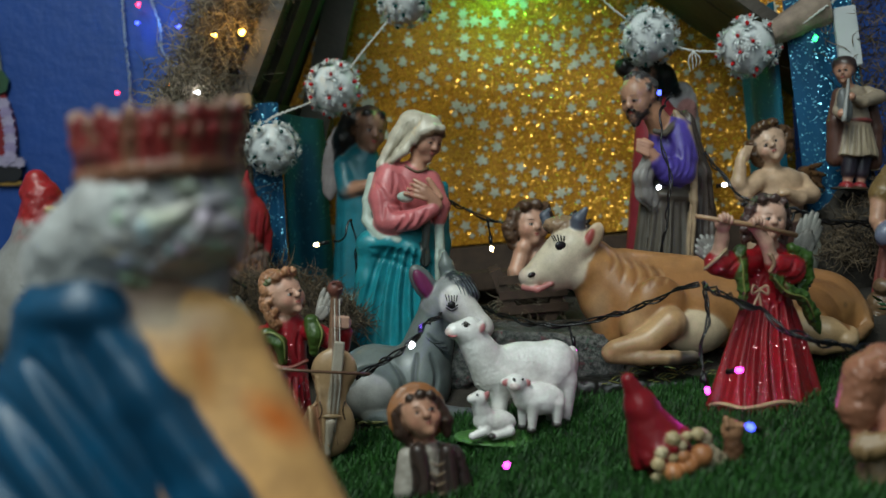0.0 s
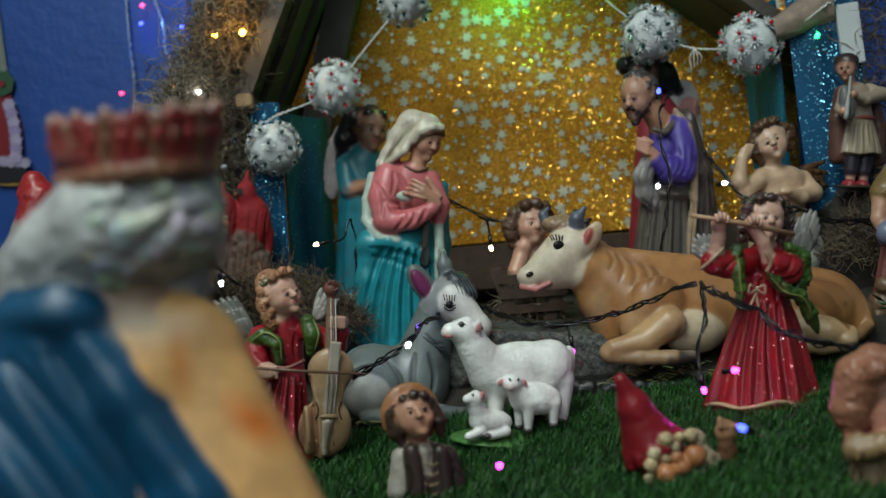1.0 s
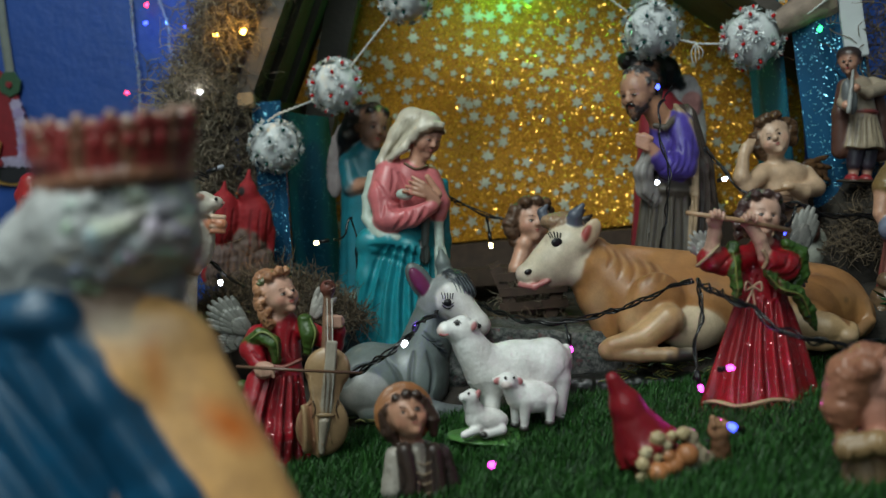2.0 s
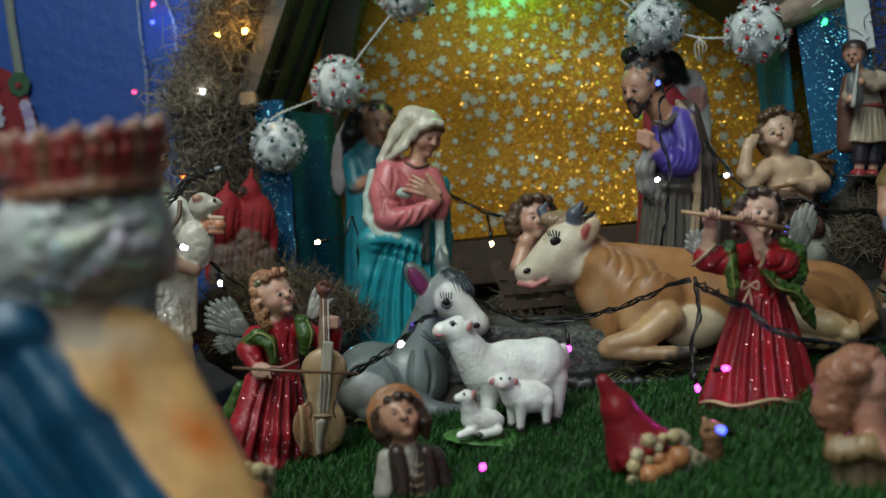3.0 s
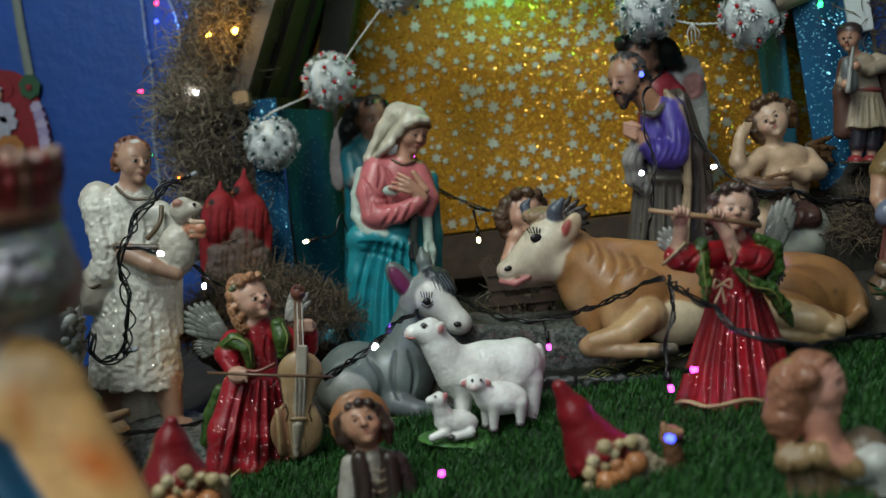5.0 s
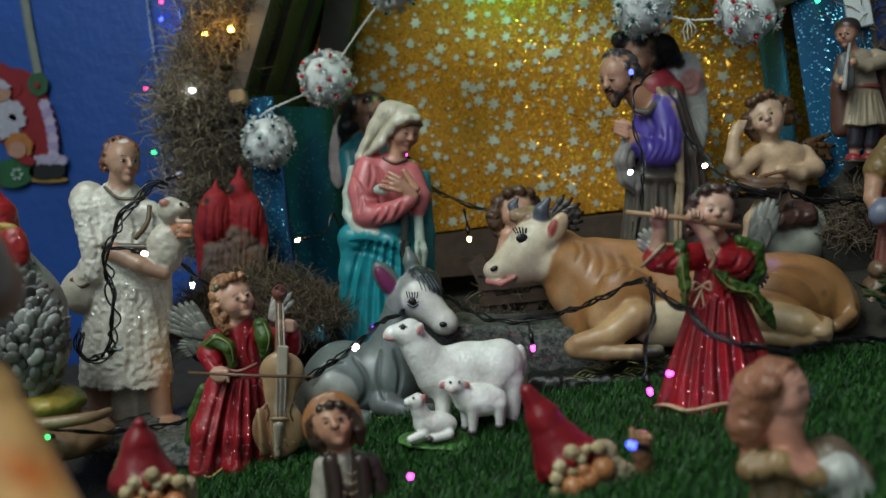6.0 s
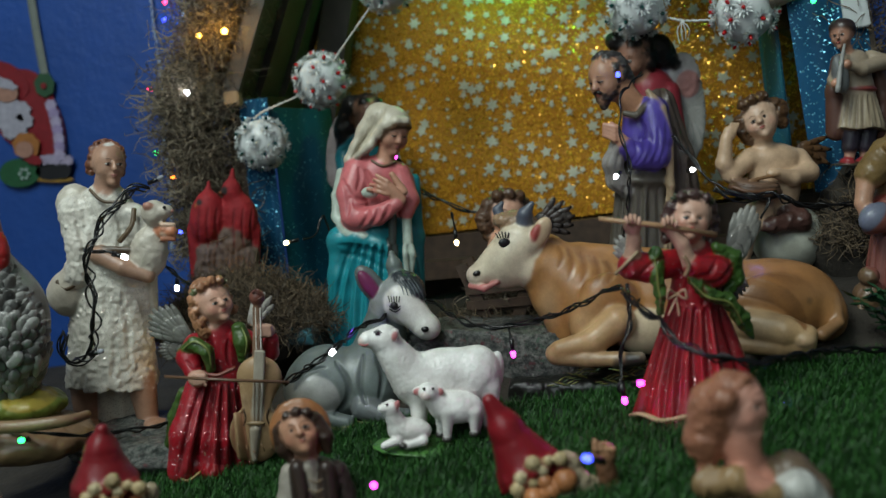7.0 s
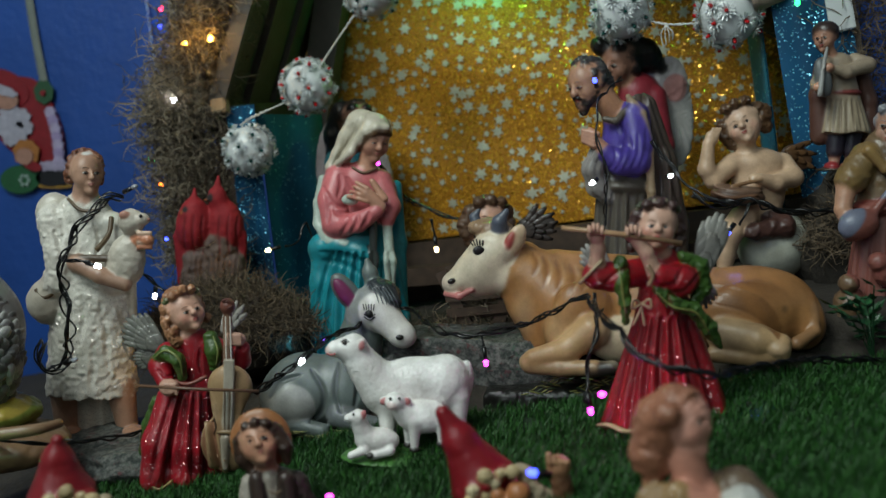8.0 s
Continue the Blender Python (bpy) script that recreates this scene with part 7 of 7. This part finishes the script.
        m = Matrix.Translation(q * radius * 0.83) @ turn @ Matrix.Rotation(rnd.uniform(0, 6), 4, "Z")
        verts, faces = [], []
        for ring, (count, tilt, ln) in enumerate(((13, 20, 0.34), (10, 46, 0.27))):
            for k in range(count):
                a = 6.2832 * k / count + 0.3 * ring + rnd.uniform(-0.08, 0.08)
                t = radians(tilt + rnd.uniform(-7, 7))
                d = Vector((math.cos(a) * math.cos(t), math.sin(a) * math.cos(t), math.sin(t)))
                sd = Vector((-math.sin(a), math.cos(a), 0)) * radius * 0.035
                base = len(verts)
                o = Vector((0, 0, radius * 0.04))
                L = radius * ln * rnd.uniform(0.85, 1.1)
                up = d.cross(sd).normalized() * radius * 0.014
                verts += [m @ (o - sd * 0.5), m @ (o + sd * 0.5), m @ (o + d * L * 0.7 + sd), m @ (o + d * L), m @ (o + d * L * 0.7 - sd), m @ (o + d * L * 0.5 + up)]
                faces += [(base, base + 1, base + 5), (base + 1, base + 2, base + 5), (base + 2, base + 3, base + 5), (base + 3, base + 4, base + 5), (base + 4, base, base + 5)]
        link_mesh("petal_rosette", verts, faces, SPIKES, top)
        if gem_mesh is None:
            bm = bmesh.new()
            bmesh.ops.create_uvsphere(bm, u_segments=8, v_segments=6, radius=radius * 0.062)
            bmesh.ops.scale(bm, vec=(1, 1, 1.7), verts=bm.verts)
            gem_mesh = part("gem_bulb", bm, gem, top, "small pointed coloured bulb", True)
            one = gem_mesh
        else:
            one = new("gem_bulb", gem_mesh.data)
            one.parent = top
        one.matrix_local = Matrix.Translation(q * radius * 1.0) @ turn
    top.matrix_world = pose(*place)
    return top


lantern((-0.254, 1.372, 0.331), 0.0415, GEM_GREEN, 1, "white spiky plastic ball with dark green bulbs, hung on cord")
lantern((-0.159, 1.402, 0.418), 0.0430, GEM_RED, 2, "white spiky plastic ball with small red bulbs, hung on cord")
lantern((-0.044, 1.398, 0.545), 0.0420, GEM_GREEN, 3, "white spiky plastic ball with dark green bulbs, hung on cord")
lantern((0.316, 1.360, 0.464), 0.0435, GEM_GREEN, 4, "white spiky plastic ball with dark green bulbs, hung on cord")
lantern((0.455, 1.335, 0.438), 0.0445, GEM_RED, 5, "white spiky plastic ball with small red bulbs, hung on cord")

cord = tagged(new("white_rope"), "twisted white cotton cord linking the ball lanterns", "cord")
for pts in (
    [(-0.262, 1.37, 0.369), (-0.248, 1.37, 0.377), (-0.227, 1.371, 0.384), (-0.190, 1.39, 0.398)],
    [(-0.136, 1.39, 0.440), (-0.118, 1.392, 0.462), (-0.090, 1.390, 0.492), (-0.064, 1.39, 0.520)],
    [(0.225, 1.36, 0.556), (0.255, 1.352, 0.514), (0.285, 1.352, 0.488)],
    [(0.353, 1.345, 0.445), (0.379, 1.334, 0.436), (0.416, 1.325, 0.432)],
    [(0.483, 1.312, 0.443), (0.512, 1.299, 0.457), (0.542, 1.290, 0.477), (0.575, 1.291, 0.500)],
):
    v, f = twisted(pts, 2, 0.0013, 0.009, 0.0010)
    link_mesh("cord_length", v, f, CORD, cord, smooth=True)
for k in range(4):
    v, f = tube_data(spline([(0.373, 1.332, 0.437), (0.366 + 0.005 * k, 1.330 - 0.002 * k, 0.424), (0.368 + 0.004 * k, 1.330, 0.406 + 0.003 * k)], 6), 0.0008, 5)
    link_mesh("loose_end", v, f, CORD, cord, smooth=True)


# ---------------------------------------------------------------- light strings
def bulb_mesh(length, radius):
    bm = bmesh.new()
    bmesh.ops.create_cone(bm, cap_ends=True, segments=10, radius1=radius, radius2=radius * 0.72, depth=length)
    bmesh.ops.bevel(bm, geom=[e for e in bm.edges if abs(e.verts[0].co.z - e.verts[1].co.z) < 1e-6], offset=radius * 0.3, segments=2, affect="EDGES")
    return bm


def bulb(parent, place, way, colour, size=1.0, socket=True):
    """A small lamp: a black socket behind a clear capsule, pointing along way."""
    turn = Vector(way).to_track_quat("Z", "Y").to_matrix().to_4x4()
    ob = part("bulb", bulb_mesh(0.0072 * size, 0.0031 * size), LED[colour], parent, colour + " lamp capsule" if colour != "off" else "unlit clear lamp capsule", True)
    ob.matrix_local = Matrix.Translation(place) @ turn
    if socket:
        sk = part("socket", bulb_mesh(0.015 * size, 0.0029 * size), WIRE, parent, "black plastic socket", True)
        sk.matrix_local = Matrix.Translation(Vector(place) - Vector(way).normalized() * 0.0105 * size) @ turn


def wire(parent, pts, strands_n=2, spread=0.0018):
    v, f = twisted(pts, strands_n, 0.0011, 0.062, spread)
    return link_mesh("wire", v, f, WIRE, parent, smooth=True)


front = tagged(new("light_string"), "black-wired string of small coloured lamps wound over the figures", "light string")
wire(front, [(-0.029, 1.275, 0.291), (-0.018, 1.275, 0.272), (-0.004, 1.276, 0.251), (0.018, 1.278, 0.233), (0.06, 1.274, 0.212), (0.091, 1.269, 0.198)], 1, 0.0)
wire(front, [(0.003, 1.276, 0.241), (0.037, 1.276, 0.22), (0.067, 1.275, 0.207), (0.095, 1.27, 0.2)], 3)
wire(front, [(0.056, 1.188, 0.214), (0.058, 1.188, 0.200), (0.059, 1.187, 0.186)], 2, 0.0010)
wire(front, [(-0.150, 1.200, 0.194), (-0.136, 1.218, 0.199), (-0.128, 1.239, 0.220), (-0.124, 1.240, 0.180), (-0.126, 1.235, 0.120)], 2)
wire(front, [(-0.103, 0.945, 0.062), (-0.068, 0.930, 0.083), (-0.040, 0.935, 0.100), (-0.030, 0.975, 0.108), (-0.012, 1.035, 0.110), (0.008, 1.120, 0.112), (0.034, 1.125, 0.110), (0.068, 1.060, 0.102),
             (0.100, 1.020, 0.096), (0.146, 1.008, 0.098), (0.185, 0.985, 0.110), (0.221, 0.955, 0.129), (0.258, 0.925, 0.147)], 4, 0.0024)
wire(front, [(0.134, 1.016, 0.096), (0.136, 1.012, 0.086), (0.138, 1.008, 0.078)], 2, 0.0010)
wire(front, [(0.262, 0.925, 0.148), (0.262, 0.912, 0.117), (0.252, 0.900, 0.083), (0.247, 0.890, 0.058), (0.249, 0.888, 0.052)], 3)
wire(front, [(0.258, 0.900, 0.146), (0.278, 0.830, 0.134), (0.302, 0.795, 0.115), (0.329, 0.785, 0.104), (0.362, 0.800, 0.095), (0.400, 0.855, 0.085), (0.461, 0.935, 0.068), (0.535, 0.990, 0.050)], 4, 0.0028)
wire(front, [(0.308, 1.200, 0.364), (0.280, 1.150, 0.340), (0.274, 1.128, 0.300), (0.280, 1.118, 0.258), (0.277, 1.122, 0.218), (0.265, 1.120, 0.150)], 2)
wire(front, [(0.335, 1.160, 0.285), (0.364, 1.150, 0.242), (0.386, 1.136, 0.218), (0.422, 1.130, 0.205)], 3)
wire(front, [(0.376, 1.143, 0.219), (0.403, 1.136, 0.205), (0.442, 1.140, 0.204), (0.479, 1.145, 0.191), (0.519, 1.155, 0.184), (0.593, 1.185, 0.178)], 5, 0.0035)
wire(front, [(0.437, 1.132, 0.203), (0.431, 1.128, 0.190), (0.424, 1.118, 0.182)], 2, 0.0010)
wire(front, [(-0.252, 0.985, 0.285), (-0.266, 0.965, 0.278), (-0.282, 0.950, 0.258), (-0.301, 0.940, 0.228), (-0.306, 0.936, 0.179), (-0.309, 0.936, 0.129), (-0.324, 0.938, 0.105), (-0.352, 0.950, 0.102), (-0.378, 0.985, 0.126)], 5, 0.0045)
wire(front, [(-0.318, 0.955, 0.222), (-0.292, 0.942, 0.220), (-0.275, 0.945, 0.216)], 2, 0.0012)
wire(front, [(-0.400, 0.860, 0.066), (-0.333, 0.850, 0.050), (-0.300, 0.870, 0.040), (-0.270, 0.900, 0.032), (-0.236, 0.945, 0.026)], 3)
wire(front, [(-0.300, 1.050, 0.196), (-0.279, 1.055, 0.187), (-0.262, 1.056, 0.174), (-0.240, 1.070, 0.150)], 3)
for place, way, colour in (
    ((0.276, 1.140, 0.362), (-0.1, -0.9, 0.4), "blue"),
    ((-0.172, 1.196, 0.191), (-1, -0.2, -0.15), "warm"),
    ((0.0595, 1.185, 0.174), (0.05, -0.1, -1), "warm"),
    ((-0.027, 1.266, 0.292), (-0.4, -0.6, 0.7), "magenta"),
    ((0.138, 1.005, 0.066), (0.05, -0.1, -1), "magenta"),
    ((0.265, 0.826, 0.076), (0.3, -0.7, 0.2), "magenta"),
    ((0.251, 0.884, 0.044), (0.1, -0.3, -1), "magenta"),
    ((0.264, 1.112, 0.244), (-0.3, -0.9, -0.2), "white"),
    ((0.354, 1.140, 0.243), (0.2, -0.9, 0.1), "white"),
    ((-0.263, 0.940, 0.212), (1, -0.3, -0.25), "white"),
    ((-0.262, 1.048, 0.160), (0.3, -0.8, -0.5), "white"),
    ((-0.233, 0.985, 0.293), (1, -0.2, 0.3), "off"),
    ((-0.300, 0.930, 0.113), (1, -0.3, 0.25), "off"),
    ((-0.041, 0.927, 0.097), (-0.3, -0.8, -0.3), "white"),
    ((0.407, 1.090, 0.176), (-0.5, -0.7, -0.5), "blue"),
    ((0.505, 1.060, 0.038), (0.2, -0.8, 0.3), "green"),
    ((0.397, 0.895, 0.028), (0.1, -0.7, -0.5), "blue"),
    ((0.218, 0.660, 0.070), (-0.5, -0.5, 0.3), "blue"),
    ((0.041, 0.738, 0.026), (0.1, -0.8, 0.4), "magenta"),
    ((-0.316, 0.800, 0.058), (0.2, -0.8, 0.2), "green"),
):
    bulb(front, place, way, colour)

hung = tagged(new("light_string"), "clear-wired string of tiny coloured lamps hanging on the wall", "light string")
for pts in ([(-0.602, 1.784, 0.760), (-0.601, 1.779, 0.651), (-0.599, 1.773, 0.564), (-0.595, 1.769, 0.498), (-0.600, 1.770, 0.432), (-0.612, 1.780, 0.391), (-0.612, 1.780, 0.275), (-0.619, 1.767, 0.137)],
            [(-0.570, 1.782, 0.740), (-0.542, 1.769, 0.646), (-0.524, 1.755, 0.589), (-0.513, 1.722, 0.538), (-0.420, 1.517, 0.470)]):
    v, f = twisted(pts, 2, 0.0016, 0.02, 0.0018)
    link_mesh("wire", v, f, CLEAR_WIRE, hung, smooth=True)
for place, way, colour, size in (
    ((-0.571, 1.766, 0.603), (0.8, -0.4, 0.1), "blue", 1.15), ((-0.492, 1.766, 0.592), (0.8, -0.4, 0), "blue", 1.15), ((-0.567, 1.769, 0.638), (0.6, -0.4, 0.6), "red", 1.2),
    ((-0.617, 1.757, 0.471), (-0.8, -0.4, 0.1), "red", 1.1), ((-0.579, 1.673, 0.342), (-0.7, -0.5, 0.1), "green", 1.1), ((-0.433, 1.480, 0.447), (-0.5, -0.8, 0), "orange", 0.9),
    ((-0.324, 1.345, 0.498), (-0.6, -0.7, 0), "yellow", 1.0), ((-0.282, 1.345, 0.500), (0.5, -0.8, 0.1), "yellow", 1.5), ((-0.356, 1.350, 0.417), (-0.3, -0.9, 0), "white", 1.4),
    ((-0.400, 1.360, 0.292), (-0.5, -0.8, 0), "orange", 0.9), ((-0.352, 1.264, 0.213), (0.6, -0.7, 0), "blue", 0.9), ((0.532, 1.285, 0.439), (0, -0.7, 0.6), "green", 1.2),
):
    bulb(hung, place, way, colour, size, False)

# the light that the lit lamps throw, plus four added glows without a bulb
for spot, power, tint in (
    ((-0.285, 1.325, 0.502), 0.12, (1.0, 0.55, 0.12)), ((-0.357, 1.335, 0.417), 0.03, (0.85, 0.92, 1.0)), ((0.100, 1.555, 0.600), 0.55, (0.10, 1.0, 0.20)),
    ((0.262, 0.812, 0.076), 0.050, (1.0, 0.05, 0.70)), ((0.276, 1.128, 0.366), 0.008, (0.08, 0.08, 1.0)), ((-0.034, 0.985, 0.112), 0.014, (0.22, 0.10, 1.0)),
    ((0.403, 1.074, 0.172), 0.010, (0.05, 0.12, 1.0)), ((-0.142, 1.160, 0.074), 0.016, (0.15, 0.70, 1.0)), ((-0.530, 1.745, 0.600), 0.14, (0.10, 0.30, 1.0)),
    ((0.262, 1.100, 0.240), 0.012, (0.85, 0.92, 1.0)), ((0.356, 1.128, 0.243), 0.012, (0.85, 0.92, 1.0)), ((-0.318, 0.790, 0.062), 0.012, (0.05, 1.0, 0.2)),
    ((0.399, 0.882, 0.030), 0.008, (0.06, 0.12, 1.0)), ((-0.255, 1.020, 0.070), 0.020, (1.0, 0.50, 0.08)), ((0.507, 1.045, 0.044), 0.008, (0.05, 1.0, 0.25)), ((-0.275, 1.262, 0.150), 0.012, (1.0, 0.45, 0.06)),
):
    glow_lamp("lamp_glow", spot, power, tint)

# ---------------------------------------------------------------- loose things at the edges
# flat hanging wall decoration in plain shapes
deco = tagged(new("hanging_decoration"), "flat red, white and green christmas decoration hung by a ribbon", "wall decoration")


def disc(name, x, z, rx, rz, colour, rough=0.5, tilt=0.0, proud=0.0, wave=0.0):
    n = 28
    verts, faces = [], []
    for layer in (0, 1):
        for i in range(n):
            a = 6.2832 * i / n
            k = 1 + wave * math.sin(7 * a)
            px, pz = rx * k * math.cos(a), rz * k * math.sin(a)
            verts.append((x + px * math.cos(tilt) - pz * math.sin(tilt), 0.0 - proud - 0.004 * layer, z + px * math.sin(tilt) + pz * math.cos(tilt)))
    faces.append(tuple(range(n)))
    faces.append(tuple(reversed(range(n, 2 * n))))
    faces += [(i, n + i, n + (i + 1) % n, (i + 1) % n) for i in range(n)]
    return link_mesh(name, verts, faces, plain("card_print", colour, rough, 0, 0.3, 90, 0.1), deco)


RED_CARD, PALE_CARD, FLESH_CARD, LEAF_CARD, BLACK_CARD = (0.20, 0.006, 0.012), (0.36, 0.35, 0.42), (0.36, 0.19, 0.14), (0.012, 0.085, 0.03), (0.006, 0.006, 0.009)
disc("card_shape", -0.010, 0.040, 0.072, 0.082, RED_CARD)
disc("card_shape", 0.040, -0.005, 0.040, 0.085, RED_CARD, proud=0.001, tilt=0.15)
disc("card_shape", -0.050, 0.100, 0.060, 0.036, RED_CARD, tilt=-0.4, proud=0.002)
for x, z, w in ((-0.036, 0.046, 0.024), (-0.012, 0.036, 0.022), (-0.050, 0.020, 0.026), (-0.022, 0.010, 0.022), (-0.004, 0.016, 0.018), (-0.040, -0.006, 0.018), (-0.016, -0.008, 0.014)):
    disc("beard_curl", x, z, w, w * 0.9, tuple(c * (0.8 + 9 * w) for c in PALE_CARD), proud=0.006 + 0.06 * w, wave=0.10)
disc("card_shape", -0.040, 0.072, 0.026, 0.018, FLESH_CARD, proud=0.010)
disc("card_shape", -0.046, 0.094, 0.034, 0.010, PALE_CARD, proud=0.012, tilt=-0.35, wave=0.1)
for k in range(7):
    disc("fur_tuft", 0.058 + 0.006 * k - 0.0006 * k * k, 0.046 - 0.017 * k, 0.012, 0.012, (0.30, 0.24, 0.42) if k % 2 else (0.38, 0.33, 0.48), proud=0.010 + 0.0005 * k, wave=0.14)
for k in range(5):
    disc("fur_tuft", 0.034 + 0.014 * k, -0.066 + 0.002 * (k % 2), 0.011, 0.010, (0.34, 0.30, 0.42), proud=0.009 + 0.0006 * k, wave=0.14)
disc("boot", 0.046, -0.090, 0.034, 0.017, BLACK_CARD, proud=0.006)
disc("boot", 0.074, -0.084, 0.020, 0.020, BLACK_CARD, proud=0.008)
disc("card_edge", 0.052, -0.106, 0.044, 0.006, (0.30, 0.17, 0.03), proud=0.004)
disc("parcel", -0.024, -0.092, 0.048, 0.030, LEAF_CARD, proud=0.006, tilt=0.1)
for k in range(6):
    a = 1.047 * k
    disc("snowflake", -0.012 + 0.010 * math.cos(a), -0.094 + 0.010 * math.sin(a), 0.0035, 0.0035, (0.30, 0.40, 0.36), proud=0.010)
disc("card_shape", -0.002, -0.036, 0.030, 0.027, (0.34, 0.13, 0.03), proud=0.012, wave=0.06)
disc("card_shape", -0.004, -0.044, 0.020, 0.017, FLESH_CARD, proud=0.016)
disc("card_shape", 0.012, -0.064, 0.022, 0.010, RED_CARD, proud=0.014, tilt=-0.3)
disc("bauble", 0.044, 0.088, 0.022, 0.024, (0.019, 0.074, 0.031), proud=0.006, wave=0.06)
disc("berry", 0.044, 0.086, 0.006, 0.006, RED_CARD, proud=0.010)
v, f = tube_data([(0.044, -0.004, 0.100), (0.030, -0.004, 0.200), (0.015, -0.004, 0.34)], 0.009, 6)
link_mesh("ribbon", [(x, y * 0.3 - 0.004, z) for x, y, z in v], f, RIBBON, deco)
deco.matrix_world = pose(-0.907, 1.786, 0.422, 0, 5.0, 0)

# white card leaning on the post, bark curl at the roof's end
tagged(part("card_box", block((0.030, 0.018, 0.085), 0.0015), CARD), "upright white card strip leaning on the post", "card").matrix_world = pose(0.583, 1.302, 0.440, 0, -6, -8)


def bark_curl():
    n, m = 12, 8
    verts, faces = [], []
    for layer in (0, 1):
        for j in range(m + 1):
            for i in range(n + 1):
                u, w = i / n, j / m
                a = radians(-70 + 150 * w)
                r = 0.020 + 0.004 * layer + 0.004 * noise.noise(Vector((u * 4, w * 4, 2)))
                verts.append((-0.042 + 0.084 * u, -r * math.cos(a), r * math.sin(a) * (0.75 + 0.5 * u) + 0.018 * u))
    N = (n + 1) * (m + 1)
    for j in range(m):
        for i in range(n):
            q = (j * (n + 1) + i, j * (n + 1) + i + 1, (j + 1) * (n + 1) + i + 1, (j + 1) * (n + 1) + i)
            faces += [q, tuple(N + t for t in reversed(q))]
    for i in range(n):
        for j in (0, m):
            a, b = j * (n + 1) + i, j * (n + 1) + i + 1
            faces.append((a, b, N + b, N + a))
    ob = link_mesh("bark_piece", verts, faces, BARK, smooth=True)
    ob.matrix_world = pose(0.522, 1.318, 0.462, 10, -14, -6)
    return tagged(ob, "curled pale brown bark piece under the roof's end", "bark")


bark_curl()
plank("post", (0.628, 1.33, 0.20), (0.590, 1.33, 0.52), 0.014, 0.016, BARK, stable)


def sprig(place, seed):
    """A small artificial plant: stems with folded leaves."""
    rnd = random.Random(seed)
    top = tagged(new("plastic_plant"), "small dark green artificial plant beside the ox", "plant")
    leaf = plain("plastic_leaf", (0.02, 0.085, 0.03), 0.35, 0, 0.5, 200, 0.2)
    for k in range(7):
        a = rnd.uniform(0, 6.28)
        tip = Vector((0.035 * math.cos(a), 0.03 * math.sin(a), rnd.uniform(0.045, 0.085)))
        line = spline([(0, 0, 0), tuple(tip * 0.5 + Vector((0, 0, 0.012))), tuple(tip)], 5)
        v, f = tube_data(line, 0.0009, 5)
        link_mesh("stem", v, f, leaf, top, smooth=True)
        for j in range(3, len(line)):
            b = a + rnd.uniform(-1.4, 1.4)
            d = Vector((math.cos(b), math.sin(b), rnd.uniform(-0.2, 0.7))).normalized() * rnd.uniform(0.014, 0.024)
            w = d.cross(Vector((0, 0, 1))).normalized() * 0.005
            dip = Vector((0, 0, -0.0025))
            p = line[j]
            pts = [p, p + d * 0.45 + w, p + d, p + d * 0.45 - w, p + d * 0.5 + dip]
            link_mesh("leaf", pts, [(0, 1, 4), (1, 2, 4), (2, 3, 4), (3, 0, 4)], leaf, top)
    top.matrix_world = pose(*place)


sprig((0.535, 1.030, 0.040), 4)
sprig((0.600, 1.010, 0.046), 9)
